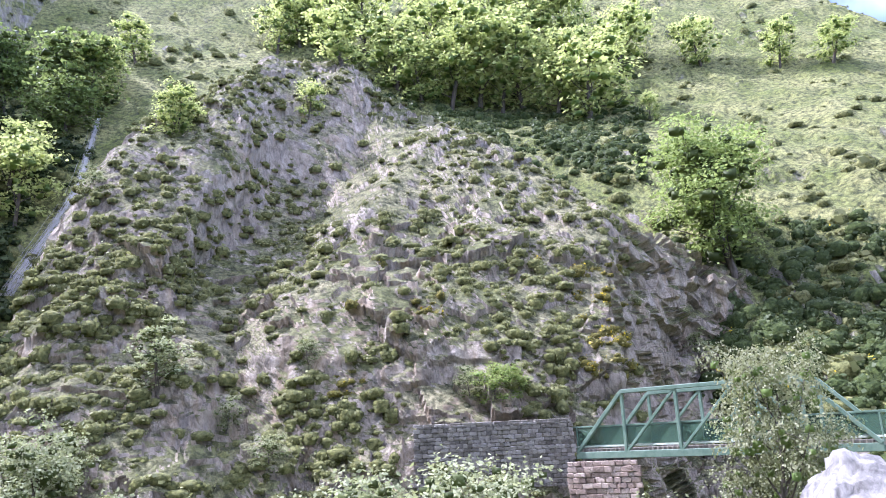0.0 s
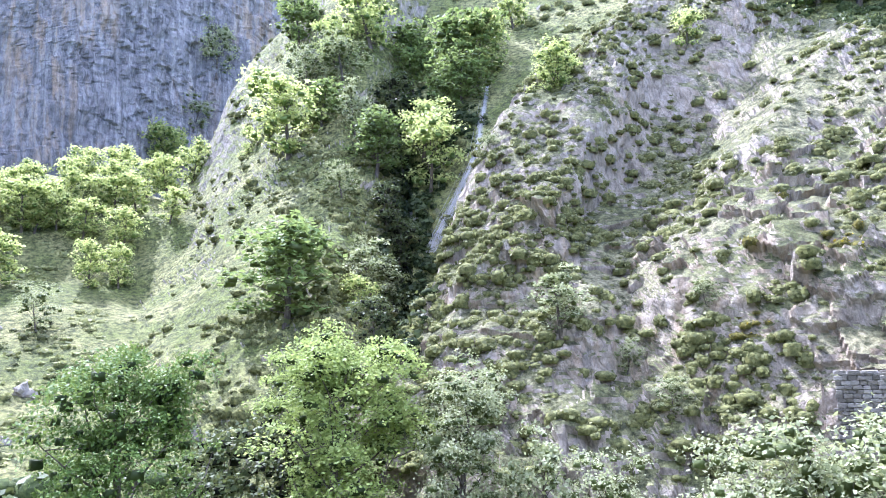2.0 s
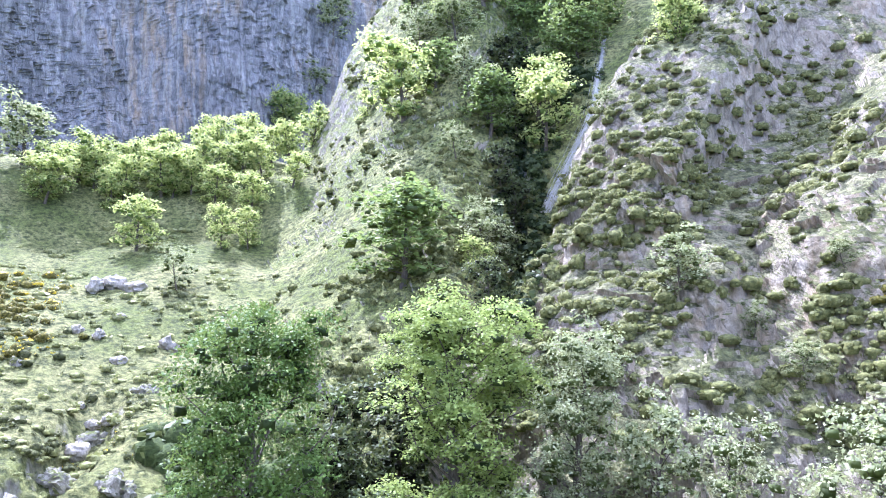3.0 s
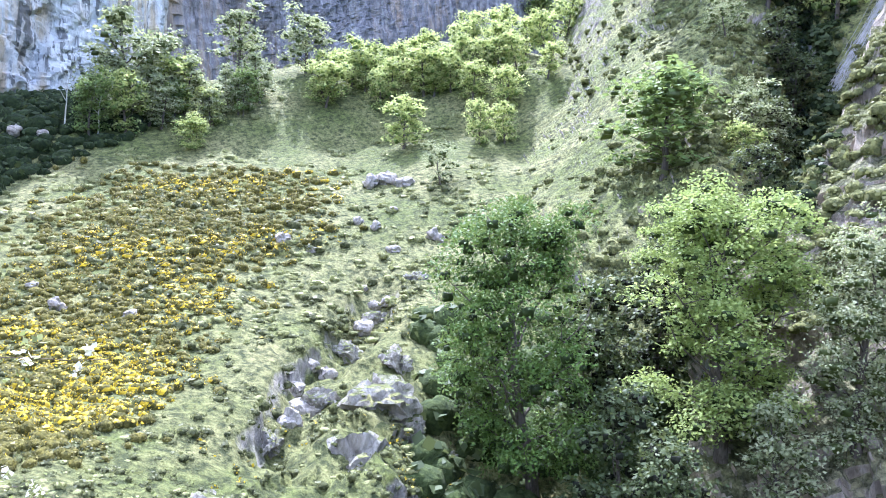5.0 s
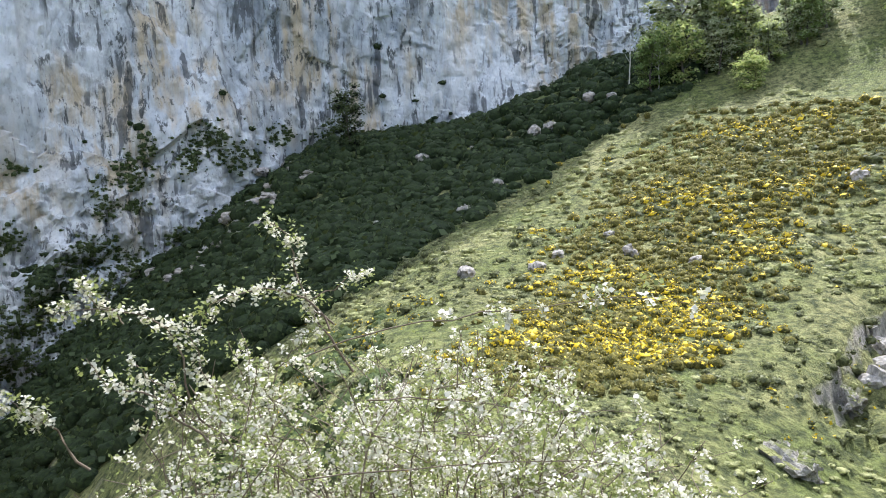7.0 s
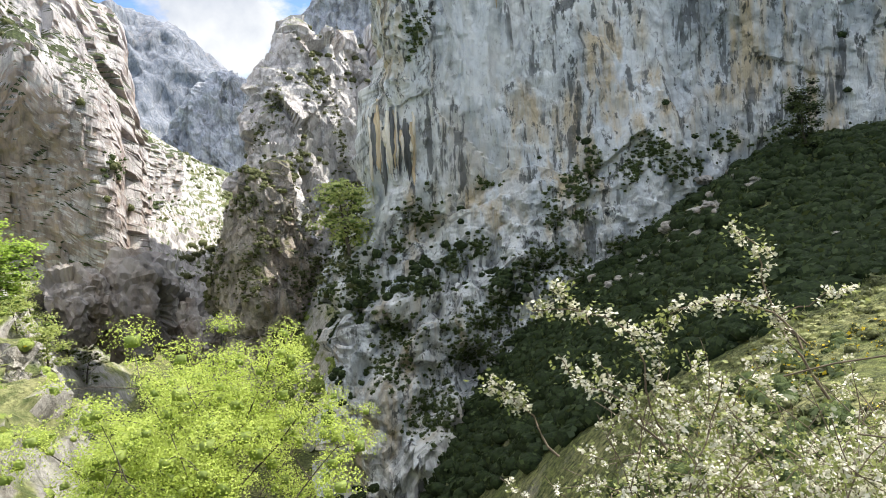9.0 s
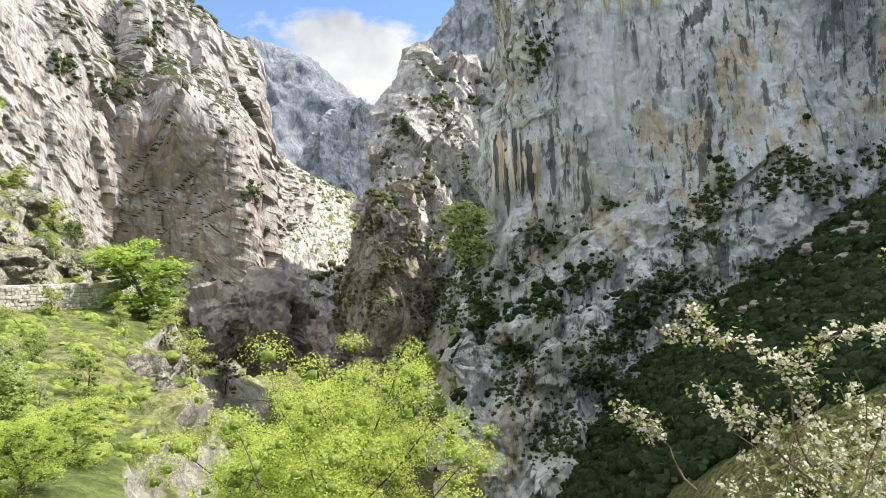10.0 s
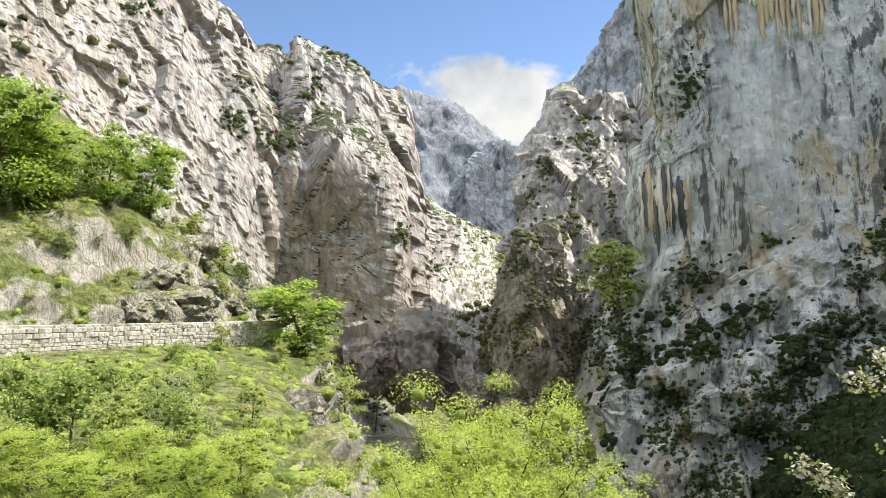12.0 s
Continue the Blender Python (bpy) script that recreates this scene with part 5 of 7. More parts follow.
def grove(rows, group, squash=1.0):
    for i, (az, el, el_top, kind) in enumerate(rows):
        p = spot(az, el)
        r = math.hypot(p.x, p.y)
        h = r * (math.tan(radians(el_top)) - math.tan(radians(el)))
        choice = KINDS[kind]
        stand(choice[i % len(choice)], p - Vector((0, 0, 0.2)), max(1.2, h * 1.04), i * 2.1 + az, group, squash=squash * (1 + 0.15 * math.sin(i * 5.1)))


BELT = [(3.2, 27.4, 33.1, "L"), (-1.3, 25.9, 31.8, "L"), (-3.7, 25.6, 32.8, "L"), (-7.5, 25.3, 30.9, "L"), (-12.8, 23.9, 30.2, "L"),
        (-15.3, 27.1, 31.9, "L"), (-21.9, 26.5, 30.2, "L"), (-27.5, 25.1, 28.1, "L"), (9.7, 30.2, 34.6, "L"), (5.8, 29.9, 34.3, "L"),
        (-7.9, 29.3, 34.1, "L"), (-12.2, 28.8, 33.1, "L"), (13.5, 29.8, 34.0, "L"), (0.5, 29.0, 34.7, "L"), (-5.4, 29.1, 34.7, "L"), (-31, 24.5, 27.2, "L"), (1.2, 26.4, 31.4, "L"), (-10.2, 24.6, 30.4, "L"), (-5.6, 25.2, 31.0, "L"), (8.0, 29.2, 33.4, "L"), (11.6, 30.4, 34.2, "L")]
grove(BELT, "trees along the hillside", 1.3)
ON_BLUFF = [(21.3, 23.2, 27.3, "l"), (10.9, 25.2, 28.3, "l"), (-17.5, 23.3, 25.6, "l"), (24.5, 27.9, 30.7, "L"), (28.6, 23.5, 29.2, "G"),
            (26.3, 26.2, 29.3, "Y"), (-22.2, 11.2, 23.2, "B"), (-18.8, 4.7, 7.7, "Y"), (27.4, -2.6, 2.9, "Y"), (21.5, 4.7, 10.0, "Y"),
            (10.6, 6.4, 8.7, "y"), (16.7, 1.8, 4.6, "y"), (31.6, 15.8, 22.7, "l"), (27.0, 18.6, 20.6, "y"), (13.4, -1.2, 1.7, "y"), (-3.4, 3.2, 6.4, "g"), (-1.6, 3.6, 6.2, "y"), (-5.4, 3.4, 5.6, "g")]
grove(ON_BLUFF, "small trees on the bluff", 1.25)
ON_SECOND = [(43.0, 18.0, 24.3, "L"), (37.7, 19.9, 24.1, "Y"), (36.1, 17.8, 22.1, "Y"), (32.2, 18.2, 22.5, "L"), (42.8, 5.1, 13.6, "G"),
             (36.4, 6.7, 12.0, "Y"), (36.8, 5.4, 9.4, "L"), (48.9, 23.5, 27.8, "Y"), (50.4, 19.6, 22.1, "y"), (38.8, 24.1, 27.4, "y"),
             (33.1, 24.2, 28.2, "G"), (27.5, 24.0, 28.5, "L"), (21.4, 23.2, 26.8, "L"), (41.5, 23.2, 26.8, "y"), (30.3, 21.6, 24.9, "G"), (28.9, 22.4, 26.1, "G")]
grove(ON_SECOND, "trees on the second hill", 1.3)
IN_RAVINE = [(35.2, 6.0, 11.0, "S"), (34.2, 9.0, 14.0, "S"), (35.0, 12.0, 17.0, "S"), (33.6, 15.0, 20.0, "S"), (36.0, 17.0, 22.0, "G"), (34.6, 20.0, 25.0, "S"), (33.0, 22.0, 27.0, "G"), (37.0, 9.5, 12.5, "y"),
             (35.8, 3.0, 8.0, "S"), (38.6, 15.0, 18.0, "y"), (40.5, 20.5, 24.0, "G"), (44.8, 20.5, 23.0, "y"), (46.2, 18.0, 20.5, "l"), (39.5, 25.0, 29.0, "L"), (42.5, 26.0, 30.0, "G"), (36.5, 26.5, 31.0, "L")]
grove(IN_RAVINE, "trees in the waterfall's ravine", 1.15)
ON_MEADOW = [(64.2, 12.1, 14.6, "L"), (60.5, 12.7, 15.9, "L"), (57.2, 14.3, 17.6, "L"), (54.8, 14.6, 17.9, "L"), (52.3, 15.8, 19.8, "L"), (62.6, 6.9, 11.2, "L"),
             (56.7, 7.5, 11.0, "L"), (54.7, 7.6, 10.8, "L"), (59.5, 4.3, 7.9, "y"), (68.8, 10.2, 13.2, "L"), (65.5, 11.3, 14.4, "L"), (63.0, 11.9, 15.0, "L")]
grove(ON_MEADOW, "trees at the head of the meadow", 1.15)
MEADOW_HEAD = [(58.7, 12.2, 15.7, "L"), (56.0, 13.1, 16.7, "L"), (52.1, 15.0, 19.7, "L"), (51.6, 12.5, 15.2, "L"), (54.6, 10.2, 13.4, "L"), (60.4, 11.0, 13.9, "L"),
               (80.8, 8.5, 14.7, "Y"), (79.1, 8.3, 13.5, "Y"), (75.2, 11.0, 16.8, "Y"), (70.2, 12.0, 17.3, "Y"), (82.5, 8.3, 16.2, "Y"), (76.9, 7.8, 10.7, "L"),
               (78.3, 6.1, 8.8, "l"), (75.1, 9.2, 11.7, "l"), (66.8, 11.4, 15.1, "L"), (57.3, 10.7, 13.7, "L")]
edge_rng = random.Random(21)
for k in range(16):
    a = 50 + 19 * (k + edge_rng.random()) / 16
    foot = 15.0 - (a - 52) * 0.3 + edge_rng.uniform(-1.6, 0.8)
    MEADOW_HEAD.append((a, foot, foot + edge_rng.uniform(2.4, 3.8), "L"))
for k in range(10):
    a = 73.5 + 10 * (k + edge_rng.random()) / 10
    foot = 9.6 - (a - 74) * 0.2 + edge_rng.uniform(-1.0, 1.2)
    MEADOW_HEAD.append((a, foot, foot + edge_rng.uniform(2.4, 4.5), edge_rng.choice("LYGY")))
grove(MEADOW_HEAD, "trees at the head of the meadow", 1.15)
CLIFF_FOOT = [(108.1, 3.2, 8.1, "D"), (85.3, 6.3, 10.5, "G"), (82.9, 6.8, 11.6, "L"), (80.6, 7.3, 10.9, "Y"), (78.3, 6.0, 8.9, "l"), (84.4, 7.6, 12.9, "Y"),
              (81.4, 7.4, 11.9, "Y"), (77.2, 7.6, 10.9, "Y"), (75.2, 8.8, 11.9, "Y")]
grove(CLIFF_FOOT, "trees at the foot of the cliff", 1.15)
BY_TRACK = [(185.9, 6.7, 15.9, "R"), (180.1, 7.2, 13.1, "R"), (177.3, 6.2, 12.4, "R"), (183.3, 7.7, 12.2, "R"), (184.7, 7.3, 13.4, "R"),
            (142.0, -2.6, 3.2, "L"), (164.3, -5.6, -2.9, "l"), (162.9, -7.0, -3.4, "y"), (170.9, 0.9, 3.0, "G"), (172.2, 2.2, 4.8, "l"), (174.0, 4.4, 6.9, "l"),
            (182.6, -9.8, -2.5, "g"), (185.6, -9.0, -1.9, "g"), (179.5, -9.4, -5.2, "g"), (175.6, -8.2, -6.4, "y"), (165.2, -6.5, -3.5, "l"), (163.6, -9, -5, "l"), (164.9, -4.9, -2.4, "l"), (162.4, -8.5, -5.5, "l"), (161.4, -10.5, -7.5, "y")]
grove(BY_TRACK, "trees and bushes beside the track", 1.15)
p = spot(166.6, -4.4)
stand(ROAD_A, p, 4.6, 2.0, "", "fresh green tree at the end of the parapet", 1.75)

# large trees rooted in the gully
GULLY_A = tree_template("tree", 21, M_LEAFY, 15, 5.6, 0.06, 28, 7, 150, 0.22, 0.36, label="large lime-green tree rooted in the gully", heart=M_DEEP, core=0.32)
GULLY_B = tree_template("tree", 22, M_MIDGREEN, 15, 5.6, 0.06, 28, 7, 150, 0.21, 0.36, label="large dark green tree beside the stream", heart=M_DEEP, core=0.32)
GULLY_C = tree_template("tree", 23, M_GREY, 13, 3.2, 0.05, 24, 8, 70, 0.2, 0.6, label="tall pale-leaved tree at the gully's edge")
for template, az, r, el_top, el_base, wide in ((GULLY_A, 38.0, 37, 6.3, -17, 1.15), (GULLY_B, 51.5, 38, 4.0, -19, 0.95), (GULLY_C, 29.3, 36, 3.7, -17, 1.0)):
    q = bearing(az, 0, r)
    g = drop(q.x, q.y, r * math.tan(radians(el_base)) + 6)
    stand(template, g, r * math.tan(radians(el_top)) - g.z, az, "gully trees", squash=wide)
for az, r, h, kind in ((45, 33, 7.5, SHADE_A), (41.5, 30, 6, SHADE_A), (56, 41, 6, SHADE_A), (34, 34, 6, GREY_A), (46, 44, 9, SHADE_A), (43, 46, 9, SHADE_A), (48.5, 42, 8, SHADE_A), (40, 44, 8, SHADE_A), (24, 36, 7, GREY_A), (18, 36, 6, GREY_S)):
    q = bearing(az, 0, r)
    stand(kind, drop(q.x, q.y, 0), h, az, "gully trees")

# the grey-leaved tree before the bridge and the hedge of pale scrub by the wall
BRIDGE_TREE = tree_template("tree", 24, M_SILVER, 9, 2.9, 0.12, 22, 7, 130, 0.12, 0.42, label="pale silvery tree growing before the green bridge", heart=M_GREEN, core=0.25)
q = bearing(-22.4, 0, 31)
stand(BRIDGE_TREE, drop(q.x, q.y, 0), 31 * math.tan(radians(6.9)) - drop(q.x, q.y, 0).z, 0.4, "", "pale silvery tree growing before the green bridge", 0.72)
for az, r, el in ((5, 32, -0.8), (2, 32.5, -0.2), (-1, 33, 0.1), (-4, 33, -1.6), (-16, 36, -3.4), (-26, 29, -3.2), (8, 33, -2)):
    q = bearing(az, 0, r)
    g = drop(q.x, q.y, 0)
    stand(GREY_S, g, max(2.0, r * math.tan(radians(el)) - g.z), az * 3, "pale bushes below the wall")

bank = random.Random(11)
for k in range(24):
    p = spot(bank.uniform(166, 190), bank.uniform(-11.5, -3.6))
    kind = bank.choice((LIME_S, GREEN_S, GREY_S, LIME_S, GREEN_S))
    stand(kind, p - Vector((0, 0, 0.15)), bank.uniform(0.7, 2.2), k * 1.9, "bushes on the bank below the track")
for k in range(34):
    p = spot(bank.uniform(172, 190), bank.uniform(-0.5, 8.0))
    stand(bank.choice((LIME_S, GREY_S, GREEN_S)), p - Vector((0, 0, 0.15)), bank.uniform(0.7, 1.9), k * 1.9, "bushes above the track")
# bright bushes below the viewpoint
FRESH_S = tree_template("bush", 31, M_SPRING, 4, 2.6, 0.02, 18, 7, 125, 0.088, 0.42, heart=M_GREEN, label="bright lime-green bush below the viewpoint", category="bush")
for az, r, el in ((178.4, 15, -8.2), (185.0, 15, -9.1), (171.5, 15, -9.8), (192, 14, -8), (181.5, 12, -12), (174.5, 12.5, -12.5)):
    q = bearing(az, 0, r)
    g = drop(q.x, q.y, 3)
    stand(FRESH_S, g, max(1.2, r * math.tan(radians(el)) - g.z), az * 1.7, "bright bushes below the viewpoint", squash=1.5)

SPRING = tree_template("foreground_tree", 41, M_SPRING, 6.5, 3.4, 0.25, 40, 10, 250, 0.052, 0.22, 0.3, heart=M_LEAFY, core=0.34, label="spreading tree in fresh lime-green leaf below the viewpoint")
q = bearing(155.5, 0, 9.6)
g = drop(q.x, q.y, 3)
stand(SPRING, g, 9.6 * math.tan(radians(-5.9)) - g.z, 0.9, "")


# ------------------------------------------------------------------ scrub, gorse and tussocks
def cushion(rng, cards, lift=0.75, card=0.42, dome=1.0):
    """One rounded cushion plant of unit radius: a domed core under a coat of leaf sprays."""
    th, ph = rng.uniform(0, 2 * np.pi, cards), np.arccos(rng.uniform(-0.45, 1, cards))
    d = np.stack([np.cos(th) * np.sin(ph), np.sin(th) * np.sin(ph), np.cos(ph) * lift], 1)
    nrm = d + rng.normal(scale=0.35, size=d.shape)
    nrm /= np.linalg.norm(nrm, axis=1, keepdims=True)
    t = np.cross(nrm, rng.normal(size=d.shape))
    t /= np.linalg.norm(t, axis=1, keepdims=True) + 1e-9
    b = np.cross(nrm, t)
    L = card * rng.uniform(0.6, 1.3, (cards, 1))
    c = d * rng.uniform(0.78, 1.08, (cards, 1))
    V = np.stack([c - t * L * 0.5, c + b * L * 0.4 - nrm * L * 0.1, c + t * L * 0.5, c - b * L * 0.4 - nrm * L * 0.1], 1).reshape(-1, 3)
    F = np.arange(4 * cards).reshape(cards, 4)
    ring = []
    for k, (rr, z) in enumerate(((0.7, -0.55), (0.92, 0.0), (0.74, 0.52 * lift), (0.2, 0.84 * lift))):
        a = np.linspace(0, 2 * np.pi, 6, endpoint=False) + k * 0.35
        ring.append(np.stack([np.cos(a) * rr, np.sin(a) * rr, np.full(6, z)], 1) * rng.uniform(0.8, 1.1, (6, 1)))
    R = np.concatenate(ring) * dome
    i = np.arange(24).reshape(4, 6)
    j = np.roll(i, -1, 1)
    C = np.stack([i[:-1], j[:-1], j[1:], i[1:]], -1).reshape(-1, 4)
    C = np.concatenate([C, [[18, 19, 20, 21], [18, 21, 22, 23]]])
    return np.concatenate([V, R]), np.concatenate([F, C + len(V)]), len(F)


def scatter(name, points, sizes, mats, cards, label, category, flower=0.0, seed=1, lift=0.75, card=0.42, jitter=0.0, dome=1.0):
    """Many cushions as one object of stuff; flower: the share of sprays that bloom."""
    rng = np.random.default_rng(seed)
    kinds = [cushion(rng, cards, lift, card, dome) for _ in range(5)]
    points = points + rng.normal(scale=1.0, size=points.shape) * np.array([jitter, jitter, jitter * 0.15])
    Vs, Fs, Ms, k = [], [], [], 0
    pick = rng.integers(0, 5, len(points))
    flower = np.broadcast_to(flower, len(points))
    for t in range(5):
        sel = np.where(pick == t)[0]
        if not len(sel):
            continue
        V, F, nl = kinds[t]
        a = rng.uniform(0, 2 * np.pi, len(sel))
        c, s = np.cos(a), np.sin(a)
        sc = sizes[sel][:, None]
        X = (V[None, :, 0] * c[:, None] - V[None, :, 1] * s[:, None]) * sc * rng.uniform(0.8, 1.25, (len(sel), 1))
        Y = (V[None, :, 0] * s[:, None] + V[None, :, 1] * c[:, None]) * sc * rng.uniform(0.8, 1.25, (len(sel), 1))
        Z = V[None, :, 2] * sc * rng.uniform(0.7, 1.2, (len(sel), 1))
        W = np.stack([X, Y, Z], -1) + points[sel][:, None]
        Vs.append(W.reshape(-1, 3))
        Fs.append((F[None] + (np.arange(len(sel)) * len(V))[:, None, None]).reshape(-1, 4) + k)
        k += len(sel) * len(V)
        mi = np.full((len(sel), len(F)), 2, int)
        high = np.clip(V[F[:nl]].mean(1)[:, 2] / lift * 1.6 + 0.15, 0, 1)
        mi[:, :nl] = rng.uniform(size=(len(sel), nl)) < flower[sel][:, None] * high
        top = V[F[nl:]].mean(1)[:, 2] > 0.1
        mi[:, nl:] = np.where((flower[sel] > 0.6)[:, None] & top[None] & (rng.uniform(size=(len(sel), len(top))) < 0.25), 1, 2)
        Ms.append(mi.ravel())
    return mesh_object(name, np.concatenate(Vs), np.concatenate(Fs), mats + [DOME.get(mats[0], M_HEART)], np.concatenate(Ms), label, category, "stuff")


def field(name):
    V, n = LAND[name]
    az = np.degrees(np.arctan2(-V[:, 0], V[:, 1]))
    az = np.where(az < -90, az + 360, az)
    r = np.hypot(V[:, 0], V[:, 1])
    el = np.degrees(np.arctan2(V[:, 2], r))
    return V, n, az, r, el


def pick(mask, weight, count, rng):
    w = np.where(mask, weight, 0.0)
    w = w / w.sum()
    return rng.choice(len(w), size=count, replace=False, p=w)


rng = np.random.default_rng(77)
V, n, az, r, el = field("rocky_bluff")
patch = fbm(V / 7, 3, 91)
m = (az > -15) & (az < 36) & (el > -6) & (n[:, 2] > 0.05)
i = pick(m, np.clip(0.45 + patch, 0.05, 1) * r ** 0.5 * np.where((az > 9) & (el > 8), 1.7, 1.0), 4300, rng)
yel = ((el[i] > 4) & (el[i] < 14) & (az[i] > -14) & (az[i] < 10)) * np.clip(fbm(V[i] / 5, 2, 93) * 2.2 - 0.1, 0, 0.8)
girth = 0.22 + 0.62 * rng.uniform(size=len(i)) ** 1.6
gold = yel > 0.15
scatter("bluff_scrub", V[i[~gold]] - np.array([0, 0, 0.08]), girth[~gold], [M_SCRUB, M_YELLOW], 16, "olive-green scrub and heath cushions on the bluff", "scrub", 0.0, 3, 0.6, 0.34, 0.12, 0.9)
scatter("bluff_gorse", V[i[gold]] - np.array([0, 0, 0.08]), girth[gold], [M_GORSE, M_YELLOW], 30, "gorse cushions in yellow flower on the bluff", "gorse", np.clip(yel[gold] * 1.1, 0.2, 0.55), 4, 0.65, 0.25, 0.12, 0.88)
for land, count, seed, lo, hi in (("wooded_hillside", 1300, 5, 0.3, 1.4), ("second_hill", 1700, 6, 0.25, 1.0)):
    V, n, az, r, el = field(land)
    patch = fbm(V / 9, 3, 95)
    i = pick((az > -36) & (az < 58) & (n[:, 2] > 0.1) & (el < 33), np.clip(0.3 + patch, 0.03, 1), count, rng)
    scatter(land + "_scrub", V[i], lo + (hi - lo) * rng.uniform(size=count) ** 2, [M_SCRUB, M_YELLOW], 9, "rough green scrub and bushes on the hillside", "scrub", 0.0, seed, 0.6, 0.6)

V, n, az, r, el = field("wooded_hillside")
# the side valley's shade is put into these dark leaves
i = pick((az > -36) & (az < -12) & (el > -3) & (el < 14), np.clip(0.6 + fbm(V / 6, 2, 83), 0.05, 1), 650, rng)
scatter("shaded_scrub", V[i], rng.uniform(0.5, 1.5, len(i)), [M_SHADY, M_YELLOW], 26, "scrub coloured dark for shade in the side valley behind the bluff", "scrub", (rng.uniform(size=len(i)) < 0.06) * 0.3, 14, 0.8, 0.27, 0.0, 0.88)
# dark band that paints the shade behind the bluff's crest
i = pick((az > -17) & (az < 8) & (el > 19) & (el < 27), np.clip(0.6 + fbm(V / 6, 2, 84), 0.05, 1), 620, rng)
scatter("woodland_floor", V[i], rng.uniform(0.5, 1.4, len(i)), [M_SHADY, M_YELLOW], 18, "undergrowth coloured dark for shade beneath the hillside trees", "undergrowth", 0.0, 15, 0.8, 0.36, 0.0, 0.85)
V, n, az, r, el = field("ground")
edge = 5.7 - (az - 84.2) * 0.56  # beyond this line dark scrub stands in for the cliff's cast shadow
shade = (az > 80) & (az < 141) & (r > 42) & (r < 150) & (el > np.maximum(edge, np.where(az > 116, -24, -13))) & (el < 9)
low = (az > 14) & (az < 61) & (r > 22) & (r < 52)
# undergrowth darkened to stand in for shade under the gully trees
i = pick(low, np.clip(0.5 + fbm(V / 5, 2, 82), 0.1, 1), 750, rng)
scatter("gully_undergrowth", V[i], rng.uniform(0.6, 1.7, len(i)), [M_SHADY, M_YELLOW], 12, "undergrowth coloured dark for the shade of the gully", "undergrowth", 0.0, 19, 0.9, 0.5)
mead = (az > 55) & (az < 122) & (r > 24) & (r < 150) & (el < 13)
gx = (az - (82.0 - (el + 3) * 0.8)) / 5.5
gorse = np.exp(-gx ** 2) * (0.35 + np.clip(fbm(V / 9, 2, 96) + 0.4, 0, 1)) * np.clip((el + 17) / 4, 0, 1) * np.clip((5 - el) / 5, 0, 1)
i = pick(mead & (fbm(V / 6, 2, 97) > -0.6), gorse * r, 2300, rng)
bloom = fbm(V[i] / 6, 2, 99) * 1.6 + 0.22 + 0.5 * np.exp(-((el[i] + 9) / 3.5) ** 2) + rng.uniform(-0.3, 0.3, len(i))
bloom = np.where(bloom > 0.55 + 0.02 * (el[i] + 9), rng.uniform(0.88, 1.0, len(i)), np.where(bloom > 0.1, rng.uniform(0.0, 0.5, len(i)), 0.05))
scatter("gorse", V[i], rng.uniform(0.28, 0.62, len(i)) * np.clip(r[i] / 55, 0.9, 1.5), [M_GORSE, M_YELLOW], 26, "dark green gorse cushions with bright yellow flowers", "gorse", bloom, 8, 0.85, 0.27, 0.3, 0.85)
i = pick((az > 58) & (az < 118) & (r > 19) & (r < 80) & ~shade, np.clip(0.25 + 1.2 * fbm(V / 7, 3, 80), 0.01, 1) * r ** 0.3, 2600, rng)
scatter("heath", V[i] - np.array([0, 0, 0.05]), (0.18 + 0.42 * rng.uniform(size=len(i)) ** 1.7) * np.clip(r[i] / 45, 0.6, 1.5), [M_HEATH, M_YELLOW], 16, "dark olive heath and bracken clumps in the meadow", "heath", (fbm(V[i] / 6, 2, 79) > 0.28) * 0.45, 20, 0.7, 0.45, 0.3, 0.74)
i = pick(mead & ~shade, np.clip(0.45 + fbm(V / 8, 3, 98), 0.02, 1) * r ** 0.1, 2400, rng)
scatter("meadow_tussocks", V[i] - np.array([0, 0, 0.1]), rng.uniform(0.2, 0.55, len(i)) * np.clip(r[i] / 50, 0.5, 1.6), [M_TUSSOCK, M_YELLOW], 10, "pale green grass tussocks and low heath", "grass", 0.0, 9, 0.4, 0.7, 0.3)
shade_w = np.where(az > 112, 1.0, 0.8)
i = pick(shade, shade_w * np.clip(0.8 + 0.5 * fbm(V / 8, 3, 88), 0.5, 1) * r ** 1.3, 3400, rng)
scatter("slope_scrub", V[i], rng.uniform(0.7, 1.75, len(i)), [M_DARK, M_YELLOW], 6, "scrub coloured near black to deepen the cliff's shadow on the slope", "scrub", 0.0, 10, 0.8, 0.42, 0.4)
i = pick((az > 106) & (az < 147) & (r > 6) & (r < 46), np.clip(0.6 + fbm(V / 4, 2, 81), 0.1, 1) * r ** 0.5, 800, rng)
scatter("bramble", V[i] - np.array([0, 0, 0.1]), rng.uniform(0.25, 0.8, len(i)) * np.clip(r[i] / 25, 0.4, 1.3), [M_SHADY, M_YELLOW], 14, "dark green bramble and bracken on the slope below the viewpoint", "scrub", 0.0, 23, 0.8, 0.45, 0.2)
side = (az > 148) & (az < 192) & (r > 14) & (r < 75) & (np.abs(el + 2.4) > 0.9)
i = pick(side, np.clip(0.5 + fbm(V / 4, 3, 87), 0.05, 1) * r * (n[:, 2] > 0.7), 1800, rng)
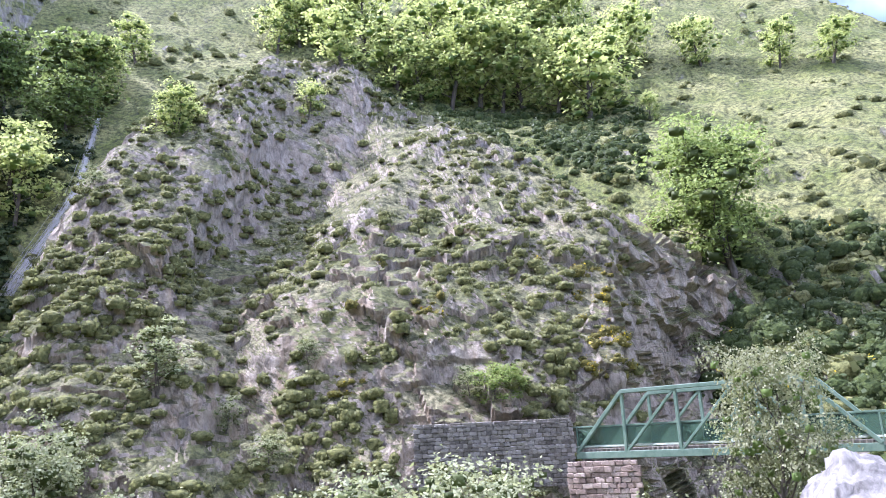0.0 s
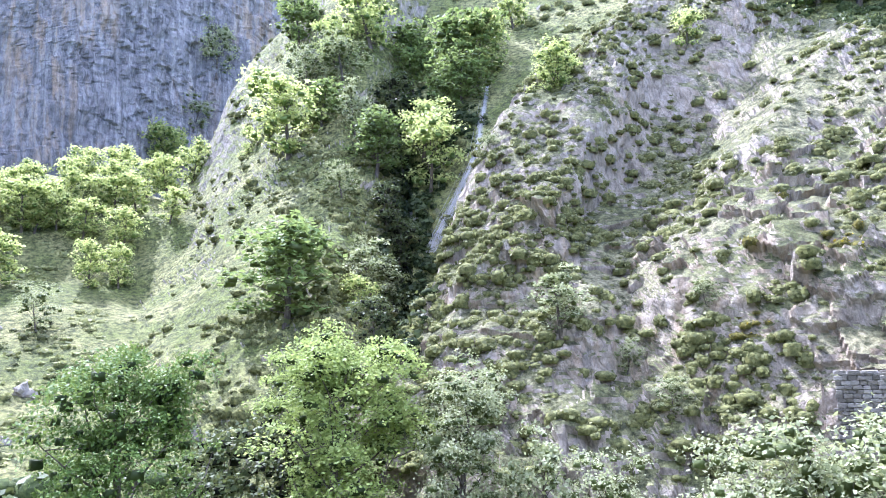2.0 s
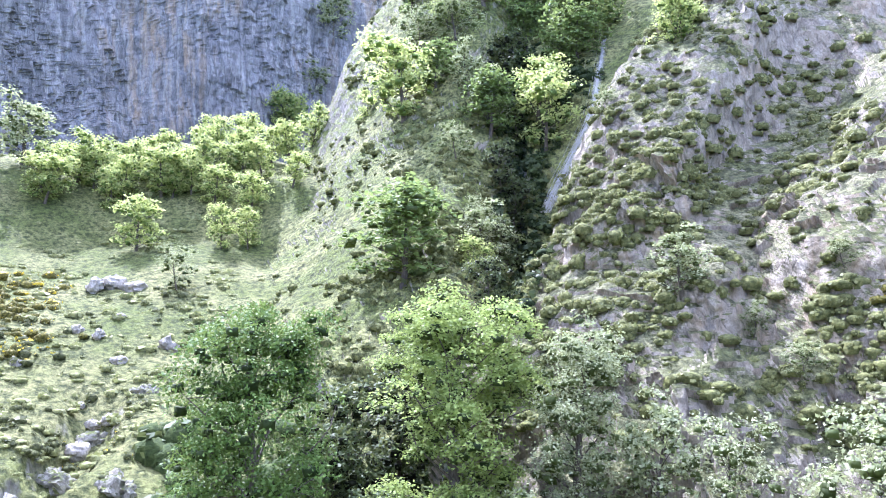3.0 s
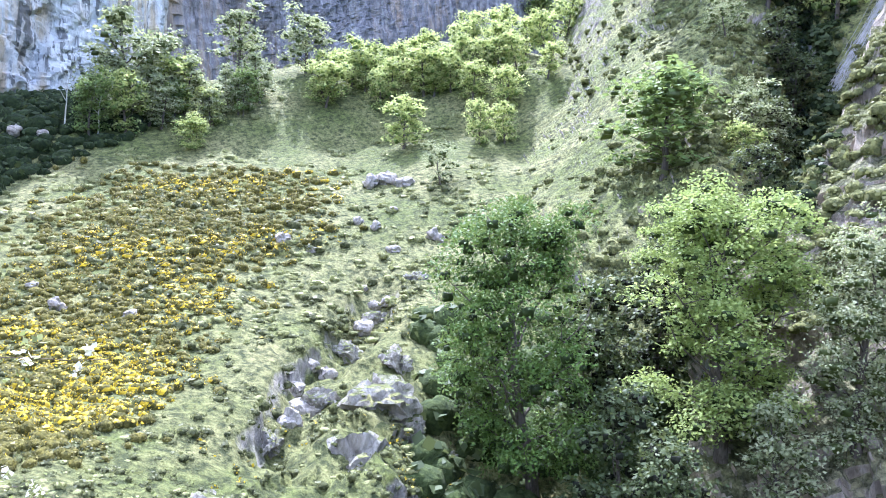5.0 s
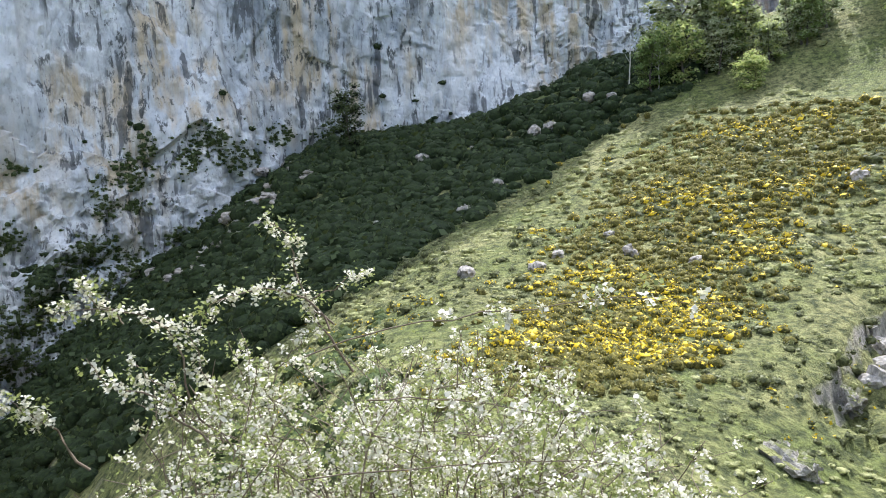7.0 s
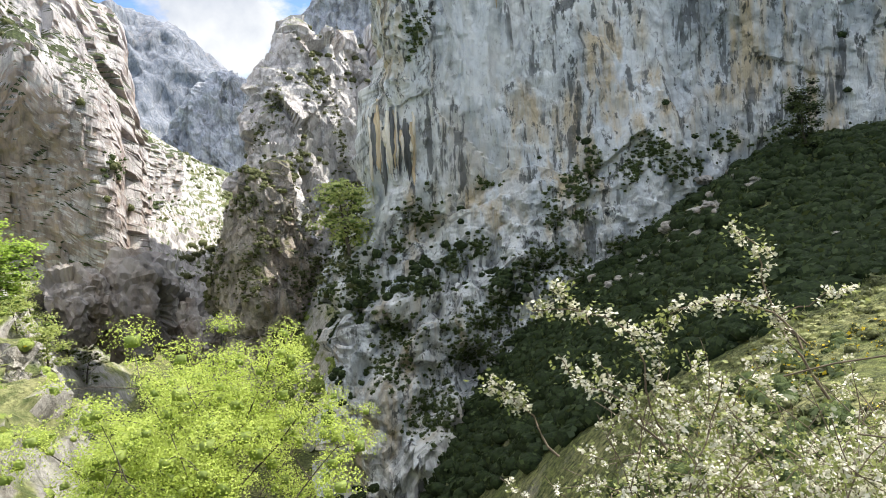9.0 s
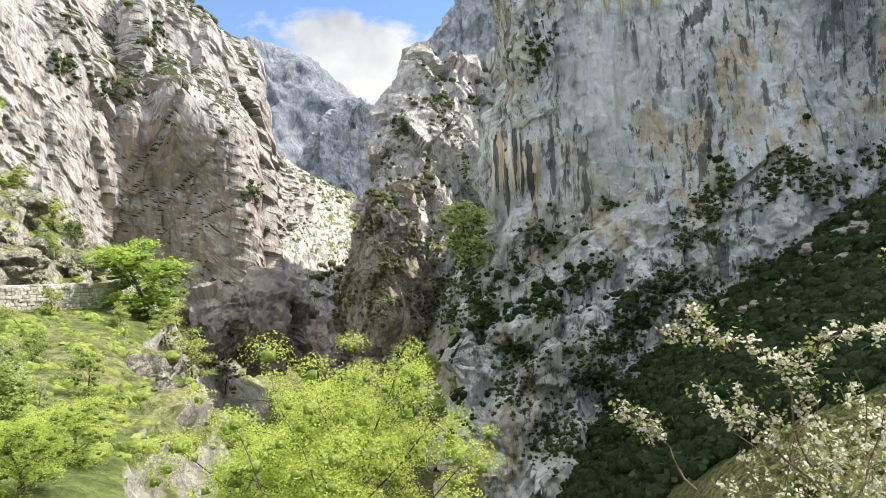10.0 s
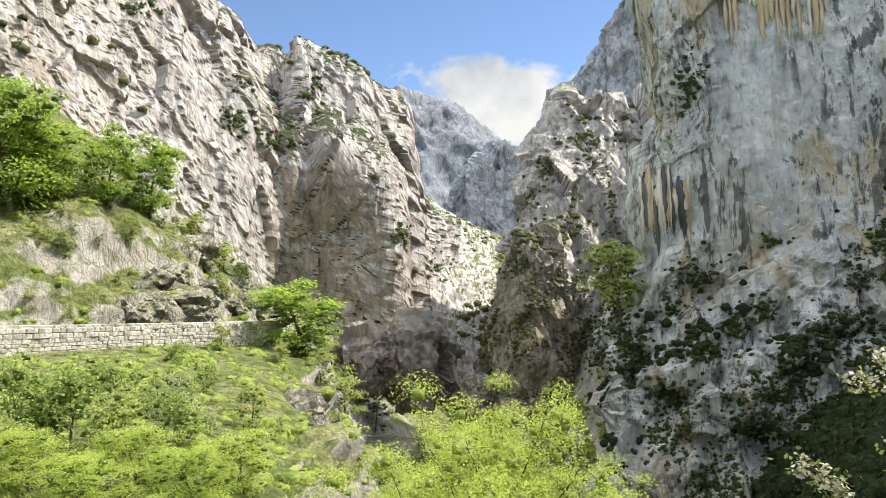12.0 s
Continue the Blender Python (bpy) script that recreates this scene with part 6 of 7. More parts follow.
scatter("roadside_scrub", V[i] - np.array([0, 0, 0.1]), 0.12 + 0.5 * rng.uniform(size=len(i)) ** 2.5, [M_VERGE, M_YELLOW], 10, "fresh green grass tufts and low bushes beside the track", "grass", (rng.uniform(size=len(i)) < 0.02) * 0.5, 12, 0.7)
for land, count, seed, lo, hi, zmin in (("great_cliff", 1500, 15, 0.25, 1.0, 0.2), ("gorge_spire", 500, 16, 0.4, 1.2, 0.2), ("gorge_pillar", 800, 24, 0.3, 1.0, 0.0), ("gorge_slope", 420, 25, 0.4, 1.5, 0.3), ("sunlit_cliff", 200, 17, 0.4, 1.3, 0.4), ("grassy_ramp", 260, 18, 0.6, 2.0, 0.3)):
    V, n, az, r, el = field(land)
    w = np.clip(0.05 + fbm(V / 14, 2, 85), 0.0, 1) ** 1.5 * np.clip(n[:, 2] - zmin, 0, 1) + 1e-6
    if land == "great_cliff":
        w = w * np.exp(-np.clip(el + 1 - np.clip(112 - az, -20, 0) * 0.3, 0, 60) / 2)
    i = pick((n[:, 2] > zmin) & (el < 22) & (az > 84) & (az < 190), w, count, rng)
    scatter(land + "_scrub", V[i], rng.uniform(lo, hi, count), [M_DARK if land == "great_cliff" else M_VERGE if land == "gorge_slope" else M_HEATH, M_YELLOW], 11, "low scrub clinging to ledges of the rock face", "scrub", 0.0, seed)


def ledge_scrub(rows, name, mat, label, seed, size=1.0, dense=1.0):
    """Patches of bushes rooted on ledges: bearing, elevation, spread in degrees."""
    rng = np.random.default_rng(seed)
    pts = []
    for a, e, wide, tall in rows:
        for _ in range(int((14 + 34 * wide * tall) * dense)):
            p = meet(ORIGIN, bearing(a + rng.normal() * wide * 0.5, e + rng.normal() * tall * 0.5).normalized(), 330)
            if p:
                pts.append(list(p))
    pts = np.array(pts)
    scatter(name, pts, (0.2 + 0.75 * rng.uniform(size=len(pts)) ** 1.8) * size, [mat, M_YELLOW], 13, label, "scrub", 0.0, seed, 0.8, 0.55, 0.0, 0.75)


ledge_scrub([(136.0, 14.2, 1.2, 1.8), (118.4, 4.3, 1.7, 1.3), (116.8, 2.8, 1.4, 1.2), (120.0, 3.0, 1.2, 1.2), (122.9, 3.5, 0.8, 1.1), (124.1, 1.9, 1.6, 1.3), (126.1, -0.3, 0.8, 1.6), (124.2, -0.7, 1.1, 0.5), (136.6, -0.1, 1.6, 1.4), (138.2, -2.1, 1.1, 1.1),
             (131.2, 2.3, 1.0, 0.5), (132.0, -2.4, 1.3, 0.9), (134.1, -3.8, 1.1, 0.9), (136.3, -5.5, 1.6, 1.0), (126.6, -3.5, 1.9, 1.1), (127.7, -4.6, 1.6, 1.2), (124.4, -4.7, 1.6, 1.3),
             (126.1, -6.1, 1.3, 1.1), (132.2, -8.3, 3.0, 1.6), (138.8, -8.9, 2.2, 1.6), (130.4, -6.9, 1.1, 1.6), (127.4, -9.3, 1.6, 1.3), (110.0, 4.3, 1.1, 0.9), (113.2, 4.4, 1.1, 0.9),
             (119.8, 2.4, 0.3, 0.6), (115.2, 2.7, 0.3, 0.6), (132.9, -10.8, 2.8, 1.6), (122.8, -7.6, 1.8, 1.6), (129.0, -13.0, 3.0, 2.0), (136.0, -15.0, 2.6, 2.6), (121.0, -3.0, 1.4, 0.7), (118.0, -1.6, 1.6, 0.7), (141.6, 0.4, 0.9, 1.4), (142.6, -2.6, 1.3, 1.6), (144.0, -5.4, 1.6, 1.6), (141.4, -5.2, 1.6, 2.0), (139.6, -11.6, 1.8, 1.6)],
            "cliff_ledge_bushes", M_SHADY, "dark evergreen bushes rooted on the cliff's ledges", 61, 0.62, 1.5)
ledge_scrub([(171.0, 13.5, 1.4, 1.2), (168.0, 12.0, 1.8, 0.8), (177.5, 21.0, 1.4, 0.8), (164.8, 15.8, 0.8, 0.8), (170.5, 16.5, 0.8, 0.8), (158.5, 4.5, 0.8, 1.0), (155.5, 1.5, 1.2, 1.2), (152.5, 4.2, 1.6, 0.6)],
            "wall_ledge_bushes", M_SHADY, "olive-green bushes on ledges of the sunlit cliff", 62)
# near-black leaves here imitate the ravine's deep shade
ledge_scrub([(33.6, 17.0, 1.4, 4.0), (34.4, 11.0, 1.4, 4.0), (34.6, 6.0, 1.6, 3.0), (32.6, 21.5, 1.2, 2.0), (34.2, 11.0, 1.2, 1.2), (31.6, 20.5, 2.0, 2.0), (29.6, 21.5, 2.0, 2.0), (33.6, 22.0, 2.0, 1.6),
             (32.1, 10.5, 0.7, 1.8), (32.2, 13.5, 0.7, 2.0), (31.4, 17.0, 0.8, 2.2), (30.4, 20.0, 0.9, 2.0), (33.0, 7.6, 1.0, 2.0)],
            "ravine_scrub", M_DARK, "scrub coloured dark for shade in the waterfall's ravine", 64, 1.3)
ledge_scrub([(147.1, 8.9, 0.7, 1.6), (148.4, 6.9, 0.7, 1.4), (149.5, 1.6, 1.3, 1.0), (152.2, -3.0, 1.0, 2.6), (148.5, -0.8, 1.0, 1.6), (145.3, -0.3, 1.2, 1.4), (145.2, 4.9, 0.5, 0.9), (143.8, 10.1, 0.8, 1.0),
             (142.3, 5.9, 0.6, 2.2), (142.6, 8.6, 0.6, 1.0), (142.0, 1.2, 0.8, 2.6), (144.3, -3.3, 1.8, 1.2), (145.8, -4.4, 2.0, 1.4), (149.8, -4.0, 1.4, 2.0)],
            "spire_bushes", M_HEATH, "olive-green scrub over the rocks of the spire", 63, 1.0)


# ------------------------------------------------------------------ boulders
def boulder_template(seed, label, mat=None, fine=3, rough=1.0):
    rng = np.random.default_rng(seed)
    bm = bmesh.new()
    bmesh.ops.create_icosphere(bm, subdivisions=fine, radius=1)
    P = np.array([v.co[:] for v in bm.verts])
    d = 0.5 * blocks(P * 0.9 + seed, seed, 1.0) + 0.22 * blocks(P * 2.2 + seed, seed + 3, 1.0) + 0.06 * fbm(P * 6, 3, seed)
    if fine > 3:
        d = d + 0.12 * blocks(P * 5 + seed, seed + 7, 1.0)
    for v, k in zip(bm.verts, d):
        v.co = v.co * (1 + rough * float(k))
        v.co.z *= 0.8
    ob = bm_part("rock_outcrop" if mat else "boulder", bm, mat or M_BOULDER, None, "", rough < 1)
    return tagged(ob, label, "boulder")


BOULDERS = [boulder_template(s, "weathered grey limestone boulder lying in the grass") for s in (101, 102, 103, 104)]


OUTCROPS = [boulder_template(s, "pale limestone outcrop capped with turf", M_OUTCROP, 4) for s in (111, 112, 113)]


def boulder(k, place, half, turn, group, label="", kinds=BOULDERS):
    t = kinds[k % len(kinds)]
    m = Matrix.Translation(place) @ Matrix.Rotation(turn, 4, "Z")
    if t.name in USED:
        ob = copy_thing(t, m)
    else:
        USED[t.name], ob = 1, t
        ob.matrix_basis = m
    ob.scale = half
    return tagged(ob, label, "", group)


STONES = [(63.8, 4.3, 5.8), (62.5, 4.2, 5.4), (65.1, 4.0, 5.3), (94.0, -6.7, -5.6), (92.5, -5.7, -4.8), (82.2, -6.2, -5.3), (86.9, -5.7, -4.5), (99.6, -7.0, -5.7),
          (88.5, -4.3, -3.4), (65.9, 1.1, 2.0), (59.8, 0.0, 1.3), (63.2, 2.1, 2.7), (71.6, -0.5, 0.6), (69.4, -1.2, -0.5), (70.5, -11.8, -10.0), (69.8, -13.5, -11.7),
          (67.8, -10.8, -9.5), (69.2, -10.0, -8.9), (70.9, -14.3, -12.6), (65.3, -4.1, -3.5), (64.4, -5.4, -4.6), (63.5, -5.0, -4.1)]
SMALL_STONES = [(65.2, -7.2, -6.1), (63.2, -1.0, -0.3), (64.6, 0.7, 1.4)]
SHADE_STONES = [(89.8, 5.9, 6.3), (88.2, 6.0, 6.3), (93.9, 3.3, 3.8), (92.7, 3.8, 4.2), (99.7, -2.5, -2.0),
                (106.5, -3.2, -2.8), (102.0, -1.4, -1.1), (96.9, -0.4, 0.0), (102.8, 1.8, 2.2), (98.7, 2.7, 2.9)]
for rows, wide in ((STONES, 0.62), (SMALL_STONES, 0.8), (SHADE_STONES, 1.3)):
    for j, (a, e0, e1) in enumerate(rows):
        p = spot(a, e0)
        h = math.hypot(p.x, p.y) * (math.tan(radians(e1)) - math.tan(radians(e0)))
        boulder(j, p + Vector((0, 0, h * (0.05 if wide < 1 else 1.0))), (h * wide, h * wide * 0.8, h * wide), j * 1.3, "boulders on the meadow")
talus = random.Random(5)
for j in range(46):
    f = talus.random()
    p = spot(112 + 12 * f + talus.gauss(0, 0.8), 1.6 - 9.5 * f + talus.gauss(0, 0.7))
    h = talus.uniform(0.5, 1.5)
    boulder(j, p + Vector((0, 0, h * 0.1)), (h * 0.9, h * 0.8, h * 0.6), j * 1.7, "talus below the cliff", "pale limestone block fallen from the cliff")
for j, (a, e0, e1, w) in enumerate(((76.5, -19.7, -16.6, 1.0), (63.8, -12.4, -8.6, 0.8), (65.4, -17.1, -13.2, 0.7), (59.4, -16.8, -14.7, 0.9), (72.5, -15.5, -13.6, 0.8), (62.5, -9.5, -7.4, 0.9), (66.8, -8.6, -6.9, 0.9), (64.2, -6.4, -4.9, 1.0), (68.4, -12.6, -10.8, 0.8), (61.0, -3.0, -1.6, 0.9), (61.5, -14.5, -12, 0.7), (166.8, -8.5, -5.6, 0.7), (165.4, -9.6, -7.6, 0.7))):
    p = spot(a, e0)
    h = math.hypot(p.x, p.y) * (math.tan(radians(e1)) - math.tan(radians(e0)))
    boulder(j + 1, p + Vector((0, 0, -h * 0.2)), (h * w * 0.9, h * w * 0.75, h * 0.7), 0.6 + j * 0.5, "rock outcrops", "", OUTCROPS)
crag = random.Random(9)
for j in range(22):
    a = crag.uniform(169.5, 178.5)
    p = spot(a, crag.uniform(-0.6, 1.0 + 0.75 * (a - 169.5)))
    h = crag.uniform(0.7, 1.9)
    boulder(j, p + Vector((0, 0, -h * 0.25)), (h * 1.1, h * 0.8, h * 0.8), j * 1.1, "rock outcrops above the track", "pale broken limestone outcrop above the mountain track", OUTCROPS)
# rock under the wall's end and blocks in the gorge, their dark colour standing in for shadow
SHADOW_BLOCKS = [boulder_template(s, "limestone block coloured dark for shadow", M_GORGE, 5) for s in (122, 121)]
for j, (a, e, r, half, turn, text) in enumerate(((169.0, -5.3, 43.5, (2.2, 1.4, 1.6), 0.3, "rock face coloured dark for shade under the end of the parapet"), (157.6, -5.6, 104, (5.6, 5.0, 7.2), 0.35, "huge block coloured dark for the cliff's shadow in the gorge"),
                                                (154.6, -8.0, 106, (4.6, 4, 5), 1.2, "huge block coloured dark for the cliff's shadow in the gorge"), (162.0, -5.2, 100, (4.2, 3.5, 5), 2.0, "huge block coloured dark for the cliff's shadow in the gorge"))):
    boulder(j, bearing(a, e, r), half, radians(a) + turn, "", text, SHADOW_BLOCKS)
q = bearing(-28.3, 0, 26)
g = drop(q.x, q.y, 0)
boulder(0, Vector((q.x, q.y, -3.1)), (2.5, 2.2, 2.6), 0.8, "", "large pale boulder beside the bridge's far end", [boulder_template(131, "large pale boulder", M_GREYROCK, 5, 0.5)])


# ------------------------------------------------------------------ flowstone and bare saplings
def flowstone(rows, label, seed, mats):
    """Ribs of dripstone that hang down the cliff below an overhang: bearing, top and foot elevation."""
    rng = np.random.default_rng(seed)
    curtain = tagged(new("flowstone_curtain"), label, "rock")
    for a, top, foot in rows:
        pts = []
        for f in np.linspace(0, 1, 9):
            way = bearing(a + rng.normal() * 0.03, top + (foot - top) * f).normalized()
            hit, q, _, _ = great_cliff.ray_cast(ORIGIN, way)
            if hit:
                pts.append(np.array(q - way * (0.15 + 0.5 * f * (1 - f))))
        if len(pts) > 4:
            girth = rng.uniform(0.22, 0.5) * np.interp(np.linspace(0, 1, len(pts)), [0, 0.25, 0.8, 1], [0.5, 1.0, 0.8, 0.1]) * rng.uniform(0.85, 1.15, len(pts))
            part("rib", *tube(pts, girth, 7), mats[int(rng.integers(0, len(mats)))], curtain)
    return curtain


M_FLOW = make_plain("flowstone", (0.5, 0.46, 0.37), (0.74, 0.7, 0.6), 0.9, 0.8, 0, 0.2, (1, 1, 0.15))
M_FLOWTAN = make_plain("tan_flowstone", (0.4, 0.31, 0.19), (0.6, 0.5, 0.34), 0.9, 0.8, 0, 0.2, (1, 1, 0.15))
M_FLOWDARK = make_plain("dark_flowstone", (0.05, 0.055, 0.055), (0.16, 0.17, 0.17), 0.9, 0.7, 0, 0.2, (1, 1, 0.15))
drips = np.random.default_rng(17)
flowstone([(a, 8.4 - 0.25 * (140 - a) + drips.normal() * 0.5, 3.6 + drips.normal() * 0.9) for a in np.linspace(136.6, 140.0, 21)], "cream and black dripstone ribs on the cliff's edge", 3, (M_FLOW, M_FLOWTAN, M_FLOWDARK, M_FLOW))
flowstone([(a, 20.5 + drips.normal() * 0.5, 17.2 + drips.normal() * 1.3) for a in np.linspace(126.6, 133.2, 20)], "tan dripstone ribs below a high overhang", 4, (M_FLOWTAN, M_FLOW, M_FLOWTAN, M_FLOWDARK))

M_PALEBARK = make_plain("pale_bark", (0.42, 0.4, 0.36), (0.62, 0.6, 0.56), 5, 0.9)
for az_, low_, high_ in ((86.9, 6.6, 10.2), (84.7, 6.6, 9.2)):
    q = spot(az_, low_)
    tall_ = math.hypot(q.x, q.y) * (math.tan(radians(high_)) - math.tan(radians(low_)))
    sapling = tagged(new("sapling"), "bare pale sapling on the shaded slope", "tree", "bare saplings")
    sapling.matrix_basis = Matrix.Translation(q)
    stem_rng = np.random.default_rng(int(az_ * 10))
    stem = limb((0, 0, -0.3), (0.05, 0.05, 1), tall_ + 0.3, stem_rng, 0.1, 0.08, 8)
    part("trunk", *tube(stem, np.linspace(0.11, 0.03, 8), 6), M_PALEBARK, sapling)
    for k in (4, 5, 6):
        twig = limb(stem[k], stem_rng.normal(size=3) * np.array([0.7, 0.7, 0.2]) + np.array([0, 0, 0.8]), tall_ * 0.25, stem_rng, 0.3, 0.15, 5)
        part("branch", *tube(twig, np.linspace(0.045, 0.015, 5), 5), M_PALEBARK, sapling)


# ------------------------------------------------------------------ bridge
def beam(name, a, b, w, h, mat, parent, label=""):
    """A steel section from a to b with slightly broken edges."""
    a, b = Vector(a), Vector(b)
    bm = bmesh.new()
    bmesh.ops.create_cube(bm, size=1)
    bmesh.ops.scale(bm, vec=(w, h, (b - a).length), verts=bm.verts)
    bmesh.ops.bevel(bm, geom=bm.edges[:], offset=min(w, h) * 0.12, segments=1, affect="EDGES")
    d = (b - a).normalized()
    up = Vector((0, 0, 1)) if abs(d.z) < 0.95 else Vector((0, 1, 0))
    x = up.cross(d).normalized()
    y = d.cross(x)
    bmesh.ops.transform(bm, matrix=Matrix.Translation((a + b) / 2) @ Matrix((x, y, d)).transposed().to_4x4(), verts=bm.verts)
    return bm_part(name, bm, mat, parent, label)


bridge = tagged(new("footbridge"), "green painted steel truss bridge over the stream", "bridge")
BR0 = bearing(-9.3, 0, 40.0)
bridge.matrix_basis = Matrix.Translation((BR0.x, BR0.y, -0.85)) @ Matrix.Rotation(radians(-39), 4, "Z")
PANEL, RISE, WIDE, BAYS = 2.8, 3.05, 3.2, 5
for side in (0.0, WIDE):
    beam("bottom_chord", (0, side, 0), (PANEL * BAYS, side, 0), 0.16, 0.34, M_STEEL, bridge)
    beam("top_chord", (PANEL, side, RISE), (PANEL * (BAYS - 1), side, RISE), 0.22, 0.2, M_STEEL, bridge)
    beam("end_diagonal", (0.05, side, 0.15), (PANEL, side, RISE), 0.2, 0.18, M_STEEL, bridge)
    beam("end_diagonal", (PANEL * BAYS - 0.05, side, 0.15), (PANEL * (BAYS - 1), side, RISE), 0.2, 0.18, M_STEEL, bridge)
    for k in range(1, BAYS):
        beam("post", (PANEL * k, side, 0), (PANEL * k, side, RISE), 0.15, 0.15, M_STEEL, bridge)
    for k in range(1, BAYS - 1):
        lo, hi = (k, k + 1) if k < BAYS / 2 else (k + 1, k)
        beam("diagonal", (PANEL * lo, side, 0.1), (PANEL * hi, side, RISE - 0.05), 0.13, 0.13, M_STEEL, bridge)
    y = side + (0.14 if side == 0 else -0.14)
    beam("handrail", (-0.6, y, 1.42), (PANEL * BAYS + 0.6, y, 1.42), 0.07, 0.07, M_STEEL, bridge)
    beam("kick_rail", (-0.6, y, 0.42), (PANEL * BAYS + 0.6, y, 0.42), 0.06, 0.08, M_RAIL, bridge, "pale painted lower rail")
    for k in range(BAYS):
        bm = bmesh.new()
        bmesh.ops.create_cube(bm, size=1, matrix=Matrix.Translation((PANEL * (k + 0.5), y, 0.92)) @ Matrix.Diagonal((PANEL - 0.08, 0.014, 0.92, 1)))
        bm_part("railing_panel", bm, M_MESH, bridge, "green mesh railing panel")
    for k in range(BAYS + 1):
        beam("railing_post", (PANEL * k, y, 0.2), (PANEL * k, y, 1.42), 0.06, 0.06, M_STEEL, bridge)
for k in range(BAYS + 1):
    beam("floor_beam", (PANEL * k, 0, -0.05), (PANEL * k, WIDE, -0.05), 0.14, 0.24, M_STEEL, bridge)
for k in range(56):
    beam("deck_plank", (0.25 * k + 0.125, 0.1, 0.17), (0.25 * k + 0.125, WIDE - 0.1, 0.17), 0.05, 0.235, M_PLANK, bridge)


# ------------------------------------------------------------------ dry stone walls
def stone_mesh(seed, mat):
    rng = random.Random(seed)
    bm = bmesh.new()
    bmesh.ops.create_cube(bm, size=1)
    for v in bm.verts:
        v.co += Vector((rng.uniform(-0.08, 0.08), rng.uniform(-0.1, 0.1), rng.uniform(-0.09, 0.09)))
    bmesh.ops.bevel(bm, geom=bm.edges[:], offset=0.11, segments=1, affect="EDGES")
    me = bpy.data.meshes.new("stone")
    bm.to_mesh(me)
    bm.free()
    me.materials.append(mat)
    return me


STONE_MESHES = [stone_mesh(s, M_STONE) for s in range(6)]
PALE_MESHES = [stone_mesh(s, M_PALESTONE) for s in range(6)]
BROWN_MESHES = [stone_mesh(s, M_BROWNSTONE) for s in range(6)]


def stone_wall(name, a, b, low, high, thick, course, label, seed, cap=True, meshes=STONE_MESHES, climb=0.0):
    """A masonry wall from a to b (plan), its foot at low and top at high: a mortared core faced with single stones."""
    rng = random.Random(seed)
    a, b = Vector((a[0], a[1], 0)), Vector((b[0], b[1], 0))
    d = b - a
    length = d.length
    wall = tagged(new(name), label, "wall", "", "structure")
    wall.matrix_basis = Matrix.Translation((a.x, a.y, low)) @ Matrix.Rotation(math.atan2(d.y, d.x), 4, "Z") @ Matrix.Rotation(-math.atan2(climb, length), 4, "Y")
    H = high - low
    bm = bmesh.new()
    bmesh.ops.create_cube(bm, size=1, matrix=Matrix.Translation((length / 2, 0, H / 2 - 0.02)) @ Matrix.Diagonal((length, thick - 0.12, H - 0.04, 1)))
    bm_part("core", bm, M_MORTAR, wall)
    side = 1 if (d.x * a.y - d.y * a.x) < 0 else -1
    z = 0.0
    while z < H - 0.03:
        h = min(course * rng.uniform(0.75, 1.25), H - z)
        x = -rng.uniform(0, 0.2)
        while x < length:
            w = course * rng.uniform(1.0, 2.2)
            ob = new("stone", rng.choice(meshes))
            ob.parent = wall
            ob.matrix_basis = (Matrix.Translation((x + w / 2, side * (thick / 2 - 0.06 + rng.uniform(-0.02, 0.04)), z + h / 2)) @ Matrix.Rotation(rng.uniform(-0.06, 0.06), 4, "Y")
                               @ Matrix.Diagonal((w * 0.97, 0.28, h * 0.95, 1)))
            x += w
        z += h
    if cap:
        x = 0.0
        while x < length:
            w = rng.uniform(0.5, 0.9)
            ob = new("coping_stone", rng.choice(meshes))
            ob.parent = wall
            ob.matrix_basis = Matrix.Translation((x + w / 2, 0, H + 0.04)) @ Matrix.Diagonal((w * 0.98, thick + 0.1, 0.16, 1))
            x += w
    return wall


A0, A1 = bearing(-9.0, 0, 40.2), bearing(2.5, 0, 40.5)
stone_wall("parapet_wall", A0, A1, -2.3, 0.95, 0.6, 0.2, "grey dry stone retaining wall leading to the bridge", 1)
B0, B1 = bearing(-9.0, 0, 39.6), bearing(-13.6, 0, 38.9)
stone_wall("bridge_abutment", B0, B1, -5.2, -1.1, 1.6, 0.25, "brownish stone abutment under the bridge", 2, False, BROWN_MESHES)
C0, C1 = bearing(168.4, 0, 45.0), bearing(178, 0, 39.4)
stone_wall("track_wall_east", C0, C1, -2.75, -1.46, 0.5, 0.19, "pale mortared stone parapet along the mountain track", 3, True, PALE_MESHES, 0.42)
D0, D1 = bearing(178, 0, 39.4), bearing(188.5, 0, 34.6)
stone_wall("track_wall_west", D0, D1, -2.2, -1.04, 0.5, 0.19, "pale mortared stone parapet along the mountain track", 4, True, PALE_MESHES, 0.4)


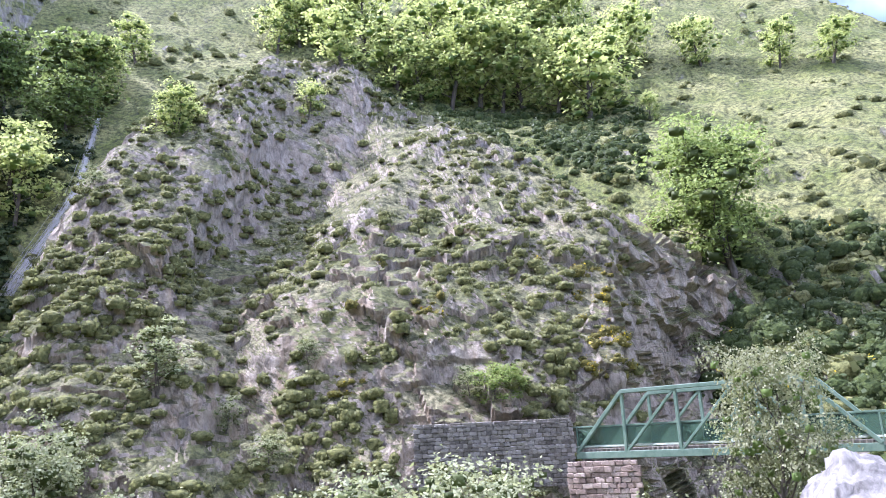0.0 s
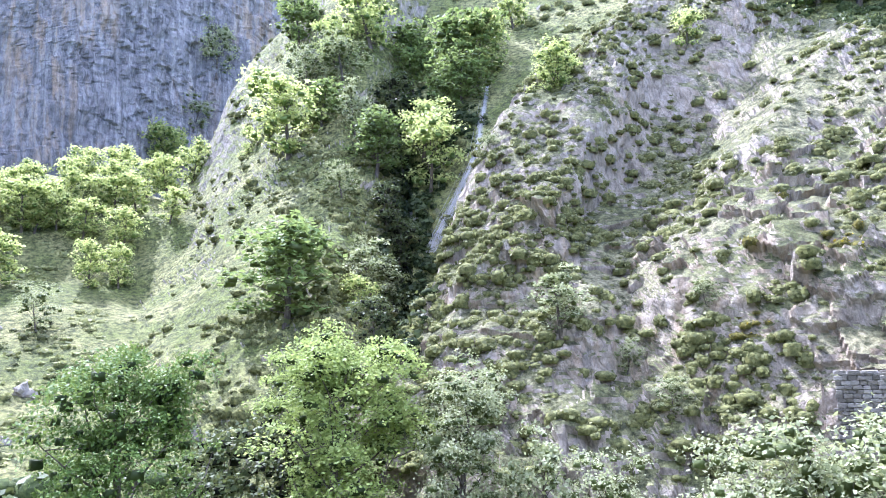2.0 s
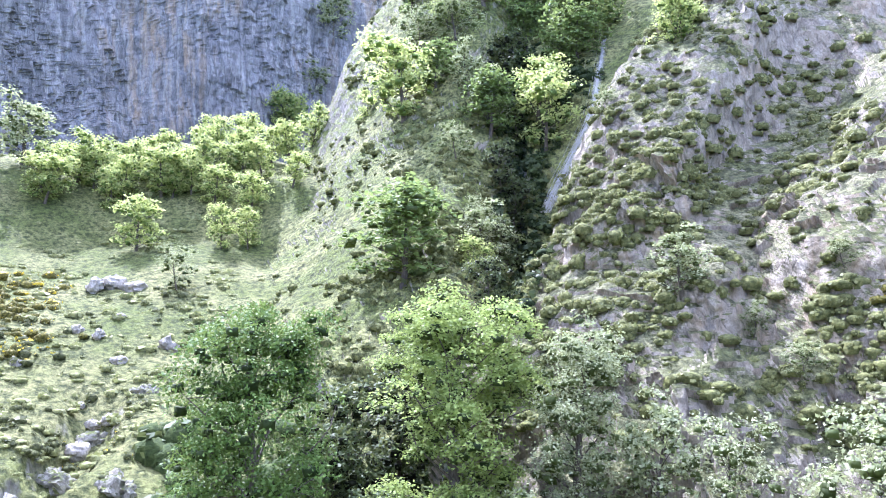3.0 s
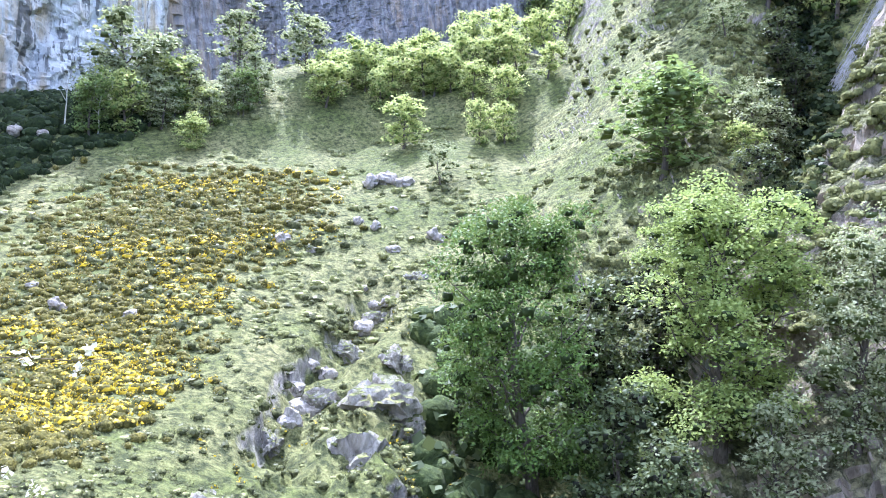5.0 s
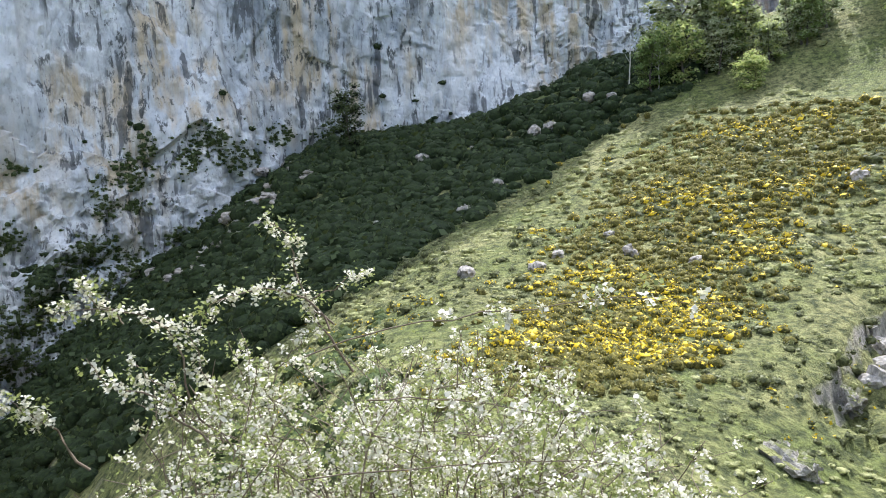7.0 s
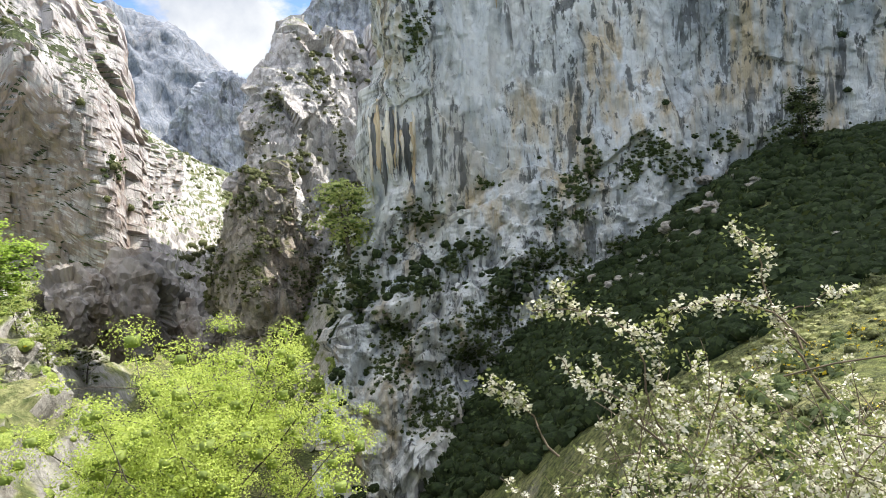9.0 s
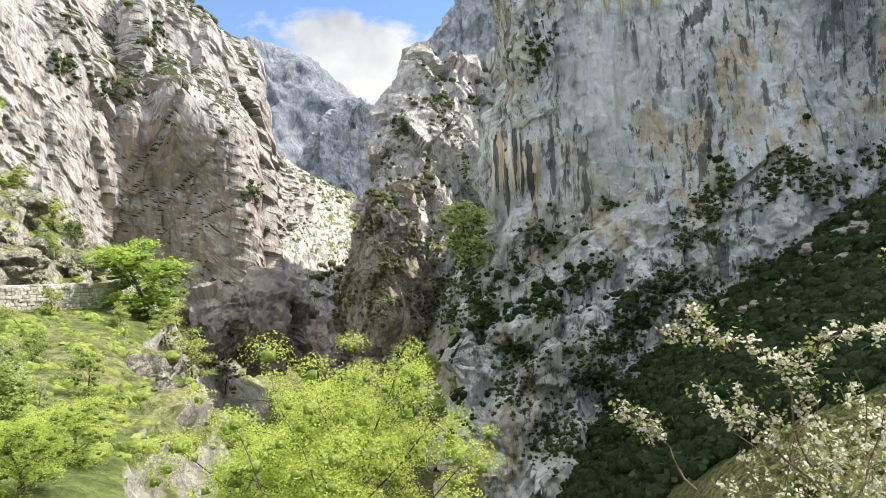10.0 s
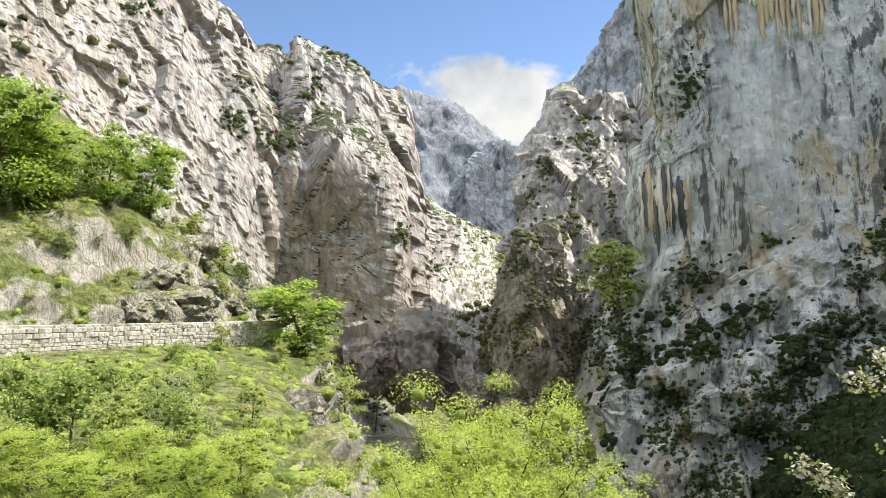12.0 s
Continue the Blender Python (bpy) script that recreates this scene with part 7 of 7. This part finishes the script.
# ------------------------------------------------------------------ water
def cascade(name, points, widths, label, seed):
    """Falling water: braided strands of white water down a rock face."""
    rng = np.random.default_rng(seed)
    P = np.array([list(p) for p in points])
    s = np.linspace(0, len(P) - 1, 60)
    C = pchip(np.arange(len(P)), P, s)
    Wd = np.interp(s, np.arange(len(P)), widths)
    chunks = []
    out = -C / np.linalg.norm(C, axis=1, keepdims=True)
    across = np.cross(out, [0, 0, 1.0])
    for k in range(110):
        off = rng.normal() * 0.32
        wob = np.cumsum(rng.normal(scale=0.05, size=60))
        L = C + across * ((off + wob - wob.mean()) * Wd)[:, None] + out * rng.uniform(0.05, 0.5)
        chunks.append(tube(L, Wd * rng.uniform(0.006, 0.024) * rng.uniform(0.1, 1.6, 60) * np.clip((rng.uniform(30, 75) - np.arange(60)) / 8, 0.02, 1), 4))
    return mesh_object(name, *join(chunks), [M_WATER], None, label, "waterfall", "structure")


cascade("waterfall", [spot(26.8, 24.2), spot(27.3, 21.5), spot(28.0, 18.5), spot(29.4, 15.5), spot(30.6, 13.2), spot(31.6, 11.0)], (0.4, 0.5, 0.65, 0.8, 0.95, 1.1),
        "white waterfall streaming down a dark ravine", 1)
STREAM = []
for a, rr, up in ((38.6, 44, 0.6), (40.2, 40, 0.4), (42.0, 36, 0.3), (43.8, 32, 0.3), (45.4, 29, 0.3), (47.2, 26, 0.3)):
    q = bearing(a, 0, rr)
    STREAM.append(drop(q.x, q.y, 0) + Vector((0, 0, up)))
cascade("stream", STREAM, (0.7, 0.8, 1.0, 1.3, 1.7, 2.0), "tumbling white stream in the wooded gully", 2)

# ------------------------------------------------------------------ blossoming bush beside the viewpoint
bush = tagged(new("hawthorn_bush"), "thorny bush with white blossom and fresh leaves", "bush")
rng = np.random.default_rng(55)
flowers, greens, twigs = [], [], []


def spray(points, radius, density, name="stem", side=4):
    P = np.array([list(p) for p in points])
    s = np.linspace(0, len(P) - 1, 14)
    C = pchip(np.arange(len(P)), P, s) + np.cumsum(rng.normal(scale=0.007, size=(14, 3)), 0)
    part(name, *tube(C, np.linspace(radius, radius * 0.3, 14), 5), M_TWIG, bush)
    k = int(density * 14)
    f = rng.uniform(0.25, 1, k) * 13
    j = f.astype(int).clip(0, 12)
    Q = C[j] + (C[j + 1] - C[j]) * (f - j)[:, None]
    flowers.append(Q + rng.normal(scale=0.014, size=(k, 3)))
    for j in rng.integers(4, 13, side):  # short side twigs
        tip = C[j] + rng.normal(size=3) * np.array([0.13, 0.13, 0.08]) + np.array([0, 0, 0.05])
        T = np.array([C[j], (C[j] + tip) / 2 + rng.normal(scale=0.015, size=3), tip])
        twigs.append(tube(T, [radius * 0.4, radius * 0.3, radius * 0.15], 4))
        f = rng.uniform(0.3, 1, (3, 1))
        Q2 = C[j] + (tip - C[j]) * f + rng.normal(scale=0.012, size=(3, 3))
        flowers.append(Q2)
        greens.append(Q2)
    greens.append(Q[::2] + rng.normal(scale=0.016, size=(len(Q[::2]), 3)))


# tall arching sprays, thin and loosely set with bloom
spray([bearing(108.0, -13.3, 2.75), bearing(108.9, -11.1, 2.75), bearing(110.4, -9.4, 2.75), bearing(111.7, -6.1, 2.75), bearing(111.9, -4.4, 2.75), bearing(113.9, -3.4, 2.75)], 0.0055, 2.2, side=0)
spray([bearing(109.7, -9.7, 2.75), bearing(111.0, -8.0, 2.75), bearing(109.3, -6.8, 2.75), bearing(107.0, -5.6, 2.75)], 0.0040, 1.6, side=0)
spray([bearing(109.8, -10.1, 2.70), bearing(111.0, -8.4, 2.70), bearing(112.6, -7.3, 2.70), bearing(114.8, -6.7, 2.70), bearing(116.9, -7.1, 2.70), bearing(118.2, -8.1, 2.70), bearing(119.2, -9.6, 2.70)], 0.0045, 2.2, side=0)
spray([bearing(118.7, -16.5, 2.65), bearing(119.8, -14.5, 2.65), bearing(120.8, -11.3, 2.65), bearing(122.4, -9.3, 2.65), bearing(124.4, -8.2, 2.65), bearing(127.1, -7.9, 2.65), bearing(129.0, -7.7, 2.65)], 0.0045, 1.9, side=0)
spray([bearing(124.2, -8.5, 2.65), bearing(125.4, -7.2, 2.65), bearing(126.2, -5.6, 2.65)], 0.0030, 1.0, side=0)
spray([bearing(119.2, -17.3, 2.60), bearing(121.4, -15.5, 2.60), bearing(123.1, -13.9, 2.60), bearing(126.1, -12.8, 2.60), bearing(127.8, -11.1, 2.60)], 0.0045, 1.6, side=0)
spray([bearing(120.7, -15.5, 2.60), bearing(121.6, -14.0, 2.60), bearing(123.0, -12.9, 2.60), bearing(124.4, -11.7, 2.60)], 0.0040, 1.2, side=0)
spray([bearing(126.7, -17.7, 2.55), bearing(128.4, -14.7, 2.55), bearing(129.7, -13.3, 2.55), bearing(131.4, -12.5, 2.55)], 0.0045, 1.6, side=0)
spray([bearing(114.7, -19.4, 2.75), bearing(115.4, -17.1, 2.75), bearing(116.3, -12.1, 2.75), bearing(116.8, -9.2, 2.75)], 0.0035, 0.4, side=0)
spray([bearing(118.0, -17.4, 2.65), bearing(119.2, -14.0, 2.65), bearing(119.9, -10.8, 2.65), bearing(121.2, -7.9, 2.65)], 0.0045, 2.0, side=0)
spray([bearing(113.8, -19.5, 2.70), bearing(113.9, -15.4, 2.70), bearing(112.2, -11.3, 2.70), bearing(111.1, -10.3, 2.70)], 0.0035, 0.5, side=0)
spray([bearing(112.0, -11.6, 1.90), bearing(102.8, -9.1, 1.90), bearing(96.6, -8.3, 1.90), bearing(90.3, -7.8, 1.90), bearing(83.2, -7.5, 1.90)], 0.0022, 1.3, side=0)
spray([bearing(107.3, -15.4, 1.90), bearing(99.5, -14.6, 1.90), bearing(91.4, -14.2, 1.90), bearing(84.2, -13.8, 1.90)], 0.0022, 1.3, side=0)
spray([bearing(112.4, -20.4, 1.90), bearing(101.4, -19.6, 1.90), bearing(92.4, -19.2, 1.90), bearing(86.0, -20.1, 1.90)], 0.0022, 1.3, side=0)
for k in range(150):
    a0 = rng.uniform(86, 124)
    a1 = a0 + rng.normal() * 10
    top = -10.5 - 8.0 * abs(rng.normal()) * 0.6 - 4.5 * max(0.0, (a1 - 118) / 8) - 2.6 * max(0.0, (98 - a1) / 6)
    rr = rng.uniform(2.3, 3.6)
    spray([bearing(a0, -38, rr), bearing(a0 * 0.6 + a1 * 0.4, -27, rr), bearing((a0 + a1) / 2, (top - 27) / 2, rr), bearing(a1, top, rr + rng.normal() * 0.15)], 0.005, 1.1)
Q = np.concatenate(flowers)
Q = Q[rng.uniform(size=len(Q)) < 0.72]
each = 12
C = np.repeat(Q, each, 0) + rng.normal(scale=0.0095, size=(len(Q) * each, 3))
tagged(part("twig_mass", *join(twigs), M_TWIG, bush), kind="stuff")
part("blossom", *leaf_cards(C, 0.0155, rng, 0.5, 0.9), M_WHITE, bush, "clusters of small white flowers")
Q = np.concatenate(greens)
C = np.repeat(Q, 9, 0) + rng.normal(scale=0.024, size=(len(Q) * 9, 3))
part("foliage", *leaf_cards(C, 0.019, rng, 0.4, 0.6), M_BUSHLEAF, bush, "small fresh yellow-green leaves")
